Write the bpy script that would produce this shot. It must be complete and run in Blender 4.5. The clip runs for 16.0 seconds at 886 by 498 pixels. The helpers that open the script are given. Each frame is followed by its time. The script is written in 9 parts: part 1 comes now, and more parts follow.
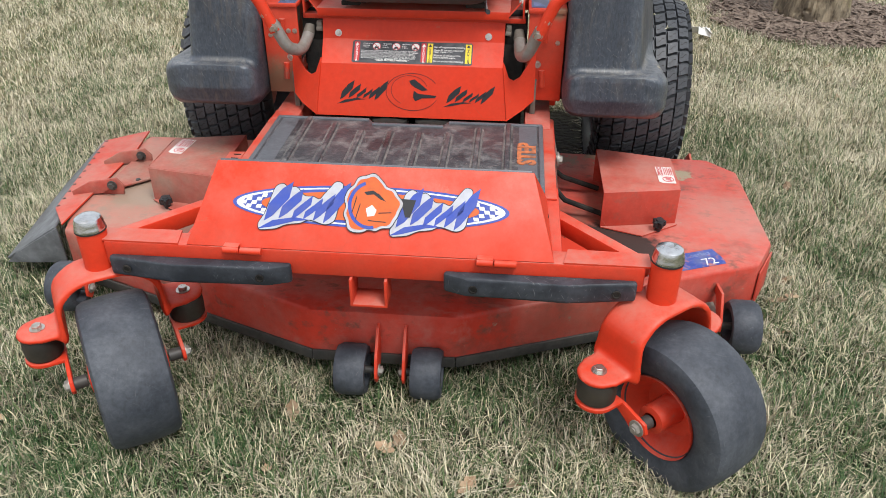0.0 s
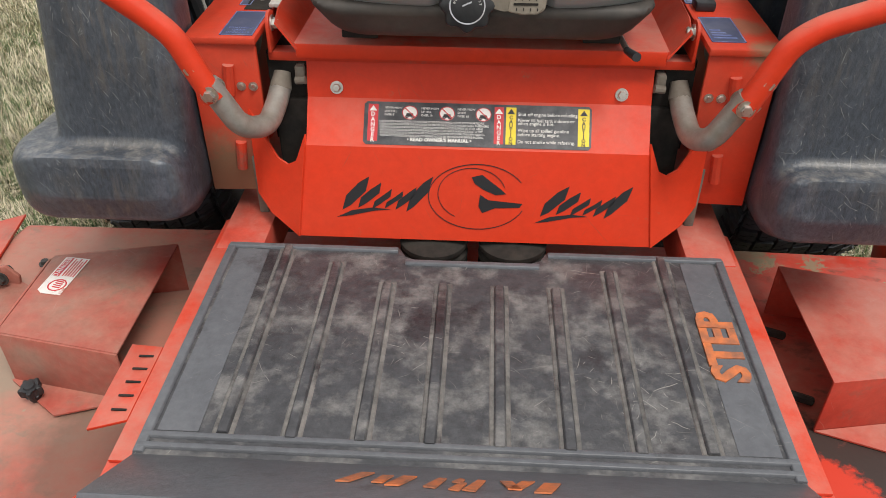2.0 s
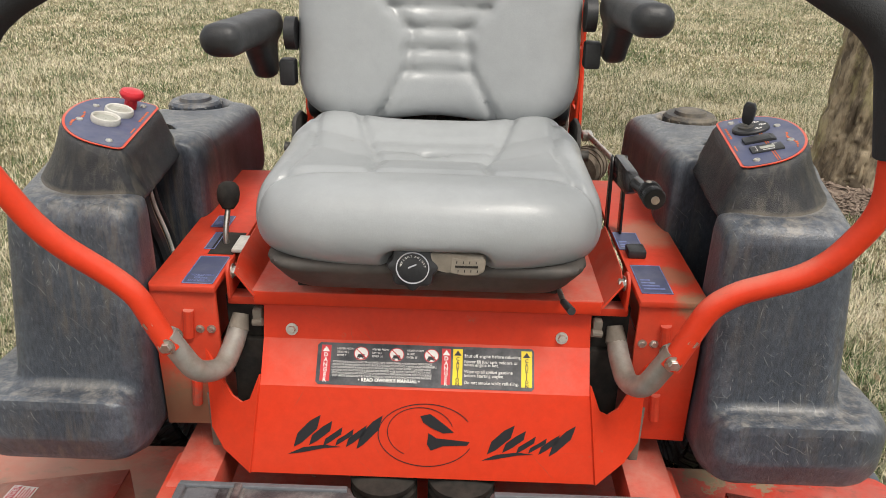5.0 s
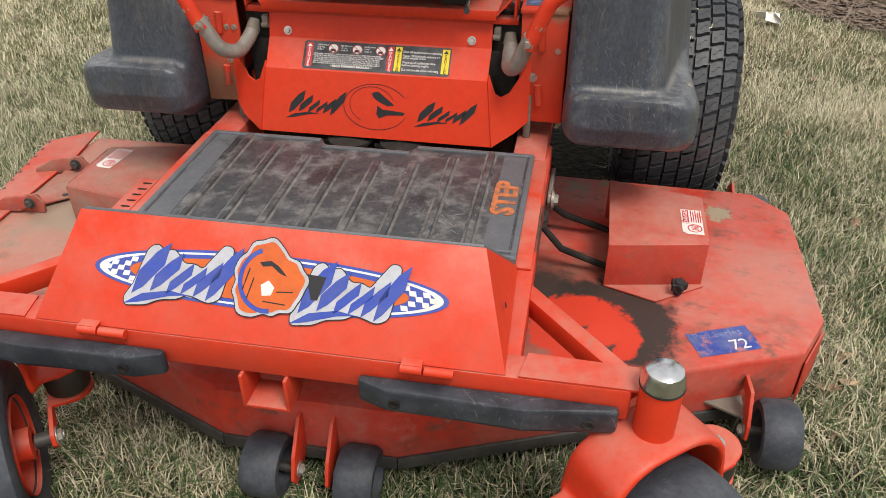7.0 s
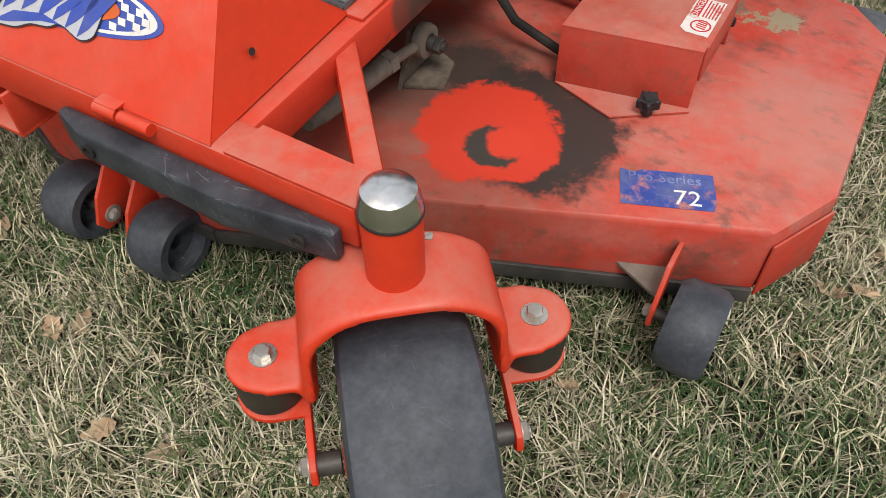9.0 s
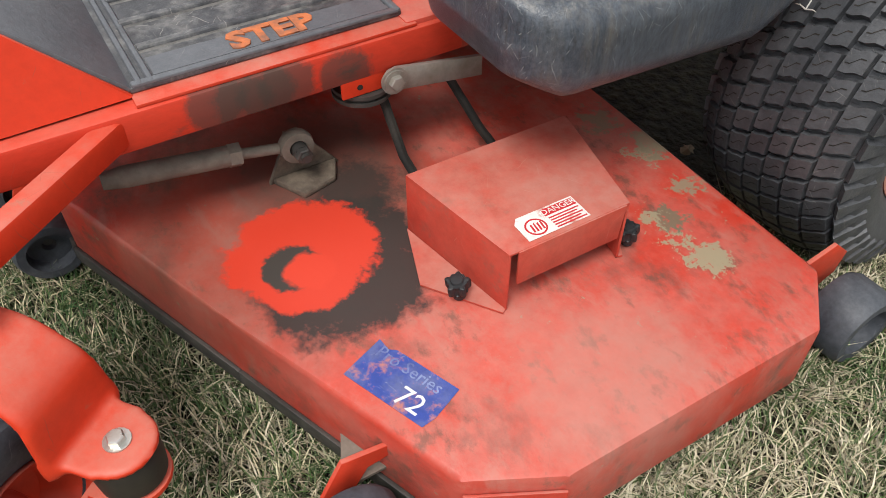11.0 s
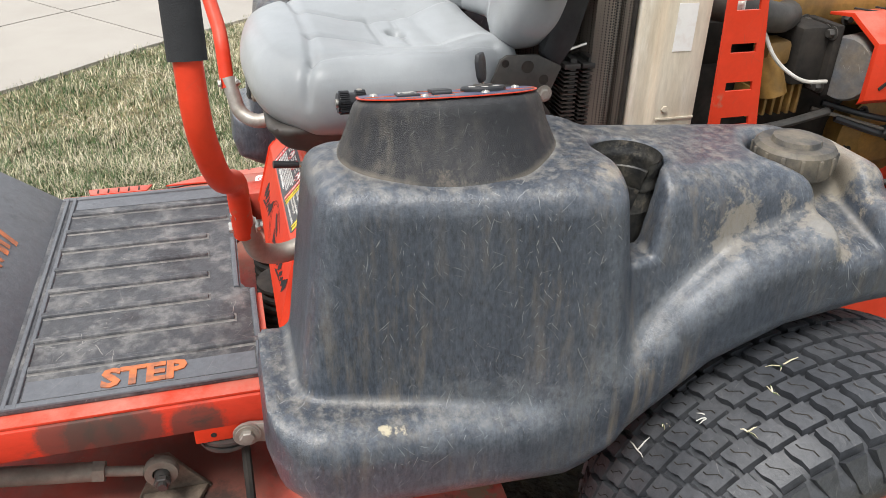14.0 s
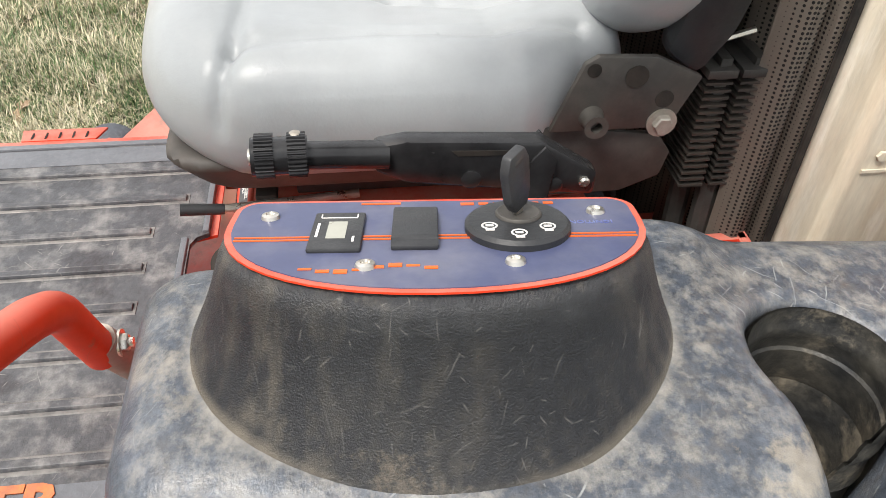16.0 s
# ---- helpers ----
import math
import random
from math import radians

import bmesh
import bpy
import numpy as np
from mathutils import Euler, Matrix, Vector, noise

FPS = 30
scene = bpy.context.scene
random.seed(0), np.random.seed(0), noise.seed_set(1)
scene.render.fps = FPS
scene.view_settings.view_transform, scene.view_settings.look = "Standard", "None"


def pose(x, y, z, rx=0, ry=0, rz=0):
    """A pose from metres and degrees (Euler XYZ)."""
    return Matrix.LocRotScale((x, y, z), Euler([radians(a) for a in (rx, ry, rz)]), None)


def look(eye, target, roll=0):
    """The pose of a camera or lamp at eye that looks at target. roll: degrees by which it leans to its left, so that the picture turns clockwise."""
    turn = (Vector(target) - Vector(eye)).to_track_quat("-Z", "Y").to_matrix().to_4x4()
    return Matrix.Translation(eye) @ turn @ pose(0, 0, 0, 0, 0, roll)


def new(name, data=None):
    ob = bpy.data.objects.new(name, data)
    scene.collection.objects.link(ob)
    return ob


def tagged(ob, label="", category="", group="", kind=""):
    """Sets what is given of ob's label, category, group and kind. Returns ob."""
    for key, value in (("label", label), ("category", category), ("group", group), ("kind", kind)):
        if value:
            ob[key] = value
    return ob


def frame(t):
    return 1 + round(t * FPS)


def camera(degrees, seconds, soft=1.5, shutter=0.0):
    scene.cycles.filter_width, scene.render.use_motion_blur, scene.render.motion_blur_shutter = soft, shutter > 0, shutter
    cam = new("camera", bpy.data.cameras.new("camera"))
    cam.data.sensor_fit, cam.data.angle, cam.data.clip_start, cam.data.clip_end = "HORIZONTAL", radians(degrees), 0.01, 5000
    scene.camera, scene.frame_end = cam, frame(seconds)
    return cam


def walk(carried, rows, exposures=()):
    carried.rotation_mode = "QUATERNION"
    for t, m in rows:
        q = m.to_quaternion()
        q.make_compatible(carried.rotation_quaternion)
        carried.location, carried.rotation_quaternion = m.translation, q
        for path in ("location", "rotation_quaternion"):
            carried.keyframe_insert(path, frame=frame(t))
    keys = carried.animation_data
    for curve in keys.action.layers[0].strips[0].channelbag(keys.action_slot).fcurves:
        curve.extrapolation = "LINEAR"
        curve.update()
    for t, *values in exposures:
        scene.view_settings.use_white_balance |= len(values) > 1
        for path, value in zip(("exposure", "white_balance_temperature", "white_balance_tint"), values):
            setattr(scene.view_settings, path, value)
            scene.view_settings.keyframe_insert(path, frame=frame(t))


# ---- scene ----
cam = camera(59.2, 16.0, soft=0.8)
PATH = [
    (0, (0.274, -1.3, 1.291), (0.116, 0.386, 0.227), 0.0),
    (0.5, (0.188, -1.012, 1.235), (0.017, 0.618, 0.089), -0.5),
    (1, (0.158, -0.746, 1.204), (0.0, 0.851, 0.011), -0.8),
    (1.5, (0.072, -0.485, 1.173), (-0.048, 1.106, -0.034), -0.5),
    (2, (0.005, -0.268, 1.142), (-0.08, 1.34, -0.044), 0.2),
    (2.5, (-0.003, -0.062, 1.12), (-0.036, 1.543, -0.072), 1.0),
    (3, (0.014, 0.014, 1.143), (0.004, 1.642, -0.018), 1.5),
    (3.5, (0.019, 0.012, 1.174), (0.016, 1.696, 0.096), 1.6),
    (3.7, (0.017, 0.003, 1.186), (0.013, 1.713, 0.149), 1.6),
    (5.8, (0.117, -0.471, 1.317), (-0.002, 1.361, 0.522), 0.8),
    (6, (0.167, -0.527, 1.324), (-0.001, 1.288, 0.5), 0.3),
    (6.5, (0.284, -0.721, 1.262), (0.034, 1.035, 0.339), -0.4),
    (7, (0.437, -0.821, 1.238), (0.131, 0.795, 0.1), -0.5),
    (7.5, (0.667, -0.823, 1.165), (0.282, 0.627, -0.157), 0.1),
    (8, (0.747, -0.722, 1.084), (0.284, 0.585, -0.357), 0.4),
    (8.5, (0.781, -0.558, 1.034), (0.236, 0.655, -0.46), 0.2),
    (9, (0.874, -0.398, 0.992), (0.224, 0.714, -0.538), -0.7),
    (9.2, (0.936, -0.325, 0.981), (0.245, 0.755, -0.553), -1.4),
    (11.3, (1.332, 0.208, 1.038), (0.012, 0.837, -0.326), -0.2),
    (11.5, (1.375, 0.227, 1.077), (-0.027, 0.829, -0.216), 0.1),
    (12, (1.499, 0.254, 1.158), (-0.032, 0.88, 0.034), -0.5),
    (12.5, (1.676, 0.287, 1.237), (0.08, 0.928, 0.216), -1.0),
    (13, (1.669, 0.406, 1.258), (0.03, 1.019, 0.289), 0.0),
    (13.5, (1.567, 0.565, 1.269), (-0.099, 1.109, 0.305), 1.2),
    (14, (1.354, 0.643, 1.246), (-0.313, 1.121, 0.251), 1.3),
    (14.5, (1.139, 0.706, 1.233), (-0.508, 1.115, 0.174), 1.8),
    (15, (0.961, 0.789, 1.224), (-0.638, 1.12, 0.069), 2.4),
    (15.5, (0.852, 0.837, 1.198), (-0.687, 1.107, -0.05), 2.6),
    (16, (0.793, 0.852, 1.203), (-0.694, 1.077, -0.116), 2.0),
]
walk(cam, [(t, look(eye, target, roll)) for t, eye, target, roll in PATH],
     exposures=[(0, 0.08, 6050, 10), (1.5, -0.20, 6300, 10), (2.5, 0.08, 6600, 10), (3.5, 0.10, 6700, 10), (6, 0.08, 6600, 10), (7, -0.08, 6550, 10), (8, -0.06, 6450, 10), (9, -0.18, 6400, 10), (11.5, 0.15, 6300, 10), (13, 0.30, 6250, 10), (14.5, 0.48, 6250, 10), (16, 0.70, 6450, 10)])

# ---------------------------------------------------------------- world and light
world = bpy.data.worlds.new("overcast_sky")
scene.world = world
world.use_nodes = True
wn, wl = world.node_tree.nodes, world.node_tree.links
sky = wn.new("ShaderNodeTexSky")
sky.sky_type, sky.sun_disc = "NISHITA", False
sky.sun_elevation, sky.sun_rotation = radians(60), radians(221)
sky.air_density, sky.dust_density, sky.ozone_density = 1.0, 4.0, 0.6
haze = wn.new("ShaderNodeMix")
haze.data_type = "RGBA"
haze.inputs["Factor"].default_value = 0.72
haze.inputs["B"].default_value = (7.4, 7.35, 7.15, 1)
wl.new(sky.outputs[0], haze.inputs["A"])
wl.new(haze.outputs["Result"], wn["Background"].inputs["Color"])
wn["Background"].inputs["Strength"].default_value = 0.142
sun = new("sun", bpy.data.lights.new("sun", "SUN"))
sun.data.energy, sun.data.angle, sun.data.color = 3.0, radians(22), (1.0, 0.95, 0.88)
sun.matrix_world = look((1.5, -1.3, 4.0), (0, 0.4, 0))
scene.view_settings.exposure = 0.0


# ---------------------------------------------------------------- materials
def material(name, base, rough=0.6, metal=0.0, second=None, scale=6.0, edge=0.5, soft=0.12, amount=1.0, grain=0.12, grain_scale=60.0,
             bump=0.15, bump_scale=120.0, scratch=0.0, scratch_colour=(0.5, 0.5, 0.48), stretch=(1, 1, 1), coat=0.0, vary=0.0, wear_glint=0.0, wear_glint_colour=(0.30, 0.30, 0.30), third=None, third_scale=2.0, third_edge=0.62,
             scratch_scale=26.0, streak=0.0, streak_colour=(0.20, 0.17, 0.14), dust=0.0, dust_colour=(0.30, 0.25, 0.18), dust_scale=6.5, dust_edge=(0.36, 0.62), spec=0.4):
    """A worn surface: base colour, patches of a second and a third colour, fine grain, optional scratches and relief."""
    m = bpy.data.materials.new(name)
    m.use_nodes = True
    n, l = m.node_tree.nodes, m.node_tree.links
    bsdf = n["Principled BSDF"]
    bsdf.inputs["Roughness"].default_value, bsdf.inputs["Metallic"].default_value = rough, metal
    bsdf.inputs["Coat Weight"].default_value = coat
    bsdf.inputs["Specular IOR Level"].default_value = spec
    co = n.new("ShaderNodeTexCoord")
    mp = n.new("ShaderNodeMapping")
    mp.inputs["Scale"].default_value = stretch
    l.new(co.outputs["Object"], mp.inputs["Vector"])

    def noise_tex(s, detail=6.0, roughness=0.6, vec=None):
        t = n.new("ShaderNodeTexNoise")
        t.inputs["Scale"].default_value, t.inputs["Detail"].default_value, t.inputs["Roughness"].default_value = s, detail, roughness
        l.new(vec or mp.outputs[0], t.inputs["Vector"])
        return t.outputs["Fac"]

    def ramp(value, lo, hi):
        r = n.new("ShaderNodeMapRange")
        r.inputs["From Min"].default_value, r.inputs["From Max"].default_value = lo, hi
        l.new(value, r.inputs["Value"])
        return r.outputs["Result"]

    def mul(value, k):
        q = n.new("ShaderNodeMath")
        q.operation = "MULTIPLY"
        l.new(value, q.inputs[0])
        q.inputs[1].default_value = k
        return q.outputs[0]

    def mix(fac, a, b, blend="MIX"):
        q = n.new("ShaderNodeMix")
        q.data_type, q.blend_type = "RGBA", blend
        if isinstance(fac, float):
            q.inputs["Factor"].default_value = fac
        else:
            l.new(fac, q.inputs["Factor"])
        for key, v in (("A", a), ("B", b)):
            if isinstance(v, tuple):
                q.inputs[key].default_value = (*v, 1)
            else:
                l.new(v, q.inputs[key])
        return q.outputs["Result"]

    colour = base
    if second:
        f = mul(ramp(noise_tex(scale, 8, 0.65), edge - soft, edge + soft), amount)
        colour = mix(f, colour, second)
    if third:
        f = ramp(noise_tex(third_scale, 10, 0.7), third_edge - 0.05, third_edge + 0.07)
        colour = mix(f, colour, third)
    g = ramp(noise_tex(grain_scale, 4, 0.7), 0.25, 0.75)
    lo, hi = 1.0 - grain, 1.0 + grain
    gr = n.new("ShaderNodeMapRange")
    gr.inputs["To Min"].default_value, gr.inputs["To Max"].default_value = lo, hi
    l.new(g, gr.inputs["Value"])
    cmb = n.new("ShaderNodeCombineColor")
    for k in range(3):
        l.new(gr.outputs["Result"], cmb.inputs[k])
    colour = mix(1.0, colour, cmb.outputs[0], "MULTIPLY")
    if vary:
        info = n.new("ShaderNodeObjectInfo")
        hsv = n.new("ShaderNodeHueSaturation")
        hsv.inputs["Value"].default_value = 1.0
        r = n.new("ShaderNodeMapRange")
        r.inputs["To Min"].default_value, r.inputs["To Max"].default_value = 1 - vary, 1 + vary
        l.new(info.outputs["Random"], r.inputs["Value"])
        l.new(r.outputs["Result"], hsv.inputs["Value"])
        l.new(colour, hsv.inputs["Color"])
        colour = hsv.outputs["Color"]
    if scratch or streak or dust:
        geo2 = n.new("ShaderNodeNewGeometry")

        def vmath(op, a, b=None, scale=None):
            q = n.new("ShaderNodeVectorMath")
            q.operation = op
            for k, v in enumerate((a, b)):
                if v is None:
                    continue
                if isinstance(v, tuple):
                    q.inputs[k].default_value = v
                else:
                    l.new(v, q.inputs[k])
            if scale is not None:
                if isinstance(scale, float):
                    q.inputs["Scale"].default_value = scale
                else:
                    l.new(scale, q.inputs["Scale"])
            return q.outputs["Value"] if op in ("DOT_PRODUCT", "LENGTH") else q.outputs["Vector"]

        def flat(v):
            return vmath("SUBTRACT", v, vmath("SCALE", geo2.outputs["Normal"], None, vmath("DOT_PRODUCT", v, geo2.outputs["Normal"])))
    if streak:
        sm = n.new("ShaderNodeMapping")
        sm.inputs["Scale"].default_value = (70, 70, 5.5)
        l.new(co.outputs["Object"], sm.inputs["Vector"])
        s1 = ramp(noise_tex(1.0, 5, 0.65, sm.outputs[0]), 0.46, 0.66)
        s2 = ramp(noise_tex(6.0, 4, 0.6, co.outputs["Object"]), 0.42, 0.66)
        q = n.new("ShaderNodeMath")
        q.operation = "MULTIPLY"
        l.new(s1, q.inputs[0])
        l.new(s2, q.inputs[1])
        colour = mix(mul(q.outputs[0], streak), colour, streak_colour)
    if dust:
        sep = n.new("ShaderNodeSeparateXYZ")
        l.new(geo2.outputs["Normal"], sep.inputs[0])
        q = n.new("ShaderNodeMath")
        q.operation = "MULTIPLY"
        l.new(ramp(sep.outputs["Z"], 0.35, 0.95), q.inputs[0])
        l.new(ramp(noise_tex(dust_scale, 8, 0.72, co.outputs["Object"]), *dust_edge), q.inputs[1])
        colour = mix(mul(q.outputs[0], dust), colour, dust_colour)
    if scratch:
        warp = n.new("ShaderNodeTexNoise")
        warp.inputs["Scale"].default_value = 30
        l.new(co.outputs["Object"], warp.inputs["Vector"])
        bent = vmath("ADD", co.outputs["Object"], vmath("SCALE", vmath("SUBTRACT", warp.outputs["Color"], (0.5, 0.5, 0.5)), None, 0.010))
        for cell, wide, keep in ((scratch_scale, 0.00042, 0.36), (scratch_scale * 1.9, 0.00036, 0.36), (scratch_scale * 0.6, 0.0005, 0.60)):
            vo = n.new("ShaderNodeTexVoronoi")
            vo.inputs["Scale"].default_value = cell
            l.new(bent, vo.inputs["Vector"])
            local = flat(vmath("SUBTRACT", bent, vo.outputs["Position"]))
            along_ = vmath("NORMALIZE", flat(vmath("SUBTRACT", vo.outputs["Color"], (0.5, 0.5, 0.38))))
            run = vmath("DOT_PRODUCT", local, along_)
            off = vmath("LENGTH", vmath("SUBTRACT", local, vmath("SCALE", along_, None, run)))
            ab = n.new("ShaderNodeMath")
            ab.operation = "ABSOLUTE"
            l.new(run, ab.inputs[0])
            line = ramp(off, wide * 1.5, wide * 0.5)
            ml = n.new("ShaderNodeMath")
            ml.operation = "MULTIPLY"
            l.new(ab.outputs[0], ml.inputs[0])
            sc0 = n.new("ShaderNodeSeparateColor")
            l.new(vo.outputs["Color"], sc0.inputs[0])
            ls = n.new("ShaderNodeMapRange")
            ls.inputs["To Min"].default_value, ls.inputs["To Max"].default_value = 0.5, 3.5
            l.new(sc0.outputs[0], ls.inputs["Value"])
            l.new(ls.outputs["Result"], ml.inputs[1])
            ends = ramp(ml.outputs[0], 0.60 / cell, 0.2 / cell)
            sc = n.new("ShaderNodeSeparateColor")
            l.new(vo.outputs["Color"], sc.inputs[0])
            some = ramp(sc.outputs[2], keep, keep + 0.35)
            f = None
            patch = ramp(noise_tex(7.0, 5, 0.7, co.outputs["Object"]), 0.46, 0.60)
            for v in (line, ends, some, patch):
                if f is None:
                    f = v
                else:
                    q = n.new("ShaderNodeMath")
                    q.operation = "MULTIPLY"
                    l.new(f, q.inputs[0])
                    l.new(v, q.inputs[1])
                    f = q.outputs[0]
            colour = mix(mul(f, scratch), colour, scratch_colour)
    # pale scuffs on convex bends, with the edge highlight painted into the same colour
    if wear_glint:
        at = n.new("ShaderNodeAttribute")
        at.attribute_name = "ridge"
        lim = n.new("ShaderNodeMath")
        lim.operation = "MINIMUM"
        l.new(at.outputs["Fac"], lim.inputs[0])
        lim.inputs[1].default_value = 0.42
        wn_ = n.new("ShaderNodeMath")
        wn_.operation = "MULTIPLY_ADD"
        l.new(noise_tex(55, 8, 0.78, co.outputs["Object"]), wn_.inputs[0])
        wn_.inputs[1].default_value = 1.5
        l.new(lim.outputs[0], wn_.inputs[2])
        colour = mix(mul(ramp(wn_.outputs[0], 0.98, 1.36), wear_glint), colour, wear_glint_colour)
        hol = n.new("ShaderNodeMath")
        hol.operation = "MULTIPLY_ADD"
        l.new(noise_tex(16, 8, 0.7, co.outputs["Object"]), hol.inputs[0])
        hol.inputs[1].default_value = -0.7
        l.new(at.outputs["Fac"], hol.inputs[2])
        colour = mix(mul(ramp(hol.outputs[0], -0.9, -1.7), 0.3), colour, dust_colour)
    if isinstance(colour, tuple):
        bsdf.inputs["Base Color"].default_value = (*colour, 1)
    else:
        l.new(colour, bsdf.inputs["Base Color"])
    rr = n.new("ShaderNodeMapRange")
    rr.inputs["To Min"].default_value, rr.inputs["To Max"].default_value = max(0.03, rough - 0.12), min(1, rough + 0.12)
    l.new(noise_tex(scale * 2.3), rr.inputs["Value"])
    l.new(rr.outputs["Result"], bsdf.inputs["Roughness"])
    if bump:
        b = n.new("ShaderNodeBump")
        b.inputs["Strength"].default_value, b.inputs["Distance"].default_value = bump, 0.004
        l.new(noise_tex(bump_scale, 5, 0.6, co.outputs["Object"]), b.inputs["Height"])
        l.new(b.outputs[0], bsdf.inputs["Normal"])
    return m


def stain_or_sheen(m, spots):
    """Lays ragged spots over a material, dried dirt and painted sheen alike: place, radius, softness, raggedness,
    colour and strength of each.
    """
    n, l = m.node_tree.nodes, m.node_tree.links
    b = n["Principled BSDF"]
    col = b.inputs["Base Color"].links[0].from_socket
    co = n.new("ShaderNodeTexCoord")
    nz = n.new("ShaderNodeTexNoise")
    nz.inputs["Scale"].default_value, nz.inputs["Detail"].default_value, nz.inputs["Roughness"].default_value = 28, 9, 0.75
    l.new(co.outputs["Object"], nz.inputs["Vector"])
    for place, r, soft, wob, colour, amount in spots:
        d = n.new("ShaderNodeVectorMath")
        d.operation = "DISTANCE"
        l.new(co.outputs["Object"], d.inputs[0])
        d.inputs[1].default_value = place
        w = n.new("ShaderNodeMath")
        w.operation = "MULTIPLY_ADD"
        l.new(nz.outputs["Fac"], w.inputs[0])
        w.inputs[1].default_value = wob
        l.new(d.outputs["Value"], w.inputs[2])
        f = n.new("ShaderNodeMapRange")
        f.inputs["From Min"].default_value, f.inputs["From Max"].default_value = r + wob * 0.5, r + wob * 0.5 + soft
        f.inputs["To Min"].default_value, f.inputs["To Max"].default_value = amount, 0.0
        l.new(w.outputs[0], f.inputs["Value"])
        q = n.new("ShaderNodeMix")
        q.data_type = "RGBA"
        l.new(f.outputs["Result"], q.inputs["Factor"])
        l.new(col, q.inputs["A"])
        q.inputs["B"].default_value = (*colour, 1)
        col = q.outputs["Result"]
    l.new(col, b.inputs["Base Color"])


paint = material("orange_red_paint", (0.60, 0.040, 0.014), 0.45, second=(0.44, 0.068, 0.038), scale=9, edge=0.54, soft=0.2, amount=0.7, grain=0.10, bump=0.03, bump_scale=60, third=(0.16, 0.115, 0.085), third_scale=7.5, third_edge=0.655, scratch=0.4, scratch_scale=14.0, scratch_colour=(0.22, 0.10, 0.07), dust=0.7, dust_colour=(0.46, 0.22, 0.17), spec=0.25)
paint_clean = material("bright_orange_red_paint", (0.62, 0.040, 0.012), 0.44, second=(0.52, 0.062, 0.030), scale=5, edge=0.56, soft=0.2, amount=0.45, grain=0.08, bump=0.03, bump_scale=40, third=(0.22, 0.14, 0.09), third_scale=15, third_edge=0.68, scratch=0.45, scratch_scale=12.0, scratch_colour=(0.24, 0.09, 0.06), dust=0.65, dust_colour=(0.50, 0.20, 0.15), spec=0.24)
rail_paint = material("rubbed_rail_paint", (0.57, 0.047, 0.022), 0.46, second=(0.075, 0.062, 0.050), scale=7, edge=0.56, soft=0.035, amount=0.95, grain=0.12, bump=0.05, stretch=(1, 0.55, 1.4), third=(0.26, 0.20, 0.15), third_scale=11, third_edge=0.70, scratch=0.4, scratch_scale=16.0, scratch_colour=(0.3, 0.2, 0.15), dust=0.4, dust_colour=(0.46, 0.19, 0.14), spec=0.25)
stain_or_sheen(rail_paint, [((0.388, y, z), 0.036, 0.010, 0.05, (0.065, 0.054, 0.045), 0.75) for y, z in ((0.350, 0.428), (0.385, 0.416), (0.420, 0.420), (0.450, 0.424), (0.535, 0.408))])
paint_dusty = material("dusty_faded_red_paint", (0.50, 0.040, 0.022), 0.5, second=(0.42, 0.095, 0.065), scale=5.5, edge=0.50, soft=0.16, amount=0.85, grain=0.16, grain_scale=45, bump=0.06, third=(0.16, 0.115, 0.085), third_scale=6, third_edge=0.66, scratch=0.4, scratch_scale=13.0, scratch_colour=(0.48, 0.26, 0.20), dust=0.7, dust_colour=(0.46, 0.22, 0.175), spec=0.25)
paint_caked = material("dust_caked_red_paint", (0.42, 0.055, 0.038), 0.6, second=(0.31, 0.205, 0.155), scale=4.5, edge=0.47, soft=0.16, amount=0.9, grain=0.16, grain_scale=45, bump=0.1, third=(0.20, 0.155, 0.115), third_scale=5, third_edge=0.62, scratch=0.3, scratch_scale=13.0, spec=0.25)
silver_print = material("weathered_silver_print", (0.45, 0.46, 0.50), 0.45, second=(0.34, 0.30, 0.28), scale=26, edge=0.6, amount=0.8, grain=0.1, bump=0.0, scratch=0.4, scratch_scale=30.0, scratch_colour=(0.4, 0.14, 0.09))
plastic = material("scuffed_dark_grey_plastic", (0.038, 0.046, 0.060), 0.34, second=(0.068, 0.079, 0.097), scale=6, edge=0.55, soft=0.2, amount=0.85, grain=0.5, grain_scale=130, bump=0.22, bump_scale=420, scratch=0.6, scratch_scale=38.0, scratch_colour=(0.34, 0.35, 0.34), third=(0.12, 0.115, 0.11), third_scale=4.5, third_edge=0.67, stretch=(1.8, 1.8, 0.6), wear_glint=0.17, wear_glint_colour=(0.26, 0.29, 0.33), streak=0.75, streak_colour=(0.145, 0.125, 0.10), dust=0.55, dust_colour=(0.34, 0.32, 0.28), dust_scale=60.0, dust_edge=(0.46, 0.68), spec=0.5)
pod_plastic = material("grained_black_plastic", (0.012, 0.013, 0.016), 0.42, second=(0.023, 0.024, 0.027), scale=9, edge=0.55, soft=0.2, grain=0.35, grain_scale=260, bump=0.4, bump_scale=800, streak=0.55, streak_colour=(0.15, 0.13, 0.10), scratch=0.3, scratch_scale=40.0, scratch_colour=(0.28, 0.27, 0.25), wear_glint=0.12, wear_glint_colour=(0.12, 0.125, 0.13), dust=0.25, dust_scale=70.0, dust_edge=(0.54, 0.66), dust_colour=(0.28, 0.24, 0.18), spec=0.42)
SAND = (0.36, 0.31, 0.23)
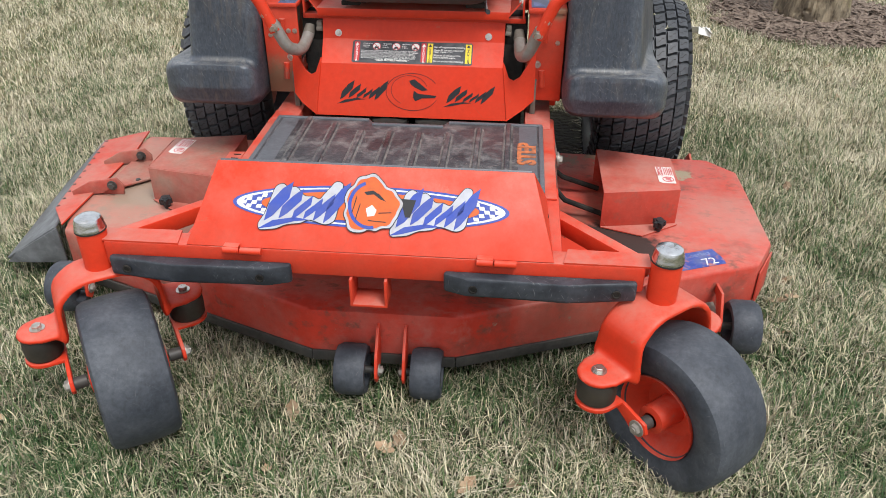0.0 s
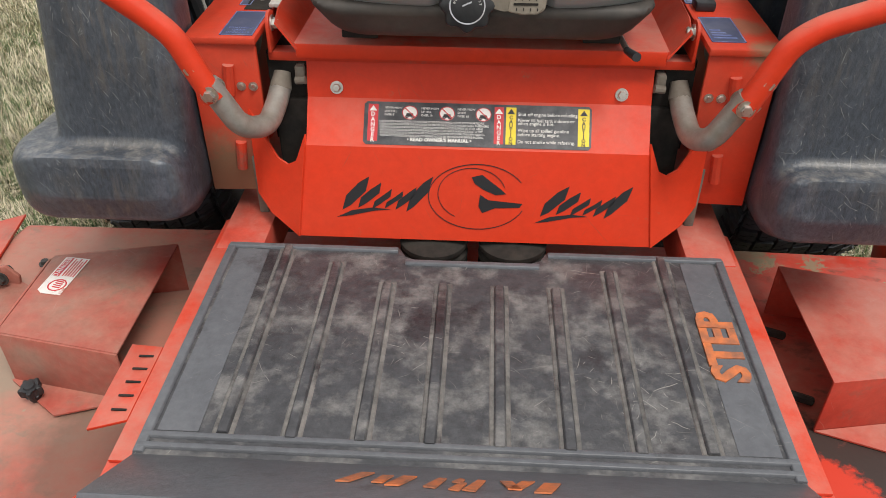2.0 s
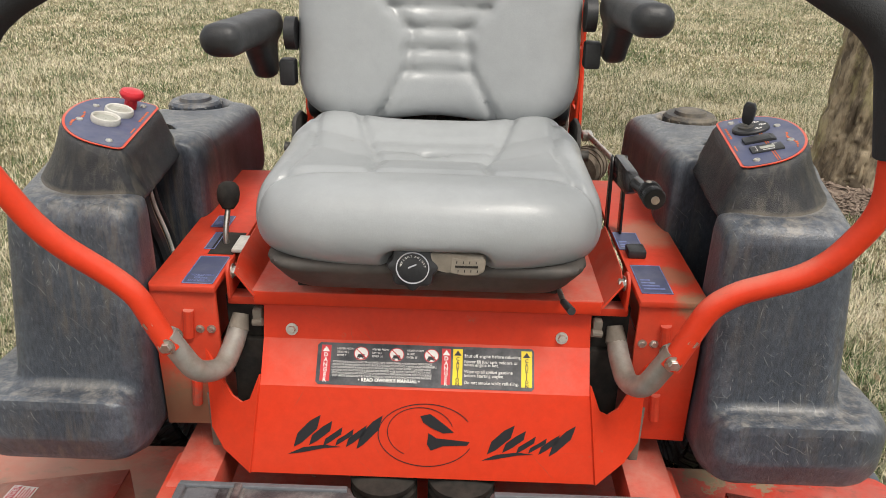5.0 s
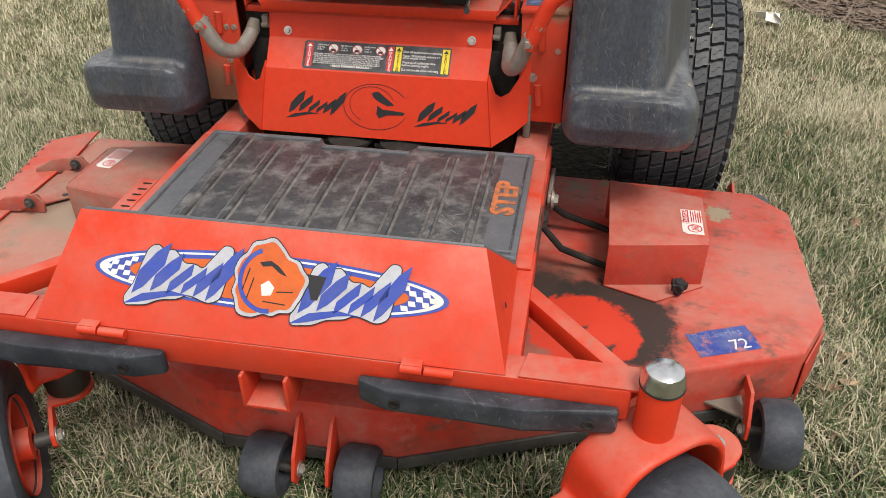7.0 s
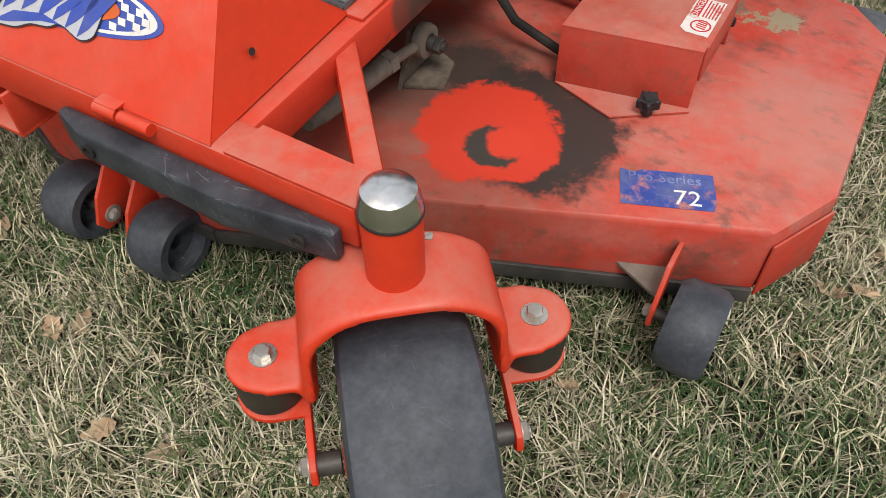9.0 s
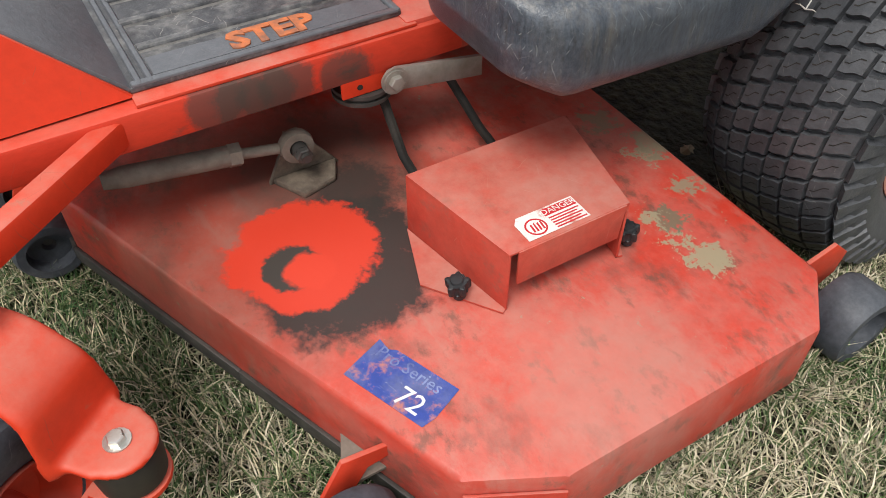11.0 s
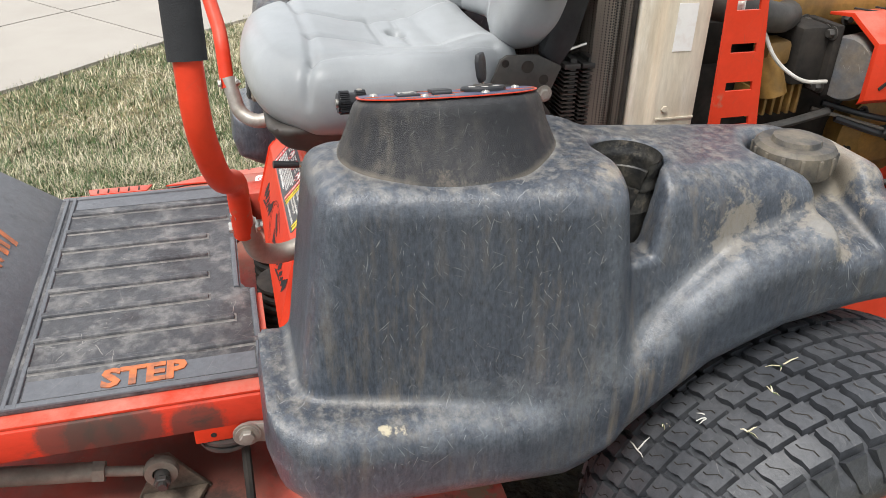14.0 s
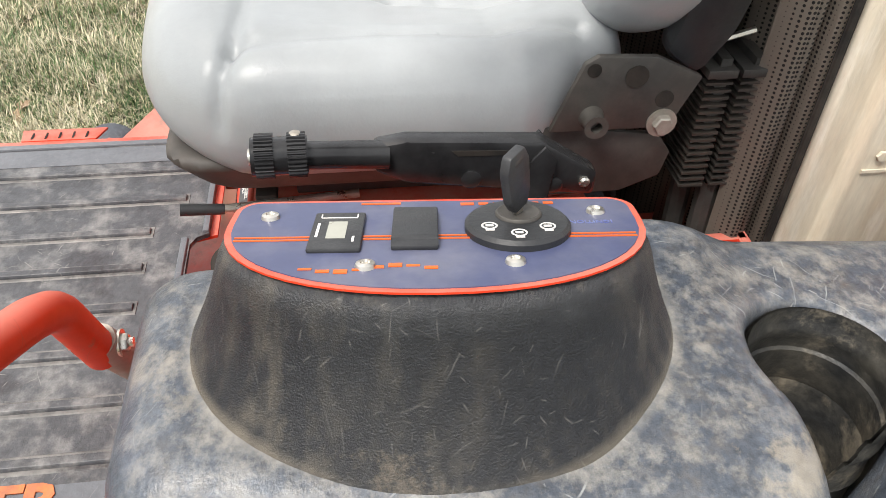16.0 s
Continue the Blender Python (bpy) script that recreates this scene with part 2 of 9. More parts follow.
stain_or_sheen(plastic, [((0.53, 1.43, 0.82), 0.05, 0.03, 0.22, SAND, 0.55), ((0.64, 1.36, 0.80), 0.03, 0.02, 0.26, SAND, 0.45), ((0.63, 1.24, 0.80), 0.02, 0.02, 0.26, SAND, 0.4), ((0.545, 1.125, 0.725), 0.02, 0.02, 0.08, SAND, 0.7), ((0.55, 1.16, 0.79), 0.01, 0.015, 0.10, (0.24, 0.22, 0.18), 0.6), ((0.60, 1.06, 0.865), 0.008, 0.015, 0.16, SAND, 0.45),
                ((0.668, 0.775, 0.600), 0.010, 0.004, 0.05, (0.50, 0.44, 0.31), 0.9), ((0.670, 0.795, 0.598), 0.010, 0.004, 0.05, (0.50, 0.44, 0.31), 0.9), ((0.55, 1.09, 0.77), 0.02, 0.02, 0.06, (0.45, 0.42, 0.36), 0.8),
                # the pale sheen along the band's shoulder, painted as a chain of soft spots
                *[((0.662, y, z), 0.008, 0.04, 0.14, (0.22, 0.235, 0.25), 0.30) for y, z in ((0.84, 0.60), (0.90, 0.595), (0.96, 0.593), (1.02, 0.60), (1.07, 0.64), (1.11, 0.675), (1.15, 0.71), (1.20, 0.75), (1.26, 0.78), (1.33, 0.795))], ((0.50, 0.75, 0.868), 0.0, 0.02, 0.2, (0.28, 0.25, 0.20), 0.4)])
stain_or_sheen(pod_plastic, [((0.585, 1.0, 0.865), 0.0, 0.02, 0.20, SAND, 0.4), ((0.60, 0.86, 0.868), 0.0, 0.02, 0.2, (0.22, 0.18, 0.13), 0.4)])
cup_plastic = material("dirty_black_cup", (0.020, 0.021, 0.022), 0.45, second=(0.050, 0.047, 0.040), scale=30, soft=0.12, grain=0.4, grain_scale=120, bump=0.2, bump_scale=300, third=(0.15, 0.13, 0.10), third_scale=24, third_edge=0.60, spec=0.45)
stain_or_sheen(cup_plastic, [((0.54, 1.125, 0.738), 0.02, 0.02, 0.06, SAND, 0.8), ((0.55, 1.155, 0.78), 0.005, 0.02, 0.10, SAND, 0.5)])
plastic_plain = material("black_plastic", (0.018, 0.019, 0.021), 0.45, second=(0.035, 0.036, 0.038), scale=12, bump=0.12, bump_scale=300)
foam = material("black_foam_grip", (0.022, 0.023, 0.025), 0.9, bump=0.35, bump_scale=500)
tyre_rubber = material("dusty_tyre_rubber", (0.044, 0.047, 0.053), 0.46, second=(0.092, 0.094, 0.099), scale=6, edge=0.53, soft=0.18, amount=0.8, grain=0.3, bump=0.25, bump_scale=160, scratch=0.6, scratch_scale=24.0, scratch_colour=(0.24, 0.23, 0.215))
rib_rubber = material("scuffed_pale_rubber_rib", (0.10, 0.098, 0.095), 0.5, second=(0.19, 0.18, 0.168), scale=16, edge=0.52, soft=0.15, grain=0.35, grain_scale=80, bump=0.25, third=(0.04, 0.036, 0.038), third_scale=12, third_edge=0.58)
mat_grey = material("grey_worn_rubber", (0.092, 0.098, 0.110), 0.43, second=(0.128, 0.134, 0.145), scale=6, soft=0.25, grain=0.18, grain_scale=70, bump=0.25, bump_scale=110, scratch=0.4, scratch_colour=(0.28, 0.27, 0.26), third=(0.045, 0.044, 0.047), third_scale=9, third_edge=0.65)
cast_dusty = material("dust_caked_grey_casting", (0.21, 0.185, 0.15), 0.75, second=(0.12, 0.10, 0.08), scale=18, soft=0.2, grain=0.15, bump=0.2)
caster_rubber = material("smooth_worn_grey_tyre", (0.034, 0.039, 0.049), 0.58, second=(0.085, 0.092, 0.105), scale=9, edge=0.54, soft=0.16, grain=0.3, grain_scale=90, bump=0.2, bump_scale=90, scratch=0.4, scratch_colour=(0.19, 0.19, 0.19), third=(0.15, 0.14, 0.125), third_scale=12, third_edge=0.69)
bumper_rubber = material("black_rubber_strip", (0.020, 0.023, 0.030), 0.5, second=(0.045, 0.050, 0.060), scale=14, grain=0.3, bump=0.2, bump_scale=120, scratch=0.3, scratch_scale=34.0)
bush_rubber = material("dark_rubber_bush", (0.022, 0.019, 0.015), 0.55, second=(0.045, 0.036, 0.026), scale=10, bump=0.05)
mat_rubber = material("dirty_black_rubber_mat", (0.056, 0.057, 0.062), 0.40, second=(0.175, 0.170, 0.165), scale=20, edge=0.56, soft=0.09, amount=0.9, grain=0.4, grain_scale=60, bump=0.35, bump_scale=110, scratch=0.7, scratch_scale=26.0, scratch_colour=(0.36, 0.34, 0.31), third=(0.030, 0.026, 0.029), third_scale=9, third_edge=0.61)
vinyl = material("grey_vinyl", (0.32, 0.335, 0.345), 0.33, second=(0.27, 0.285, 0.29), scale=5, soft=0.25, grain=0.05, grain_scale=30, bump=0.08, bump_scale=350, third=(0.19, 0.155, 0.13), third_scale=9, third_edge=0.72, coat=0.06)
vinyl_dark = material("dark_seat_shell", (0.05, 0.046, 0.042), 0.6, second=(0.12, 0.10, 0.085), scale=8, amount=0.6, bump=0.1)
scorched_steel = material("scorched_blue_grey_steel", (0.16, 0.17, 0.185), 0.5, 0.4, second=(0.26, 0.22, 0.17), scale=22, edge=0.55, soft=0.15, grain=0.25, bump=0.1, scratch=0.6, scratch_scale=30.0)
gloss_black = material("glossy_black_plastic", (0.012, 0.012, 0.013), 0.22, second=(0.025, 0.025, 0.026), scale=15, bump=0.04)
flap_rubber = material("pale_grey_rubber_flap", (0.17, 0.178, 0.185), 0.6, second=(0.09, 0.092, 0.095), scale=9, grain=0.2, bump=0.15, scratch=0.4)
steel = material("dusty_bare_steel", (0.40, 0.385, 0.355), 0.5, 0.55, second=(0.25, 0.215, 0.17), scale=14, edge=0.52, soft=0.2, grain=0.14, bump=0.08)
zinc = material("bright_zinc", (0.66, 0.65, 0.61), 0.30, 0.9, second=(0.42, 0.38, 0.32), scale=40, soft=0.2, grain=0.08, bump=0.05)
chrome = material("scuffed_chrome", (0.72, 0.73, 0.74), 0.22, 1.0, second=(0.45, 0.45, 0.44), scale=30, edge=0.58, soft=0.15, grain=0.06, bump=0.12, bump_scale=60)
dark_steel = material("dark_dusty_steel", (0.055, 0.053, 0.050), 0.55, 0.4, second=(0.11, 0.10, 0.088), scale=16, amount=0.6, bump=0.1)
# one black for black parts and for the painted shade of holes and hollows
void_black = material("hollow_and_part_black", (0.009, 0.008, 0.007), 0.85, second=(0.03, 0.025, 0.02), scale=20, bump=0.1)
beige_metal = material("weathered_beige_sheet_metal", (0.62, 0.56, 0.45), 0.5, second=(0.40, 0.29, 0.17), scale=5, edge=0.60, soft=0.15, amount=0.7, grain=0.12, bump=0.05, stretch=(3, 3, 0.5), third=(0.74, 0.70, 0.62), third_scale=4, third_edge=0.58, scratch=0.4, scratch_colour=(0.25, 0.17, 0.1))
engine_yellow = material("oily_yellow_casting", (0.36, 0.20, 0.045), 0.5, second=(0.12, 0.075, 0.03), scale=9, edge=0.5, soft=0.16, amount=0.9, grain=0.2, bump=0.3, bump_scale=50)
radiator_black = material("black_radiator", (0.02, 0.02, 0.02), 0.55, second=(0.05, 0.042, 0.035), scale=10, bump=0.1)
white_paint = material("white_vinyl_print", (0.74, 0.73, 0.70), 0.45, second=(0.5, 0.42, 0.36), scale=30, edge=0.62, amount=0.7, grain=0.05, bump=0.0)
white_plastic = material("off_white_plastic", (0.62, 0.61, 0.57), 0.45, second=(0.45, 0.43, 0.38), scale=20, bump=0.05)
black_print = material("black_print", (0.018, 0.018, 0.020), 0.5, grain=0.1, bump=0.0)
label_grey = material("dark_grey_label", (0.026, 0.028, 0.034), 0.45, second=(0.08, 0.08, 0.085), scale=30, grain=0.08, bump=0.0)
label_red = material("red_label_print", (0.50, 0.030, 0.035), 0.45, grain=0.06, bump=0.0)
label_yellow = material("yellow_label_print", (0.72, 0.55, 0.02), 0.45, grain=0.06, bump=0.0)
blue_print = material("blue_print", (0.030, 0.065, 0.36), 0.42, second=(0.08, 0.10, 0.30), scale=20, amount=0.6, grain=0.08, bump=0.0)
worn_decal = material("worn_blue_decal", (0.035, 0.065, 0.30), 0.45, second=(0.13, 0.15, 0.30), scale=24, edge=0.54, amount=0.8, grain=0.2, bump=0.0, third=(0.42, 0.16, 0.125), third_scale=30, third_edge=0.57, scratch=0.7, scratch_scale=40.0, scratch_colour=(0.4, 0.4, 0.45))
orange_print = material("orange_print", (0.60, 0.115, 0.016), 0.5, second=(0.48, 0.085, 0.02), scale=20, amount=0.6, grain=0.12, bump=0.0)
orange_rubber = material("worn_orange_rubber", (0.55, 0.16, 0.055), 0.7, second=(0.24, 0.11, 0.07), scale=34, edge=0.53, grain=0.15, bump=0.1)
panel_blue = material("faded_blue_control_label", (0.060, 0.070, 0.135), 0.42, second=(0.16, 0.16, 0.19), scale=14, edge=0.58, soft=0.15, amount=0.7, grain=0.1, bump=0.02, third=(0.50, 0.10, 0.05), third_scale=20, third_edge=0.75)
knob_red = material("red_plastic_knob", (0.52, 0.02, 0.03), 0.35, bump=0.0)
rim_paint = material("dusty_salmon_rim_paint", (0.60, 0.125, 0.085), 0.55, second=(0.60, 0.34, 0.27), scale=4, edge=0.47, soft=0.25, amount=0.85, grain=0.12, bump=0.04, scratch=0.3, scratch_scale=14.0)


# ---------------------------------------------------------------- mesh helpers
def part(name, bm, mat, parent, label="", angle=35):
    """Links a bmesh as one mesh object under a thing or a part, never deeper than a sub-part."""
    while parent is not None and parent.parent is not None and parent.parent.parent is not None:
        parent = parent.parent
    if isinstance(bm, bpy.types.Mesh):
        me = bm
    else:
        me = bpy.data.meshes.new(name)
        bmesh.ops.recalc_face_normals(bm, faces=bm.faces)
        bm.to_mesh(me)
        bm.free()
    me.materials.clear()
    me.materials.append(mat)
    if angle:
        me.shade_smooth()
        me.set_sharp_from_angle(angle=radians(angle))
    ob = new(name, me)
    if parent is not None:
        ob.parent = parent
        ob.matrix_parent_inverse = parent.matrix_world.inverted() if parent.type != "EMPTY" else Matrix.Translation(-parent.location)
    if label:
        ob["label"] = label
    return ob


def thing(name, at, label, category, group="", kind=""):
    ob = new(name)
    ob.location = at
    ob.empty_display_size = 0.1
    return tagged(ob, label, category, group, kind)


def box(bm, c, s, bev=0.004, m=None):
    """A bevelled box: centre, full size, edge rounding, optional pose."""
    r = bmesh.ops.create_cube(bm, size=1.0)
    vs = r["verts"]
    for v in vs:
        v.co = Vector((v.co.x * s[0] + c[0], v.co.y * s[1] + c[1], v.co.z * s[2] + c[2]))
    bevel_and_move(bm, vs, bev, m)
    return bm


def bevel_and_move(bm, vs, bev, m):
    edges = list({e for v in vs for e in v.link_edges})
    if bev:
        r = bmesh.ops.bevel(bm, geom=edges, offset=bev, segments=2, affect="EDGES", profile=0.5)
        vs = list({v for f in r["faces"] for v in f.verts} | {v for v in vs if v.is_valid})
        seen, todo = set(vs), list(vs)
        while todo:
            for e in todo.pop().link_edges:
                for w in e.verts:
                    if w not in seen:
                        seen.add(w)
                        todo.append(w)
        vs = list(seen)
    if m is not None:
        for v in vs:
            v.co = m @ v.co


def prism(bm, poly, axis, a, b, bev=0.0, m=None):
    """A polygon in the plane across axis, drawn out from a to b along it."""
    def at(p, w):
        return {"x": (w, p[0], p[1]), "y": (p[0], w, p[1]), "z": (p[0], p[1], w)}[axis]
    lo = [bm.verts.new(at(p, a)) for p in poly]
    hi = [bm.verts.new(at(p, b)) for p in poly]
    bm.faces.new(lo[::-1])
    bm.faces.new(hi)
    k = len(poly)
    for i in range(k):
        bm.faces.new((lo[i], lo[(i + 1) % k], hi[(i + 1) % k], hi[i]))
    bevel_and_move(bm, lo + hi, bev, m)
    return bm


def slab(bm, pts, thick, bev=0.0):
    """A flat polygon in space with a thickness, along its normal."""
    pts = [Vector(p) for p in pts]
    nrm = Vector((0, 0, 0))
    for i in range(len(pts)):
        nrm += pts[i].cross(pts[(i + 1) % len(pts)])
    nrm.normalize()
    lo = [bm.verts.new(p) for p in pts]
    hi = [bm.verts.new(p - nrm * thick) for p in pts]
    bm.faces.new(lo)
    bm.faces.new(hi[::-1])
    for i in range(len(pts)):
        j = (i + 1) % len(pts)
        bm.faces.new((lo[j], lo[i], hi[i], hi[j]))
    bevel_and_move(bm, lo + hi, bev, None)
    return bm


def bend(points, r=0.03, steps=5):
    """Rounds the corners of a broken line."""
    pts = [Vector(p) for p in points]
    out = [pts[0]]
    for a, b, c in zip(pts, pts[1:], pts[2:]):
        u, w = (a - b), (c - b)
        d = min(r, u.length * 0.45, w.length * 0.45)
        p, q = b + u.normalized() * d, b + w.normalized() * d
        for i in range(steps + 1):
            t = i / steps
            out.append(p * (1 - t) ** 2 + b * 2 * t * (1 - t) + q * t ** 2)
    return out + [pts[-1]]


def tube(bm, points, r, n=12, caps=True):
    """A round bar along points; r may be one radius or one for each point."""
    pts = [Vector(p) for p in points]
    rs = r if isinstance(r, (list, tuple)) else [r] * len(pts)
    up = None
    rings = []
    for i, p in enumerate(pts):
        d = (pts[min(i + 1, len(pts) - 1)] - pts[max(i - 1, 0)]).normalized()
        if up is None:
            up = d.orthogonal().normalized()
        up = (up - d * up.dot(d)).normalized()
        w = d.cross(up)
        rings.append([bm.verts.new(p + (up * math.cos(k * math.tau / n) + w * math.sin(k * math.tau / n)) * rs[i]) for k in range(n)])
    for a, b in zip(rings, rings[1:]):
        for k in range(n):
            bm.faces.new((a[k], a[(k + 1) % n], b[(k + 1) % n], b[k]))
    if caps:
        bm.faces.new(rings[0][::-1])
        bm.faces.new(rings[-1])
    return bm


def lathe(bm, profile, m=None, n=32, closed=False, caps=True):
    """A turned shape: (radius, height) pairs about the local z axis."""
    m = m or Matrix()
    rings = []
    for r, hgt in profile:
        if r < 1e-5:
            rings.append([bm.verts.new(m @ Vector((0, 0, hgt)))])
        else:
            rings.append([bm.verts.new(m @ Vector((r * math.cos(k * math.tau / n), r * math.sin(k * math.tau / n), hgt))) for k in range(n)])
    pairs = list(zip(rings, rings[1:])) + ([(rings[-1], rings[0])] if closed else [])
    for a, b in pairs:
        for k in range(n):
            j = (k + 1) % n
            if len(a) == 1 and len(b) > 1:
                bm.faces.new((a[0], b[k], b[j]))
            elif len(b) == 1 and len(a) > 1:
                bm.faces.new((a[k], a[j], b[0]))
            elif len(a) > 1:
                bm.faces.new((a[k], a[j], b[j], b[k]))
    if not closed and caps:
        for ring, flip in ((rings[0], True), (rings[-1], False)):
            if len(ring) > 1:
                bm.faces.new(ring[::-1] if flip else ring)
    return bm


def along(p, d, spin=0.0):
    """A pose at p whose z axis points along d."""
    return Matrix.Translation(p) @ Vector(d).to_track_quat("Z", "Y").to_matrix().to_4x4() @ Matrix.Rotation(spin, 4, "Z")


def hex_bolt(bm, p, d, r=0.009, hgt=0.007, washer=True, stub=0.0):
    m = along(p, d)
    if washer:
        lathe(bm, [(0, 0), (r * 1.5, 0), (r * 1.5, 0.002), (0, 0.002)], m, 16)
    lathe(bm, [(0, 0.002), (r, 0.002), (r, hgt), (r * 0.85, hgt + 0.0015), (0, hgt + 0.0015)], m, 6)
    if stub:
        lathe(bm, [(0, hgt), (r * 0.55, hgt), (r * 0.55, hgt + stub), (0, hgt + stub)], m, 10)
    return bm


def writing(name, body, size, m, mat, parent, align="CENTER", depth=0.0004, squeeze=1.0, bold=0.0, spacing=1.0):
    """Letters of the built-in font as a flat mesh at the pose m (x along the line, y up the letters)."""
    cu = bpy.data.curves.new(name, "FONT")
    cu.body, cu.size, cu.align_x, cu.align_y, cu.extrude = body, size, align, "CENTER", depth
    cu.resolution_u, cu.offset, cu.space_character = 2, bold, spacing
    ob = new(name, cu)
    me = bpy.data.meshes.new_from_object(ob.evaluated_get(bpy.context.evaluated_depsgraph_get()))
    bpy.data.objects.remove(ob)
    bpy.data.curves.remove(cu)
    me.transform(m @ Matrix.Diagonal((squeeze, 1, 1, 1)))
    me.name = name
    return part(name, me, mat, parent, angle=0)


def facing(p, right, up):
    """A pose at p with x along right and y along up."""
    x = Vector(right).normalized()
    y = Vector(up)
    y = (y - x * y.dot(x)).normalized()
    z = x.cross(y)
    m = Matrix((x, y, z)).transposed().to_4x4()
    m.translation = p
    return m


def outline(bm, pts, m, hgt=0.0005, lift=0.0):
    """A flat plan figure as a thin sheet at a pose."""
    return prism(bm, pts, "z", lift, lift + hgt, 0.0, m)


# smooth solids from distance fields
def smin(a, b, k):
    q = np.maximum(k - np.abs(a - b), 0) / k
    return np.minimum(a, b) - q * q * k / 4


def smax(a, b, k):
    return -smin(-a, -b, k)


def f_box(X, Y, Z, c, s, r):
    qx, qy, qz = np.abs(X - c[0]) - s[0] / 2 + r, np.abs(Y - c[1]) - s[1] / 2 + r, np.abs(Z - c[2]) - s[2] / 2 + r
    return np.sqrt(np.maximum(qx, 0) ** 2 + np.maximum(qy, 0) ** 2 + np.maximum(qz, 0) ** 2) + np.minimum(np.maximum(qx, np.maximum(qy, qz)), 0) - r


def f_planes(X, Y, Z, planes, k):
    """A convex solid: the smooth meeting of half spaces, each a point and an outward normal."""
    d = None
    for p, nrm in planes:
        v = Vector(nrm).normalized()
        e = (X - p[0]) * v.x + (Y - p[1]) * v.y + (Z - p[2]) * v.z
        d = e if d is None else smax(d, e, k)
    return d


def f_poly(U, V, poly):
    """The distance to a polygon in a plane, negative inside."""
    d = np.full(U.shape, 1e9)
    inside = np.zeros(U.shape, bool)
    for i in range(len(poly)):
        (ax, ay), (bx, by) = poly[i], poly[(i + 1) % len(poly)]
        ex, ey = bx - ax, by - ay
        t = np.clip(((U - ax) * ex + (V - ay) * ey) / (ex * ex + ey * ey), 0, 1)
        d = np.minimum(d, np.hypot(U - ax - t * ex, V - ay - t * ey))
        if ay != by:
            inside ^= ((ay > V) != (by > V)) & (U < ex * (V - ay) / ey + ax)
    return np.where(inside, -d, d)


def solid(name, field, lo, hi, step, ridge=None):
    """A mesh of the surface where field(X, Y, Z) is zero, by surface nets; ridge stores how sharply it bends."""
    axes = [np.arange(a - 2 * step, b + 3 * step, step) for a, b in zip(lo, hi)]
    X, Y, Z = np.meshgrid(*axes, indexing="ij", sparse=False)
    F = field(X, Y, Z)
    S = F < 0
    cells = tuple(k - 1 for k in F.shape)
    total, count = np.zeros(cells + (3,)), np.zeros(cells)
    corner = lambda A, i, j, k: A[i:i + cells[0], j:j + cells[1], k:k + cells[2]]
    for ax in range(3):
        o1, o2 = [a for a in range(3) if a != ax]
        for u in (0, 1):
            for w in (0, 1):
                p = [0, 0, 0]
                p[o1], p[o2] = u, w
                q = list(p)
                q[ax] = 1
                fa, fb = corner(F, *p), corner(F, *q)
                cross = (fa < 0) != (fb < 0)
                t = np.where(cross, fa / np.where(cross, fa - fb, 1), 0)
                for a in range(3):
                    total[..., a] += np.where(cross, p[a] + (t if a == ax else 0), 0)
                count += cross
    live = count > 0
    index = np.full(cells, -1)
    index[live] = np.arange(live.sum())
    cell = np.argwhere(live)
    verts = (cell + total[live] / count[live][:, None]) * step + np.array([a[0] for a in axes])
    quads = []
    for ax in range(3):
        o1, o2 = [(1, 2), (2, 0), (0, 1)][ax]
        sl = [slice(None)] * 3
        sl2 = list(sl)
        sl[ax], sl2[ax] = slice(0, -1), slice(1, None)
        A, B = S[tuple(sl)], S[tuple(sl2)]
        e = np.argwhere(A != B)
        e = e[(e[:, o1] > 0) & (e[:, o2] > 0) & (e[:, o1] < cells[o1]) & (e[:, o2] < cells[o2])]
        flip = A[tuple(e.T)]
        ids = []
        for du, dw in ((-1, -1), (0, -1), (0, 0), (-1, 0)):
            c = e.copy()
            c[:, o1] += du
            c[:, o2] += dw
            ids.append(index[tuple(c.T)])
        q = np.stack(ids, 1)
        q[~flip] = q[~flip][:, ::-1]
        quads.append(q)
    me = bpy.data.meshes.new(name)
    me.from_pydata(verts.tolist(), [], np.concatenate(quads).tolist())
    me.update()
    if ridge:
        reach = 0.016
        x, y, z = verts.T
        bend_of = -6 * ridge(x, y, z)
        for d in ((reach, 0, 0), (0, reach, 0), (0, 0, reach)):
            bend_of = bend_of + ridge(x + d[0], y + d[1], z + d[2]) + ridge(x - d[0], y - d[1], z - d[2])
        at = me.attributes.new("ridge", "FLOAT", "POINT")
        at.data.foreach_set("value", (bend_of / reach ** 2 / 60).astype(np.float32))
    return me


def mirrored(me):
    """The mesh mirrored across the middle plane."""
    c = me.copy()
    c.transform(Matrix.Diagonal((-1, 1, 1, 1)))
    c.flip_normals()
    return c


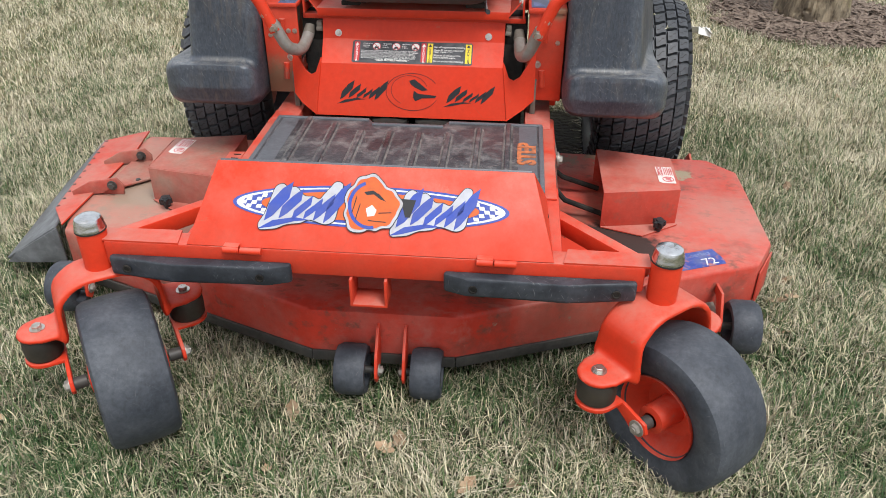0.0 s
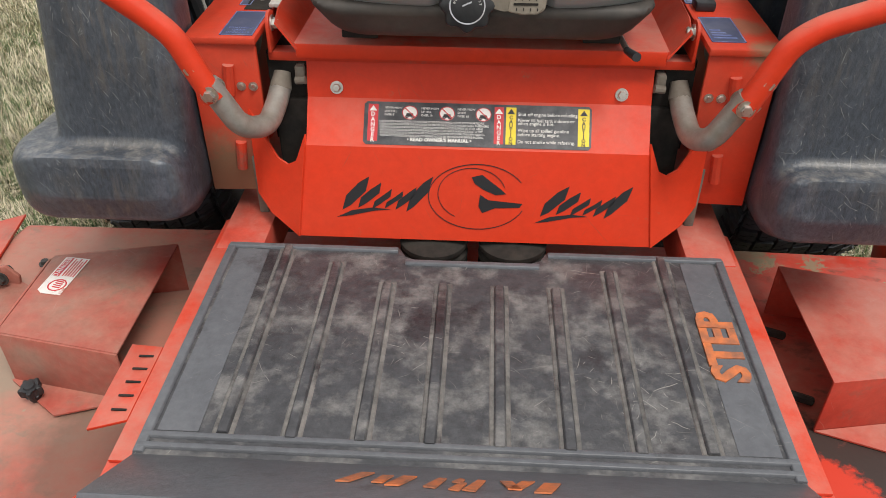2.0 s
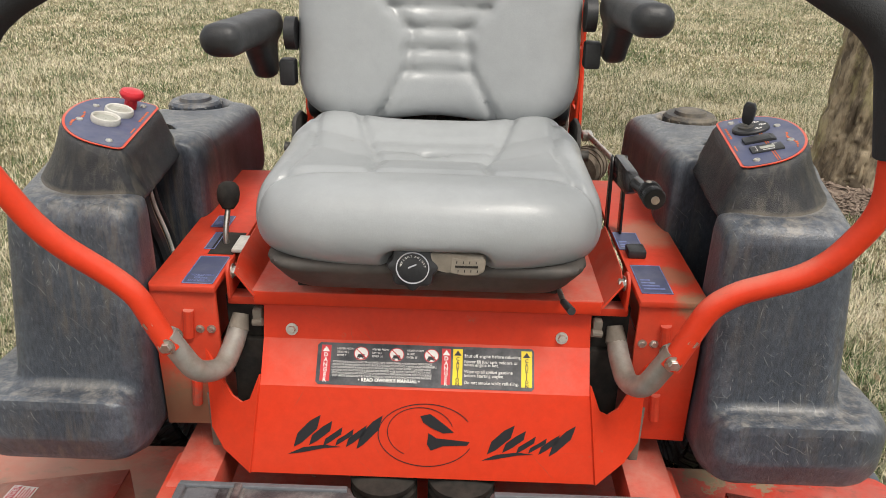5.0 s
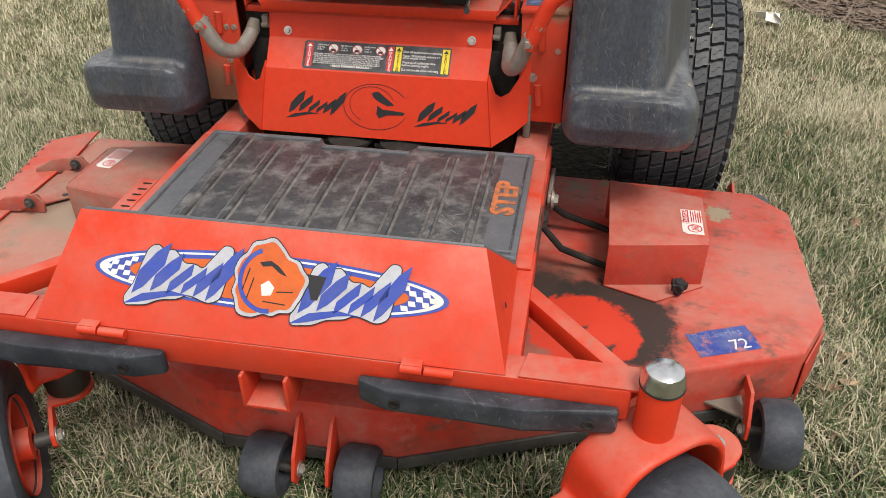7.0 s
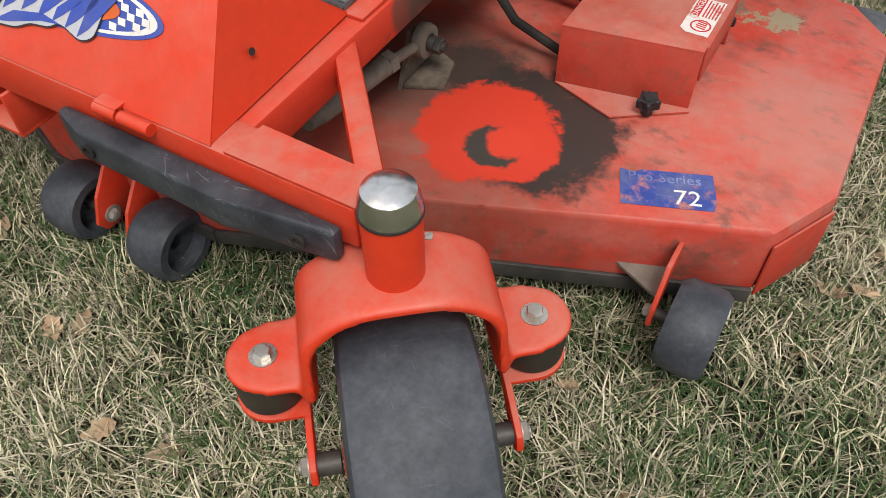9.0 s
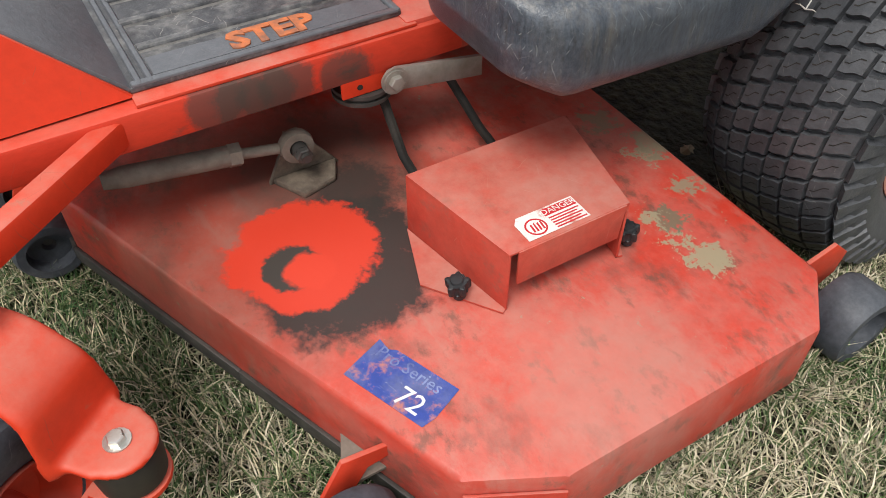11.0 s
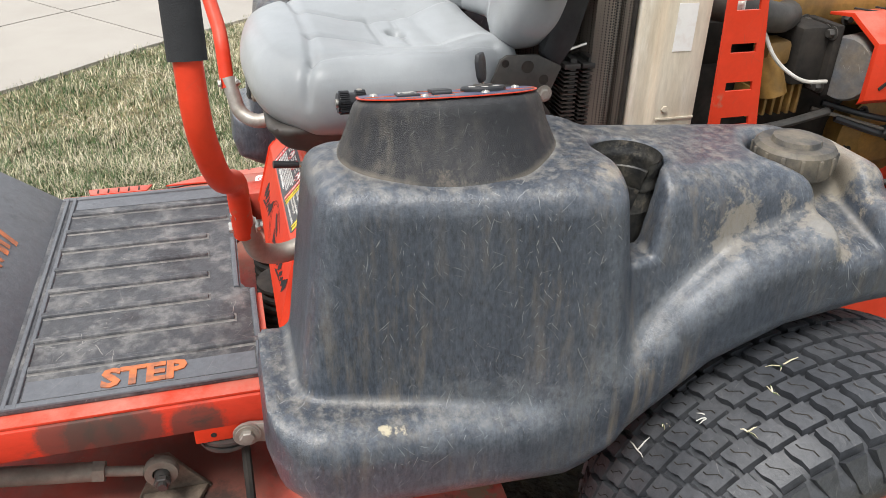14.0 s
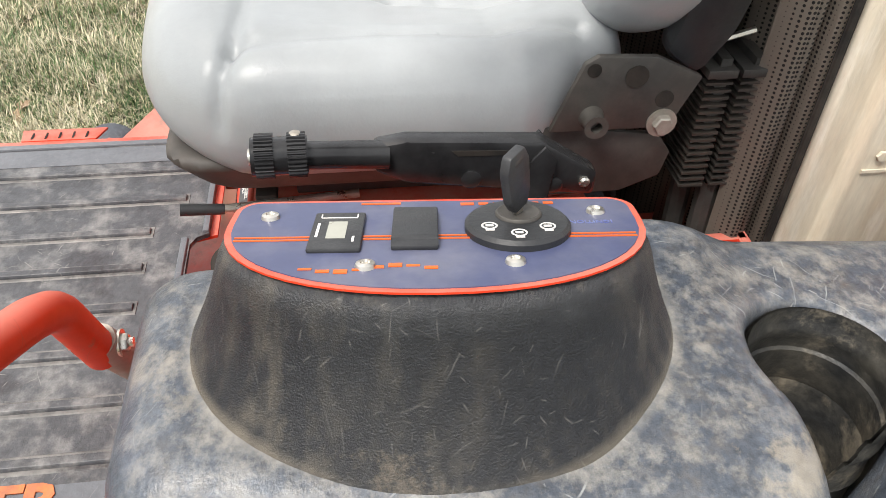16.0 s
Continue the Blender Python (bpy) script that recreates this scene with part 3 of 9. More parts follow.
# ---------------------------------------------------------------- the ground
def ground_material():
    m = bpy.data.materials.new("lawn_soil_with_shade")
    m.use_nodes = True
    n, l = m.node_tree.nodes, m.node_tree.links
    b = n["Principled BSDF"]
    b.inputs["Roughness"].default_value = 0.95
    co = n.new("ShaderNodeTexCoord")
    cols = []
    for s, d in ((1.1, 3), (38, 8), (160, 6)):
        t = n.new("ShaderNodeTexNoise")
        t.inputs["Scale"].default_value, t.inputs["Detail"].default_value = s, d
        l.new(co.outputs["Object"], t.inputs["Vector"])
        cols.append(t.outputs["Fac"])
    # near soil: the shade between the blades is put into this dark colour
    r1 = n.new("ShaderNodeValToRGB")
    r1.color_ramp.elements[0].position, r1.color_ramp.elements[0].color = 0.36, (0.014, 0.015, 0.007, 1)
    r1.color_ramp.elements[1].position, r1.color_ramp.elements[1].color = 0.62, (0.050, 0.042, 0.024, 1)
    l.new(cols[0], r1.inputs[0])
    r2 = n.new("ShaderNodeValToRGB")
    r2.color_ramp.elements[0].position, r2.color_ramp.elements[0].color = 0.35, (0.35, 0.33, 0.28, 1)
    r2.color_ramp.elements[1].position, r2.color_ramp.elements[1].color = 0.68, (1.25, 1.2, 1.1, 1)
    l.new(cols[1], r2.inputs[0])
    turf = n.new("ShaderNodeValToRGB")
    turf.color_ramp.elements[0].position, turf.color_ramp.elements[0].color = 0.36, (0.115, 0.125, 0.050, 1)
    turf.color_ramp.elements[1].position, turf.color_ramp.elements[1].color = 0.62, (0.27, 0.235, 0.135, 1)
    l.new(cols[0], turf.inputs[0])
    # dark soil within about 2 m of the mower, paler turf beyond
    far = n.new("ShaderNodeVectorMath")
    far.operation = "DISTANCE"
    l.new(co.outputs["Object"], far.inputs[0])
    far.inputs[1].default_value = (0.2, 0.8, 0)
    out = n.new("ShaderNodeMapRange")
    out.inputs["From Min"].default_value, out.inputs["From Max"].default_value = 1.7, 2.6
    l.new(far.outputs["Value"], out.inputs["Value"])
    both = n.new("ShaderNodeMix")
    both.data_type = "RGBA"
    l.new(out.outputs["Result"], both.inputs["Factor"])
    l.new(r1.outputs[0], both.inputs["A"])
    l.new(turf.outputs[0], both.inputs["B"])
    q = n.new("ShaderNodeMix")
    q.data_type, q.blend_type = "RGBA", "MULTIPLY"
    q.inputs["Factor"].default_value = 1.0
    l.new(both.outputs["Result"], q.inputs["A"])
    l.new(r2.outputs[0], q.inputs["B"])
    l.new(q.outputs["Result"], b.inputs["Base Color"])
    bp = n.new("ShaderNodeBump")
    bp.inputs["Strength"].default_value, bp.inputs["Distance"].default_value = 0.9, 0.03
    l.new(cols[1], bp.inputs["Height"])
    l.new(bp.outputs[0], b.inputs["Normal"])
    return m


def blade_material():
    m = bpy.data.materials.new("grass_blades")
    m.use_nodes = True
    n, l = m.node_tree.nodes, m.node_tree.links
    b = n["Principled BSDF"]
    b.inputs["Roughness"].default_value = 0.7
    b.inputs["Subsurface Weight"].default_value = 0.0
    geo = n.new("ShaderNodeNewGeometry")
    co = n.new("ShaderNodeTexCoord")
    t = n.new("ShaderNodeTexNoise")
    t.inputs["Scale"].default_value, t.inputs["Detail"].default_value = 2.2, 4
    l.new(co.outputs["Object"], t.inputs["Vector"])
    w = n.new("ShaderNodeMath")
    w.operation = "MULTIPLY_ADD"
    l.new(t.outputs["Fac"], w.inputs[0])
    w.inputs[1].default_value, w.inputs[2].default_value = 1.15, -0.555
    sep = n.new("ShaderNodeSeparateXYZ")
    l.new(co.outputs["Object"], sep.inputs[0])
    drier = n.new("ShaderNodeMapRange")
    drier.inputs["From Min"].default_value, drier.inputs["From Max"].default_value = -0.2, 2.4
    drier.inputs["To Min"].default_value, drier.inputs["To Max"].default_value = -0.11, 0.10
    l.new(sep.outputs["Y"], drier.inputs["Value"])
    add, more = n.new("ShaderNodeMath"), n.new("ShaderNodeMath")
    l.new(geo.outputs["Random Per Island"], more.inputs[0])
    l.new(drier.outputs["Result"], more.inputs[1])
    l.new(more.outputs[0], add.inputs[0])
    l.new(w.outputs[0], add.inputs[1])
    r = n.new("ShaderNodeValToRGB")
    e = r.color_ramp.elements
    e[0].position, e[0].color = 0.0, (0.030, 0.080, 0.018, 1)
    e[1].position, e[1].color = 1.0, (0.66, 0.60, 0.44, 1)
    for pos, c in ((0.14, (0.115, 0.175, 0.055, 1)), (0.26, (0.045, 0.075, 0.022, 1)), (0.36, (0.17, 0.205, 0.105, 1)), (0.47, (0.70, 0.645, 0.43, 1)), (0.57, (0.10, 0.088, 0.056, 1)), (0.67, (0.76, 0.68, 0.46, 1)), (0.78, (0.17, 0.135, 0.092, 1)), (0.88, (0.70, 0.63, 0.48, 1))):
        x = e.new(pos)
        x.color = c
    l.new(add.outputs[0], r.inputs[0])
    l.new(r.outputs[0], b.inputs["Base Color"])
    return m


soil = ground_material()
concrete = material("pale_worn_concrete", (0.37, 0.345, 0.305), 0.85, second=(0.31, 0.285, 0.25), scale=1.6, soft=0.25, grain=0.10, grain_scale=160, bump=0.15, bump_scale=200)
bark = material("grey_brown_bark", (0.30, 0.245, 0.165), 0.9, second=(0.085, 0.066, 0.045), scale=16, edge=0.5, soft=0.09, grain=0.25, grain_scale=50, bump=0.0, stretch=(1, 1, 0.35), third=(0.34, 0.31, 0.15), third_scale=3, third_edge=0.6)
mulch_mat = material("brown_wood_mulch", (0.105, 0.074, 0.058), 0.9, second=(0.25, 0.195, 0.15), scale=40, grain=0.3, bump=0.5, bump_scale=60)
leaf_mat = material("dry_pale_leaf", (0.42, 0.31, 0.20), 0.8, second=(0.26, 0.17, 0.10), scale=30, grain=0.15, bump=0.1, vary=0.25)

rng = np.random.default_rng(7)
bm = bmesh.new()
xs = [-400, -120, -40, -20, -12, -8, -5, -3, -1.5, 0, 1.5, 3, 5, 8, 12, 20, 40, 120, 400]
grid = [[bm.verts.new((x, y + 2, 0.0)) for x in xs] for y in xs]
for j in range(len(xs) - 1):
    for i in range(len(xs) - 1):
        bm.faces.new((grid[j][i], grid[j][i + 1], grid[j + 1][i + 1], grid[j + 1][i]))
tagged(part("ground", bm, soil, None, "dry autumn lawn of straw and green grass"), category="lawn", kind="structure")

# the concrete drive beside the lawn: its near edge curves away
EDGE = [(-1.2, -3.2), (-1.75, -1.6), (-2.65, -0.36), (-3.2, 0.10), (-4.2, 1.15), (-5.2, 3.2), (-5.6, 6.0), (-5.2, 9.5), (-2.5, 10.8), (1.5, 11.6)]


def edge_side(x, y):
    """Above zero on the drive's side of its near edge."""
    best = np.full(np.shape(x), 1e9)
    side = np.zeros(np.shape(x))
    for (ax, ay), (bx, by) in zip(EDGE, EDGE[1:]):
        ex, ey = bx - ax, by - ay
        t = np.clip(((x - ax) * ex + (y - ay) * ey) / (ex * ex + ey * ey), 0, 1)
        d = np.hypot(x - ax - t * ex, y - ay - t * ey)
        s = ex * (y - ay) - ey * (x - ax)
        near = d < best
        best = np.where(near, d, best)
        side = np.where(near, np.sign(s) * d, side)
    return side


drive = thing("driveway", (-4, 1, 0), "pale concrete driveway slabs with thin joints beside the lawn", "driveway", kind="structure")


def drive_slabs():
    """Slabs between the lawn's edge and the far side, parted by open joints."""
    cuts = [0.0, 0.24, 0.42, 0.60, 0.78, 1.0]
    bow = bend([(x, y, 0) for x, y in EDGE], 0.7, 4)
    line = []
    for p, q in zip(bow, bow[1:]):
        count = max(1, round((q - p).length / 0.22))
        line += [p.lerp(q, k / count) for k in range(count)]
    line.append(bow[-1])
    total = len(line) - 1
    for a, b in zip(cuts, cuts[1:]):
        i0, i1 = int(a * total), int(b * total)
        near = [line[i] for i in range(i0, i1 + 1)]
        for u, w in ((0.0, 1.05), (1.065, 3.0), (3.015, 4.6)):
            bm = bmesh.new()
            rows = []
            for i, p in enumerate(near):
                k = i0 + i
                d = (line[min(k + 9, total)] - line[max(k - 9, 0)]).normalized()
                nrm = Vector((-d.y, d.x, 0))
                shift = d * (0.006 if i == 0 else -0.006 if i == len(near) - 1 else 0)
                rows.append((p + nrm * u + shift, p + nrm * w + shift))
            top = [[bm.verts.new((q.x, q.y, 0.018)) for q in r] for r in rows]
            low = [[bm.verts.new((q.x, q.y, -0.08)) for q in r] for r in rows]
            for i in range(len(rows) - 1):
                bm.faces.new((top[i][0], top[i + 1][0], top[i + 1][1], top[i][1]))
                for c in (0, 1):
                    bm.faces.new((top[i][c], top[i + 1][c], low[i + 1][c], low[i][c]))
            for e in (0, -1):
                bm.faces.new((top[e][0], top[e][1], low[e][1], low[e][0]))
            part("slab", bm, concrete, drive)


drive_slabs()

# the mulched tree
TREE = (1.98, 3.47)


def lawn_blades(name, count, inside, hgt, width, seed, folded=True):
    """Bent blades of grass over a stretch of the lawn, each a thin folded strip."""
    g = np.random.default_rng(seed)
    x0, x1, y0, y1 = inside
    x, y = g.uniform(x0, x1, count) + g.normal(0, 0.16, count), g.uniform(y0, y1, count) + g.normal(0, 0.16, count)
    bare = edge_side(x, y) > 0.02 + 0.03 * np.sin(x * 23 + 3 * np.sin(y * 17)) + 0.025 * np.sin(y * 41)
    bare |= np.hypot(x - TREE[0], y - TREE[1]) < 0.50 + 0.06 * np.sin(5 * np.arctan2(y - TREE[1], x - TREE[0]))
    clump = np.array([noise.noise((a * 6, b * 6, 0)) for a, b in zip(x[:: 1], y[:: 1])])
    # no blades under the mower: bare dark soil stands in for its shade
    bare |= (np.abs(x) < 0.75) & (y > 0.5) & (y < 0.95) | (np.abs(x) < 0.58) & (y > 0.9) & (y < 1.9)
    keep = ~bare
    x, y, clump = x[keep], y[keep], clump[keep]
    c = len(x)
    a = g.normal(0, 1.9, c) + 5.0 * np.sin(x * 5.3 + 1.7 * np.sin(y * 4.1)) + 3.0 * np.sin(y * 7.9 + 1.3 * np.sin(x * 6.7))
    hg = hgt * g.uniform(0.55, 1.25, c) * (1 + 0.5 * clump)
    lean = np.minimum(g.gamma(2.0, 0.36, c), 2.4) * hg
    wd = width * g.uniform(0.6, 1.3, c)
    dx, dy = np.cos(a), np.sin(a)
    px, py = -dy * wd / 2, dx * wd / 2
    tw = g.uniform(-0.9, 0.9, c)
    V = np.zeros((c, 5, 3))
    base_z = np.full(c, -0.004)
    for k, (u, z, s) in enumerate(((0, 0, 1), (0, 0, -1), (0.45, 0.62, -0.9), (0.45, 0.62, 0.9), (1.0, 0.86, 0))):
        V[:, k, 0] = x + dx * lean * u + px * s + (px * tw * u)
        V[:, k, 1] = y + dy * lean * u + py * s + (py * tw * u)
        V[:, k, 2] = base_z + hg * z * (1 - 0.25 * np.minimum(lean / hg, 2.2))
    me = bpy.data.meshes.new(name)
    if not folded:
        me.vertices.add(c * 3)
        me.vertices.foreach_set("co", V[:, [0, 1, 4]].reshape(-1))
        me.loops.add(c * 3)
        me.loops.foreach_set("vertex_index", np.arange(c * 3))
        me.polygons.add(c)
        me.polygons.foreach_set("loop_start", np.arange(c) * 3)
        me.update(calc_edges=True)
        me.validate()
        return me
    me.vertices.add(c * 5)
    me.vertices.foreach_set("co", V.reshape(-1))
    idx = np.arange(c)[:, None] * 5
    loops = np.concatenate([idx + np.array([0, 1, 2, 3]), idx + np.array([3, 2, 4])], 1)
    me.loops.add(c * 7)
    me.loops.foreach_set("vertex_index", loops.reshape(-1))
    me.polygons.add(c * 2)
    starts = np.stack([np.arange(c) * 7, np.arange(c) * 7 + 4], 1).reshape(-1)
    me.polygons.foreach_set("loop_start", starts)
    me.update(calc_edges=True)
    me.validate()
    return me


blades = blade_material()
for nm, cnt, area, hg, wd, seed in (("grass", 400000, (-1.7, 2.0, -1.0, 2.2), 0.060, 0.0025, 1), ("grass", 200000, (-5.2, -1.7, -1.6, 4.5), 0.045, 0.005, 2), ("grass", 80000, (-7.0, -1.7, 4.5, 6.0), 0.042, 0.007, 6),
                                    ("grass", 300000, (-1.7, 4.2, 2.2, 6.0), 0.045, 0.0042, 3), ("grass", 330000, (-7, 7.5, 6.0, 14.0), 0.040, 0.010, 4), ("grass", 40000, (2.0, 3.4, -1.0, 2.2), 0.045, 0.005, 5), ("grass", 90000, (-1.7, 4.2, -4.0, -1.0), 0.045, 0.007, 7), ("grass", 70000, (3.4, 7.5, -1.0, 6.0), 0.045, 0.009, 8)):
    ob = part(nm, lawn_blades(nm, cnt, area, hg, wd, seed, seed == 1), blades, None, angle=0)
    tagged(ob, "short lawn grass, half straw-dry and half green", "grass", kind="stuff")


def bark_trunk(bm, line, radii, n=84, rows=170, ridge=0.020, seed=0.0):
    """A furrowed trunk: plates of bark parted by deep wandering cracks."""
    pts = [Vector(p) for p in line]
    for_rows = []
    for j in range(rows + 1):
        s = j / rows * (len(pts) - 1)
        i = min(int(s), len(pts) - 2)
        p = pts[i].lerp(pts[i + 1], s - i)
        r = radii[i] + (radii[i + 1] - radii[i]) * (s - i)
        ring = []
        for k in range(n):
            a = k * math.tau / n
            q = Vector((math.cos(a) * 7.5, math.sin(a) * 7.5, p.z * 7.0 + seed))
            w = noise.noise(Vector((q.x * 0.5, q.y * 0.5, q.z * 0.5))) * 1.4
            cell = noise.voronoi(Vector((q.x + w, q.y + w, q.z * 0.55)))[0]
            crack = min(1.0, (cell[1] - cell[0]) * 3.2)
            d = ridge * (crack - 0.5) + 0.005 * noise.noise(q * 3)
            ring.append(bm.verts.new(p + Vector((math.cos(a), math.sin(a), 0)) * (r + d)))
        for_rows.append(ring)
    for a, b in zip(for_rows, for_rows[1:]):
        for k in range(n):
            bm.faces.new((a[k], a[(k + 1) % n], b[(k + 1) % n], b[k]))
    bm.faces.new(for_rows[-1])
    return bm


tree = thing("tree", (*TREE, 0), "shade tree with a thick furrowed grey-brown trunk in a mulched ring", "tree")
tx, ty = TREE
bm = bmesh.new()
bark_trunk(bm, [(tx, ty, -0.05), (tx, ty, 0.12), (tx + 0.01, ty, 0.45), (tx + 0.03, ty + 0.02, 1.2), (tx + 0.05, ty + 0.02, 2.3)], [0.215, 0.192, 0.180, 0.172, 0.160])
part("trunk", bm, bark, tree, angle=60)
limb_rng = random.Random(3)


def limbs():
    bm_twig = bmesh.new()
    for k in range(6):
        a = k * 1.05 + limb_rng.uniform(-0.2, 0.2)
        base = Vector((tx + 0.05, ty + 0.02, 2.15 + 0.06 * k))
        tip = base + Vector((math.cos(a) * 1.7, math.sin(a) * 1.7, limb_rng.uniform(1.3, 2.4)))
        mid = base.lerp(tip, 0.5) + Vector((0, 0, -0.15))
        bm = bmesh.new()
        tube(bm, bend([base, mid, tip], 0.5, 6), [0.075 - 0.006 * i for i in range(9)], 8)
        part("limb", bm, bark, tree)
        for j in range(16):
            p = base.lerp(tip, limb_rng.uniform(0.35, 1.0))
            q = p + Vector((limb_rng.uniform(-0.7, 0.7), limb_rng.uniform(-0.7, 0.7), limb_rng.uniform(0.1, 0.8)))
            tube(bm_twig, [p, p.lerp(q, 0.5) + Vector((0.03, 0.02, 0.04)), q], [0.014, 0.009, 0.003], 5)
    part("crown", bm_twig, bark, tree, "bare thin twigs")


limbs()

# mulch ring: a low mound under many chips
bm = bmesh.new()
lathe(bm, [(0.55, -0.01), (0.52, 0.012), (0.45, 0.028), (0.25, 0.035), (0, 0.04)], Matrix.Translation((tx, ty, 0)), 40)
tagged(part("mulch_bed", bm, mulch_mat, None, "low ring of brown shredded wood mulch round the tree"), category="mulch", kind="structure")
bm = bmesh.new()
for k in range(1500):
    r = 0.2 + 0.37 * math.sqrt(limb_rng.random())
    a = limb_rng.uniform(0, math.tau)
    s = limb_rng.uniform(0.5, 1.5)
    m = pose(tx + r * math.cos(a), ty + r * math.sin(a), 0.045 - 0.045 * (r / 0.62) ** 3 + limb_rng.uniform(0, 0.008), limb_rng.uniform(-25, 25), limb_rng.uniform(-25, 25), limb_rng.uniform(0, 360))
    w, d = 0.035 * s, 0.007 * s
    vs = [bm.verts.new(m @ Vector(p)) for p in ((-w, -d, 0), (w, -d * 0.6, 0), (w * 0.9, d, 0), (-w * 0.9, d * 0.7, 0), (0, 0, 0.005))]
    for i in range(4):
        bm.faces.new((vs[i], vs[(i + 1) % 4], vs[4]))
tagged(part("mulch_chips", bm, mulch_mat, None, "loose shredded wood chips", 0), category="mulch", kind="stuff")

# fallen leaves and a scrap of paper
leaf_spots = [(0.065, -0.092), (0.219, -0.204), (0.319, -0.184), (0.007, -0.292), (0.038, -0.119), (1.02, 0.392), (0.872, 0.04), (1.028, 0.518), (1.089, 0.64), (-0.35, -0.45), (-0.75, -0.35), (-0.95, -0.12), (0.15, -0.42), (-0.2, -0.2), (-0.05, -0.52)]
for k in range(70):
    leaf_spots.append((limb_rng.uniform(-1.5, 2.0), limb_rng.uniform(-0.9, 2.6)))


def leaf_mesh(curl):
    bm = bmesh.new()
    rim = [(0, -1.0), (0.35, -0.72), (0.62, -0.35), (0.45, -0.1), (0.7, 0.25), (0.35, 0.4), (0.22, 0.85), (0, 1.0), (-0.25, 0.7), (-0.42, 0.42), (-0.7, 0.2), (-0.42, -0.08), (-0.6, -0.4), (-0.3, -0.75)]
    c = bm.verts.new((0, 0, 0.0))
    vs = [bm.verts.new((x * 0.02, y * 0.022, curl * (x * x + 0.5 * y * y) * 0.012 + 0.002 * math.sin(7 * x + 5 * y))) for x, y in rim]
    for i in range(len(vs)):
        bm.faces.new((c, vs[i], vs[(i + 1) % len(vs)]))
    me = bpy.data.meshes.new("leaf")
    bm.to_mesh(me)
    bm.free()
    me.materials.append(leaf_mat)
    return me


leaf_kinds = [leaf_mesh(c) for c in (0.8, 1.5, -0.7)]
for k, (x, y) in enumerate(leaf_spots):
    if abs(x) < 0.95 and 0.2 < y < 1.1 or edge_side(np.array(x), np.array(y)) > 0:
        continue
    ob = new("fallen_leaf", leaf_kinds[k % 3])
    s = limb_rng.uniform(0.7, 1.3) if k > 9 else 1.2
    ob.matrix_basis = pose(x, y, 0.026, limb_rng.uniform(-30, 30), limb_rng.uniform(-30, 30), limb_rng.uniform(0, 360)) @ Matrix.Scale(s, 4)
    tagged(ob, "dry pale curled leaf lying in the grass", "leaf", "leaves on the lawn")
bm = bmesh.new()
for dx, dy, rz in ((0, 0, 20), (0.03, 0.02, 80), (-0.02, 0.035, 140)):
    m = pose(1.28 + dx, 2.98 + dy, 0.05, 40, 20, rz)
    slab(bm, [m @ Vector(p) for p in ((-0.04, -0.025, 0), (0.045, -0.02, 0), (0.04, 0.03, 0.01), (-0.03, 0.025, 0))], 0.0015)
tagged(part("paper_scrap", bm, white_paint, None, "crumpled white paper scrap lying in the grass", 0), category="litter")


# ---------------------------------------------------------------- the mower
mower = thing("riding_mower", (0, 0.7, 0), "dusty orange-red zero-turn riding mower with a grey seat on grass", "lawn mower")
DECK = 0.215


pale_blue_print = material("pale_blue_print", (0.22, 0.27, 0.46), 0.45, second=(0.10, 0.12, 0.3), scale=40, bump=0.0)


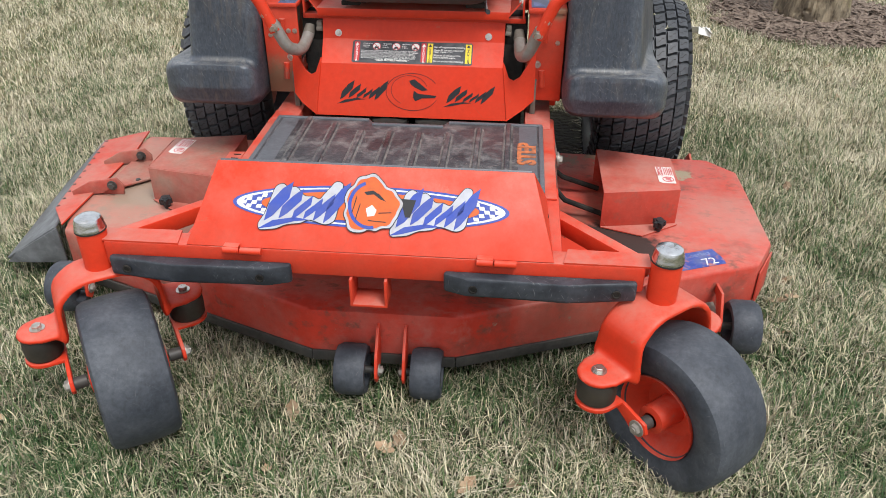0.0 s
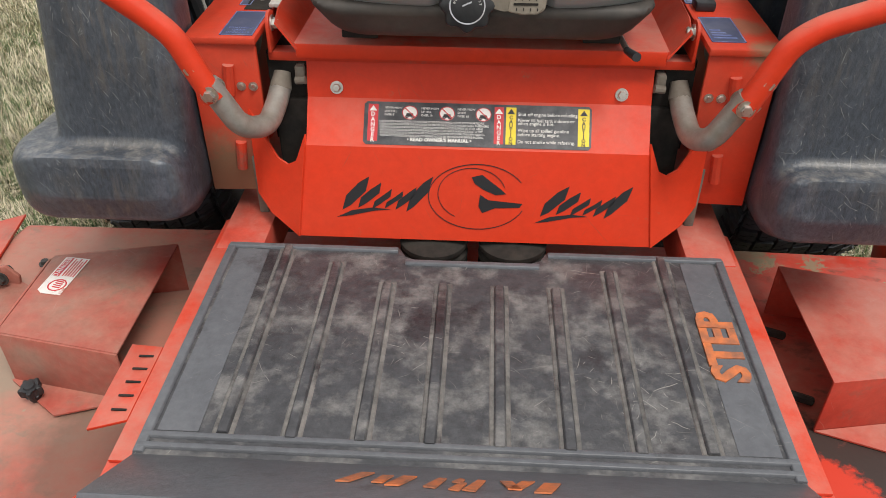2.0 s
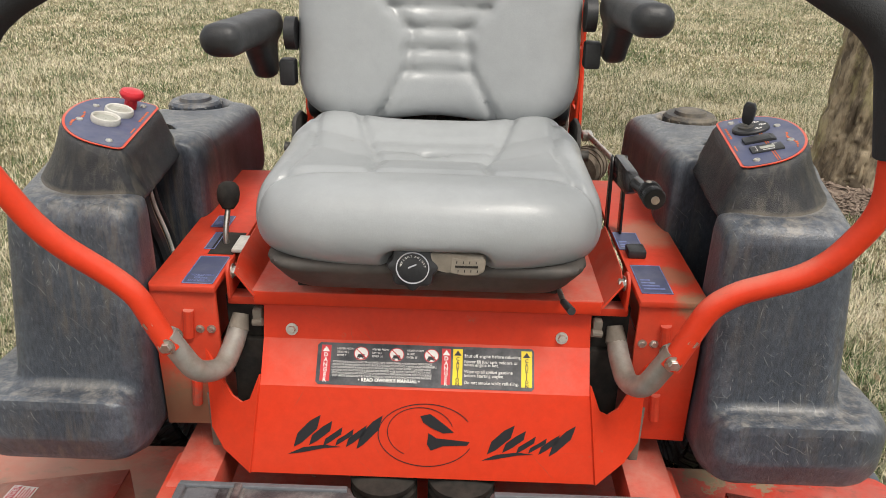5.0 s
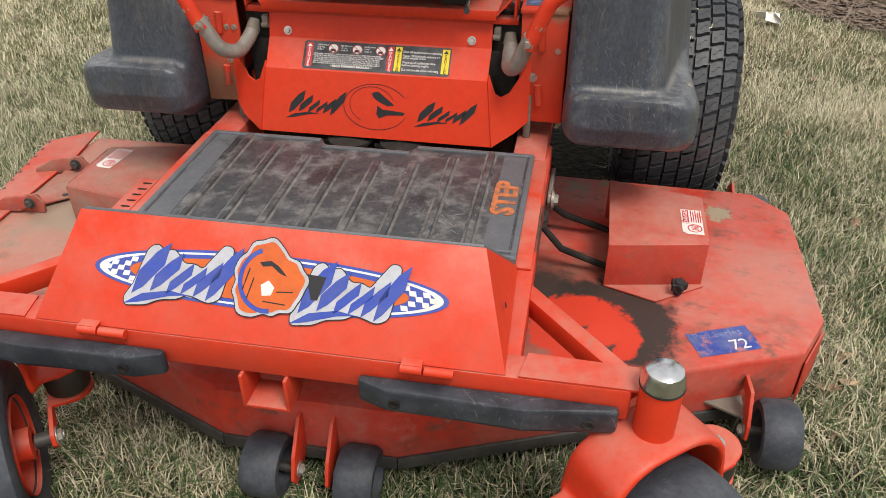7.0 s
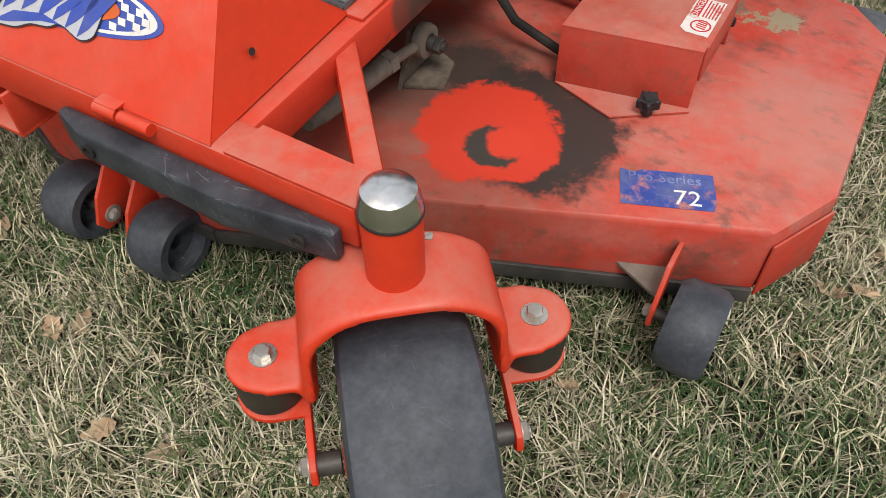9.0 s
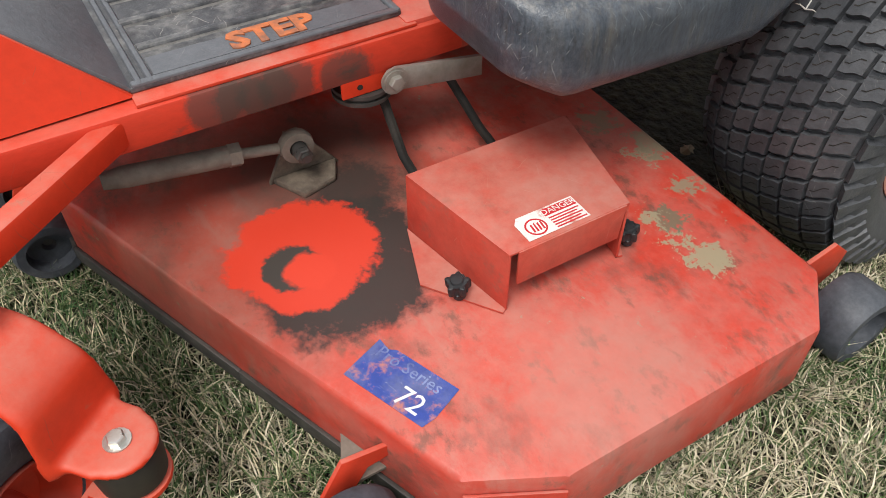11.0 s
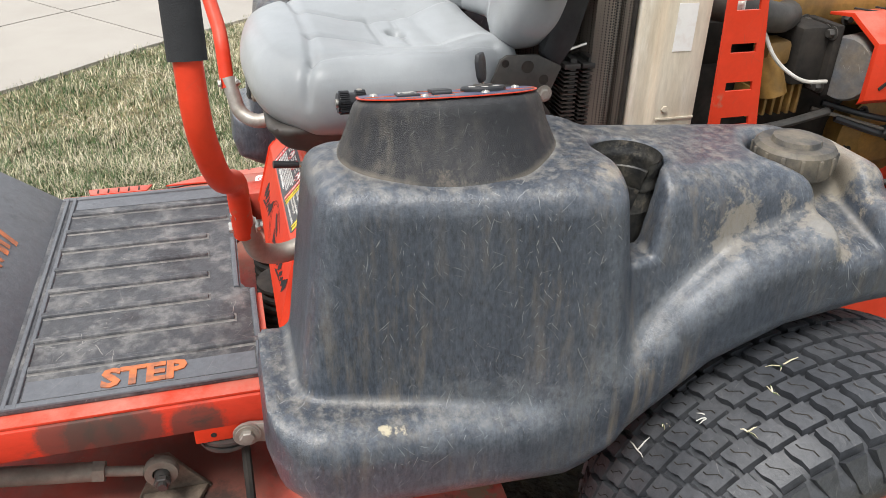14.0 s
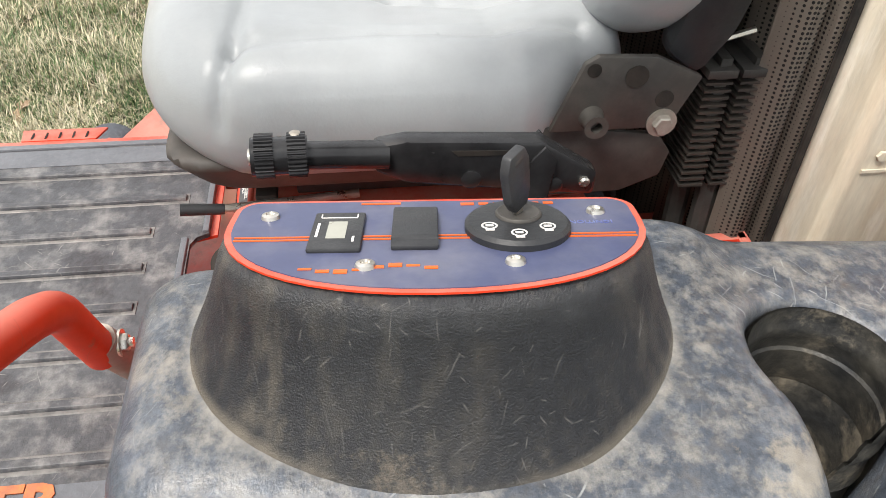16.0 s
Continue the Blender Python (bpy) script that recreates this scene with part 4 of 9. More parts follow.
def deck_material():
    """Faded dusty paint with one worn round patch: bright paint, dark grease sweep and a hook of bare primer."""
    m = material("deck_paint", (0.53, 0.042, 0.022), 0.46, second=(0.46, 0.17, 0.135), scale=5.2, edge=0.52, soft=0.14, amount=0.7, grain=0.12, grain_scale=45, bump=0.06, third=(0.19, 0.14, 0.095), third_scale=4.7, third_edge=0.655, scratch=0.45, scratch_scale=12.0, scratch_colour=(0.20, 0.11, 0.08), dust=0.45, dust_colour=(0.40, 0.18, 0.14), dust_scale=9.0, dust_edge=(0.46, 0.62), spec=0.3)
    n, l = m.node_tree.nodes, m.node_tree.links
    b = n["Principled BSDF"]
    old = b.inputs["Base Color"].links[0].from_socket
    co = n.new("ShaderNodeTexCoord")
    nz = n.new("ShaderNodeTexNoise")
    nz.inputs["Scale"].default_value, nz.inputs["Detail"].default_value, nz.inputs["Roughness"].default_value = 17, 9, 0.72
    l.new(co.outputs["Object"], nz.inputs["Vector"])
    fine = n.new("ShaderNodeTexNoise")
    fine.inputs["Scale"].default_value, fine.inputs["Detail"].default_value, fine.inputs["Roughness"].default_value = 48, 10, 0.75
    l.new(co.outputs["Object"], fine.inputs["Vector"])

    def layer(col, colour, size, lo, hi, amount, mask=None):
        mp = n.new("ShaderNodeMapping")
        mp.inputs["Rotation"].default_value = (0, 0, 0.5)
        mp.inputs["Scale"].default_value = size
        l.new(co.outputs["Object"], mp.inputs["Vector"])
        t = n.new("ShaderNodeTexNoise")
        t.inputs["Scale"].default_value, t.inputs["Detail"].default_value, t.inputs["Roughness"].default_value = 1.0, 9, 0.7
        l.new(mp.outputs[0], t.inputs["Vector"])
        r1 = n.new("ShaderNodeMapRange")
        r1.inputs["From Min"].default_value, r1.inputs["From Max"].default_value = lo, hi
        r1.inputs["To Max"].default_value = amount
        l.new(t.outputs["Fac"], r1.inputs["Value"])
        q = n.new("ShaderNodeMix")
        q.data_type = "RGBA"
        l.new(r1.outputs["Result"], q.inputs["Factor"])
        l.new(col, q.inputs["A"])
        q.inputs["B"].default_value = (*colour, 1)
        return q.outputs["Result"]

    col = layer(old, (0.54, 0.040, 0.020), (7, 12, 9), 0.53, 0.66, 0.7)
    col = layer(col, (0.43, 0.19, 0.15), (9, 22, 9), 0.56, 0.66, 0.45)
    col = layer(col, (0.13, 0.070, 0.050), (14, 22, 16), 0.56, 0.66, 0.7)
    col = layer(col, (0.085, 0.060, 0.046), (3.4, 5.0, 4), 0.57, 0.72, 0.85)
    col = layer(col, (0.30, 0.24, 0.165), (34, 40, 30), 0.655, 0.70, 0.9)

    def disc(x, y, r, soft, wob, colour, col, amount=1.0):
        d = n.new("ShaderNodeVectorMath")
        d.operation = "DISTANCE"
        l.new(co.outputs["Object"], d.inputs[0])
        d.inputs[1].default_value = (x, y, DECK)
        w = n.new("ShaderNodeMath")
        w.operation = "MULTIPLY_ADD"
        l.new((fine if r < 0.06 else nz).outputs["Fac"], w.inputs[0])
        w.inputs[1].default_value = wob
        l.new(d.outputs["Value"], w.inputs[2])
        r1 = n.new("ShaderNodeMapRange")
        r1.inputs["From Min"].default_value, r1.inputs["From Max"].default_value = r + wob * 0.5, r + wob * 0.5 + soft
        r1.inputs["To Min"].default_value, r1.inputs["To Max"].default_value = amount, 0.0
        l.new(w.outputs[0], r1.inputs["Value"])
        q = n.new("ShaderNodeMix")
        q.data_type = "RGBA"
        l.new(r1.outputs["Result"], q.inputs["Factor"])
        l.new(col, q.inputs["A"])
        q.inputs["B"].default_value = (*colour, 1)
        return q.outputs["Result"]

    col = disc(0.88, 0.62, 0.07, 0.12, 0.20, (0.45, 0.22, 0.175), col, 0.45)
    col = disc(0.40, 0.40, 0.20, 0.12, 0.14, (0.12, 0.072, 0.050), col, 0.5)
    col = disc(0.31, 0.50, 0.10, 0.10, 0.06, (0.060, 0.045, 0.036), col, 0.7)
    col = disc(0.535, 0.432, 0.122, 0.03, 0.16, (0.030, 0.025, 0.022), col, 0.96)
    col = disc(0.40, 0.52, 0.05, 0.04, 0.14, (0.035, 0.029, 0.025), col, 0.85)
    col = disc(0.490, 0.400, 0.104, 0.012, 0.12, (0.57, 0.042, 0.018), col, 0.95)
    col = disc(0.512, 0.375, 0.042, 0.005, 0.036, (0.045, 0.038, 0.032), col)
    col = disc(0.528, 0.393, 0.032, 0.008, 0.034, (0.57, 0.045, 0.020), col)
    col = disc(0.80, 0.898, 0.026, 0.006, 0.20, (0.33, 0.275, 0.175), col, 0.95)
    col = disc(0.75, 0.880, 0.012, 0.006, 0.22, (0.33, 0.275, 0.175), col, 0.95)
    col = disc(0.705, 0.906, 0.020, 0.006, 0.17, (0.17, 0.145, 0.095), col, 0.9)
    col = disc(0.690, 0.875, 0.010, 0.006, 0.20, (0.33, 0.275, 0.175), col, 0.9)
    col = disc(0.560, 0.985, 0.020, 0.008, 0.22, (0.33, 0.275, 0.175), col, 0.9)
    col = disc(0.660, 0.985, 0.016, 0.008, 0.22, (0.28, 0.23, 0.15), col, 0.9)
    col = disc(0.45, 0.97, 0.02, 0.02, 0.22, (0.22, 0.19, 0.12), col, 0.8)
    col = disc(0.548, 1.008, 0.030, 0.012, 0.18, (0.24, 0.20, 0.13), col, 0.8)
    col = disc(-0.80, 0.62, 0.06, 0.05, 0.20, (0.20, 0.15, 0.10), col, 0.8)
    col = disc(-0.74, 0.72, 0.26, 0.16, 0.25, (0.33, 0.265, 0.20), col, 0.6)
    col = disc(-0.50, 0.45, 0.12, 0.08, 0.15, (0.10, 0.07, 0.05), col, 0.7)
    l.new(col, b.inputs["Base Color"])
    return m


deck_paint = deck_material()


def tank_field(X, Y, Z):
    """One rotomoulded fuel tank and fender for the side at x > 0."""
    body = f_planes(X, Y, Z, [((0.407, 0, 0), (-1, 0, 0)), ((0.643, 0.9, 0.60), (1, -0.20, 0.09)), ((0.5, 0.690, 0.65), (0, -1, 0.14)), ((0.5, 1.075, 0.7), (0, 1, 0.04)), ((0.5, 0.9, 0.872), (0, 0, 1)), ((0, 0, 0.50), (0, 0, -1))], 0.034)
    rear = f_planes(X, Y, Z, [((0.40, 0, 0), (-1, 0, 0)), ((0.660, 1.1, 0.60), (1, 0.03, 0.20)), ((0.5, 1.0, 0.5), (0, -1, 0)), ((0.5, 1.465, 0.7), (0, 1, 0.10)), ((0.5, 1.1, 0.866), (0, 0.075, 1)), ((0.5, 1.2, 0.62), (0, 0.2, -1))], 0.045)
    low = [(0.634, 0.545), (0.646, 0.500), (0.70, 0.472), (1.015, 0.458), (1.05, 0.472), (1.12, 0.537), (1.21, 0.610), (1.31, 0.650), (1.42, 0.666), (1.495, 0.669)]
    top = [(1.495, 0.798), (1.44, 0.808), (1.34, 0.795), (1.23, 0.765), (1.155, 0.712), (1.09, 0.645), (1.03, 0.592), (0.95, 0.585), (0.70, 0.602), (0.640, 0.605)]
    band = smax(f_poly(Y, Z, low + top), np.maximum(X - 0.682 - 0.02 * (0.5 - Z) + 6 * np.clip(0.72 - Y, 0, 1) ** 2, 0.411 - X), 0.045)
    hump = f_box(X, Y, Z, (0.535, 1.450, 0.775), (0.14, 0.066, 0.125), 0.032)
    d = smin(smin(body, rear, 0.045), hump, 0.03)
    d = smin(d, band, 0.014)
    cup = np.maximum(np.hypot(X - 0.530, Y - 1.118) - 0.0475, 0.715 - Z)
    notch = f_planes(X, Y, Z, [((0.52, 0, 0), (-1, 0, 0)), ((0.5, 1.088, 0.76), (0, -1, -0.06)), ((0.5, 1.122, 0.76), (0, 1, -0.22)), ((0, 0, 0.762), (0, 0, -1))], 0.008)
    d = smax(d, -smin(cup, notch, 0.006), 0.008)
    cap = np.maximum(np.hypot(X - 0.525, Y - 1.378) - 0.062, 0.80 - Z)
    spill = f_planes(X, Y, Z, [((0.52, 0, 0), (-1, 0, 0)), ((0.5, 1.365, 0.8), (0, -1, 0)), ((0.5, 1.425, 0.8), (0, 1, 0)), ((0.52, 0, 0.802), (-0.3, 0, -1))], 0.01)
    d = smax(d, -smin(cap, spill, 0.02), 0.022)
    hollow = f_planes(X, Y, Z, [((0.505, 0, 0.8), (1, 0, 0)), ((0.4, 0.795, 0.7), (0, -1, 0)), ((0.4, 0.99, 0.7), (0, 1, 0.0)), ((0.4, 0.85, 0.885), (0, -0.5, 1)), ((0, 0, 0.55), (0, 0, -1))], 0.01)
    return smax(d, -hollow, 0.008)


def cup_liner(tk, sx):
    """A dark ribbed cup set in the tank's top, open towards the outside."""
    rows = [(0.862, 0.0462), (0.848, 0.0462), (0.846, 0.0448), (0.838, 0.0448), (0.836, 0.0456), (0.828, 0.0456), (0.826, 0.0440), (0.800, 0.0436), (0.798, 0.0446), (0.794, 0.0434), (0.765, 0.0430), (0.745, 0.0420), (0.738, 0.030), (0.738, 0.001)]
    bm = bmesh.new()
    for inner in (0.0, 0.0018):
        grid = []
        for z, r in rows:
            u = min((0.862 - z) / 0.124, 1)
            a0, a1 = radians(14 - 44 * u), radians(308 + 12 * u)
            grid.append([bm.verts.new((sx * (0.530 + max(r - inner, 0.0005) * math.cos(a0 + (a1 - a0) * k / 30)), 1.118 + max(r - inner, 0.0005) * math.sin(a0 + (a1 - a0) * k / 30), z + inner * 0.5)) for k in range(31)])
        for p, q in zip(grid, grid[1:]):
            for k in range(30):
                bm.faces.new((p[k], p[k + 1], q[k + 1], q[k]))
    bmesh.ops.recalc_face_normals(bm, faces=bm.faces)
    part("cup_liner", bm, cup_plastic, tk, "dark ribbed cup holder with sandy dirt in it", 35)


POD = Matrix.Translation((0.4929, 0.8935, 0.9444)) @ Matrix.Rotation(-math.atan(0.27), 4, "Y") @ Matrix.Rotation(-0.11, 4, "Z")


def panel_outline(grow=0.0):
    """The D-shaped control panel: one straight edge towards the seat and one long bow."""
    pts = [(-0.018 + (0.073 + grow) * abs(math.cos(a)) ** 0.92, (0.1075 + grow) * math.copysign(abs(math.sin(a)) ** 0.92, math.sin(a))) for a in [(-1 + k / 12) * math.pi / 2 for k in range(25)]]
    for cy, a0 in ((1, 0), (-1, 1)):
        for k in range(6):
            a = math.pi / 2 + (k + 6 * a0) / 11 * math.pi
            pts.append((-0.0355 + (0.012 + grow) * math.cos(a), cy * 0.0955 + (0.012 + grow) * math.sin(a)))
    return pts


def pod_field(X, Y, Z):
    """The raised control pod on a tank."""
    o, r = POD.translation, POD.to_3x3()
    flat = o.z + 0.27 * (X - o.x)
    U = (X - o.x) * r[0][0] + (Y - o.y) * r[1][0] + (flat - o.z) * r[2][0]
    V = (X - o.x) * r[0][1] + (Y - o.y) * r[1][1] + (flat - o.z) * r[2][1]
    W = (X - o.x) * r[0][2] + (Y - o.y) * r[1][2] + (Z - o.z) * r[2][2]
    fall = np.clip(flat - Z, 0, 1)
    d = f_poly(U, V, panel_outline(0.005)) - 0.24 * fall - 2.0 * fall ** 2
    return smax(smax(smax(d, W, 0.014), 0.403 - X, 0.01), 0.855 - Z, 0.004)


def shell_field(X, Y, Z):
    """Tank and pod together."""
    return np.minimum(tank_field(X, Y, Z), pod_field(X, Y, Z))


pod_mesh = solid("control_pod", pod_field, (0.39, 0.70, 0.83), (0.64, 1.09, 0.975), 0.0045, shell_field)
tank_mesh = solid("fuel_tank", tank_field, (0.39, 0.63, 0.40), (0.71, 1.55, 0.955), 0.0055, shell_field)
tank_r = part("fuel_tank", tank_mesh, plastic, mower, "scuffed black plastic fuel tank and fender", 60)
tank_l = part("fuel_tank", mirrored(tank_mesh), plastic, mower, "scuffed black plastic fuel tank and fender", 60)
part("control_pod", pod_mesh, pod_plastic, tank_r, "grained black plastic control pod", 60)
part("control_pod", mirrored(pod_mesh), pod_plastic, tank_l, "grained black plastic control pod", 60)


# -- cutting deck
def deck():
    half = [(0.17, 0.115), (0.55, 0.262), (0.915, 0.405), (0.972, 0.515), (0.972, 0.93), (0.895, 1.015)]
    left = [(-x, y) for x, y in half[::-1]]
    left[0], left[1], left[2] = (-0.935, 1.03), (-0.95, 0.93), (-0.945, 0.515)
    rim = half + [(0.40, 1.02), (-0.40, 1.03)] + left
    bm = bmesh.new()
    slab(bm, [(x, y, DECK) for x, y in rim], 0.125, 0.010)
    d = part("deck_shell", bm, deck_paint, mower, "faded red steel mowing deck, dusty, with worn paint")
    front = [(-0.93, 0.405), (-0.55, 0.262), (-0.17, 0.115), (0.17, 0.115), (0.55, 0.262), (0.915, 0.405)]
    for a, b in zip(front, front[1:]):
        n = Vector((b[1] - a[1], -(b[0] - a[0]), 0)).normalized() * 0.007
        low = bmesh.new()
        prism(low, [(a[0], a[1]), (a[0] + n.x, a[1] + n.y), (b[0] + n.x, b[1] + n.y), (b[0], b[1])], "z", 0.072, 0.100, 0.0015)
        part("skirt_strip", low, dark_steel, d, "dark dirty lower deck edge")
    # reinforcement wear plate on the corner
    bm = bmesh.new()
    slab(bm, [(0.921, 0.404, 0.19), (0.921, 0.404, 0.085), (0.977, 0.512, 0.085), (0.977, 0.512, 0.19)], 0.004, 0.001)
    part("corner_plate", bm, paint_dusty, d)
    return d


deck_ob = deck()


worn_white = material("worn_sticker_white", (0.72, 0.68, 0.64), 0.5, second=(0.46, 0.16, 0.11), scale=38, edge=0.60, soft=0.05, amount=0.9, grain=0.12, bump=0.0, third=(0.45, 0.36, 0.30), third_scale=60, third_edge=0.62)


def belt_cover(sx):
    """A folded sheet-metal belt guard with feet and knobs."""
    bm = bmesh.new()
    x0, x1, f, fo, r, ri = 0.527, 0.732, 0.552, 0.588, 0.783, 0.830
    z0, z1 = DECK + 0.002, 0.322
    t = 0.004
    top = [(x0, f, z1), (x1, fo, z1), (x1, r, z1), (x0, ri, z1)]
    top = [(sx * x, y, z) for x, y, z in top]
    slab(bm, top if sx > 0 else top[::-1], t, 0.0015)
    coat = paint_dusty if sx > 0 else paint_caked
    c = part("belt_cover", bm, coat, mower, "faded red folded sheet-metal belt cover")
    fr = [(x0, f, z0), (x1, fo, z0), (x1, fo, z1 - 0.001), (x0, f, z1 - 0.001)]
    sd = [(x1 + 0.002, fo + 0.014, z1 - 0.06), (x1 + 0.002, r - 0.012, z1 - 0.06), (x1 + 0.002, r - 0.006, z1 - 0.001), (x1 + 0.002, fo + 0.014, z1 - 0.001)]
    rb = [(x1, r, z0), (x0, ri, z0), (x0, ri, z1 - 0.001), (x1, r, z1 - 0.001)]
    ft = [(x0, f - 0.001, z0 + 0.003), (0.635, f - 0.040, z0 + 0.003), (x1 + 0.004, fo - 0.006, z0 + 0.003), (x1, fo, z0 + 0.003)]
    rt = [(x1, r, z0 + 0.003), (x1 + 0.002, r + 0.006, z0 + 0.003), (0.66, r + 0.05, z0 + 0.003), (x0, ri, z0 + 0.003)]
    for nm, pts, th, bv in (("front_wall", fr, t, 0.001), ("side_wall", sd, t, 0.001), ("rear_wall", rb, t, 0.001), ("front_foot", ft, 0.003, 0.0), ("rear_foot", rt, 0.003, 0.0)):
        bm = bmesh.new()
        slab(bm, [(sx * x, y, z) for x, y, z in pts], th, bv)
        part(nm, bm, coat, c)
    for x, y in ((0.680, 0.548), (0.716, 0.812)):
        bm = bmesh.new()
        star = [((0.0145 + 0.0042 * math.cos(5 * a)) * math.cos(a), (0.0145 + 0.0042 * math.cos(5 * a)) * math.sin(a)) for a in [k * math.tau / 40 for k in range(40)]]
        km = Matrix.Translation((sx * x, y, z0 + 0.003)) @ Matrix.Rotation(radians(8), 4, "X")
        prism(bm, star, "z", 0.014, 0.032, 0.003, km)
        lathe(bm, [(0, 0), (0.009, 0), (0.009, 0.015), (0, 0.015)], km, 14)
        lathe(bm, [(0, 0.031), (0.010, 0.031), (0.008, 0.035), (0, 0.036)], km, 14)
        part("knob", bm, plastic_plain, c, "black five-lobed star knob")
    # warning sticker
    m = facing((sx * 0.703 if sx > 0 else -0.69, 0.672 if sx > 0 else 0.73, z1 + 0.0006), (0, 1, 0) if sx > 0 else (0.1, 1, 0), (-1, 0, 0))
    bm = bmesh.new()
    w, hh = 0.098, 0.044
    outline(bm, [(-w / 2, -hh / 2), (w / 2, -hh / 2), (w / 2, hh / 2), (-w / 2 + 0.008, hh / 2), (-w / 2, hh / 2 - 0.01)], m)
    st = part("warning_sticker", bm, worn_white, c, "worn white and red warning sticker", 0)
    bm = bmesh.new()
    outline(bm, [(-0.004, 0.006), (w / 2 - 0.002, 0.006), (w / 2 - 0.002, 0.019), (-0.004, 0.019)], m, 0.0004, 0.0005)
    part("red_band", bm, label_red, st, angle=0)
    writing("danger_word", "DANGER", 0.0135, m @ Matrix.Translation((0.021, 0.0125, 0.0011)), white_paint, st, depth=0.0002)
    bm = bmesh.new()
    for k in range(5):
        y = 0.002 - k * 0.0048
        outline(bm, [(-0.002, y - 0.0022), (0.046 - 0.006 * (k % 2), y - 0.0022), (0.046 - 0.006 * (k % 2), y), (-0.002, y)], m, 0.0004, 0.0005)
    c0 = Vector((-0.026, -0.004))
    ring_r = 0.0155
    for k in range(20):
        a, b = k * math.tau / 20, (k + 1) * math.tau / 20
        outline(bm, [(c0.x + r * math.cos(t), c0.y + r * math.sin(t)) for r, t in ((ring_r, a), (ring_r, b), (ring_r - 0.0025, b), (ring_r - 0.0025, a))], m, 0.0004, 0.0005)
    for k in range(4):
        x = c0.x - 0.008 + k * 0.005
        outline(bm, [(x, c0.y - 0.008), (x + 0.0028, c0.y - 0.008), (x + 0.0045, c0.y + 0.006 + 0.002 * (k % 2)), (x + 0.002, c0.y + 0.006)], m, 0.0004, 0.0005)
    part("printed_marks", bm, label_red, st, angle=0)
    return c


belt_cover(1)
belt_cover(-1)


# -- size decal on the deck
def deck_decal():
    m = facing((0.762, 0.413, DECK + 0.0006), (0.121, 0.048, 0), (-0.026, 0.07, 0))
    bm = bmesh.new()
    w, hh = 0.131, 0.070
    outline(bm, [(-w / 2, -hh / 2), (w / 2 - 0.005, -hh / 2), (w / 2, -hh / 2 + 0.02), (w / 2 - 0.002, hh / 2), (-w / 2 + 0.03, hh / 2), (-w / 2 + 0.02, hh / 2 - 0.006), (-w / 2, hh / 2)], m)
    d = part("size_decal", bm, worn_decal, deck_ob, "worn blue size decal", 0)
    writing("size_number", "72", 0.040, m @ Matrix.Translation((0.026, -0.016, 0.0006)), white_paint, d, squeeze=1.0)
    writing("decal_word", "Pro Series", 0.026, m @ Matrix.Translation((-0.004, 0.020, 0.0006)), pale_blue_print, d, squeeze=0.95)


deck_decal()


# -- chute on the discharge side
def chute():
    bm = bmesh.new()
    slab(bm, [(-0.925, 0.42, 0.219), (-1.005, 0.53, 0.205), (-1.075, 0.99, 0.205), (-0.945, 1.05, 0.219), (-0.925, 0.9, 0.219)], 0.005, 0.0015)
    s = part("chute_hinge_plate", bm, paint, mower, "orange-red slanted chute plate with rivets")
    for k in range(11):
        t = k / 10
        bm = bmesh.new()
        hex_bolt(bm, Vector((-1.000 - 0.066 * t, 0.54 + 0.44 * t, 0.206)), (-0.2, 0, 1), 0.006, 0.004)
        part("rivet", bm, dark_steel, s)
    bm = bmesh.new()
    slab(bm, [(-0.955, 0.43, 0.20), (-1.14, 0.455, 0.075), (-1.19, 0.90, 0.085), (-1.085, 1.02, 0.195)], 0.008, 0.002)
    slab(bm, [(-0.945, 0.425, 0.21), (-0.95, 0.44, 0.09), (-1.14, 0.452, 0.072), (-1.10, 0.448, 0.11)], 0.006, 0.001)
    part("chute_flap", bm, flap_rubber, mower, "grey moulded rubber discharge chute flap")
    # hinge brackets and the mounting plate
    bm = bmesh.new()
    slab(bm, [(-0.90, 0.60, 0.223), (-0.79, 0.70, 0.223), (-0.80, 0.80, 0.223), (-0.90, 0.86, 0.223)][::-1], 0.006, 0.0015)
    b = part("hinge_mount", bm, paint_caked, mower, "dirty riveted hinge mount plate")
    for y in (0.615, 0.815):
        bm = bmesh.new()
        prism(bm, [(-0.93, 0.215), (-0.84, 0.215), (-0.835, 0.245), (-0.855, 0.268), (-0.885, 0.262), (-0.93, 0.235)], "y", y, y + 0.008, 0.002)
        prism(bm, [(-0.99, 0.21), (-0.90, 0.222), (-0.86, 0.245), (-0.87, 0.268), (-0.93, 0.258), (-0.99, 0.225)], "y", y - 0.012, y - 0.004, 0.002)
        lug = part("hinge_lug", bm, paint_caked, b)
        for q, d, r in (((-0.862, y + 0.008, 0.25), (0, 1, 0), 0.010), ((-0.862, y - 0.012, 0.25), (0, -1, 0), 0.010), ((-0.825, y + 0.07, 0.223), (0, 0, 1), 0.008)):
            bm = bmesh.new()
            hex_bolt(bm, Vector(q), d, r, 0.9 * r)
            part("hinge_bolt", bm, dark_steel, lug)


chute()


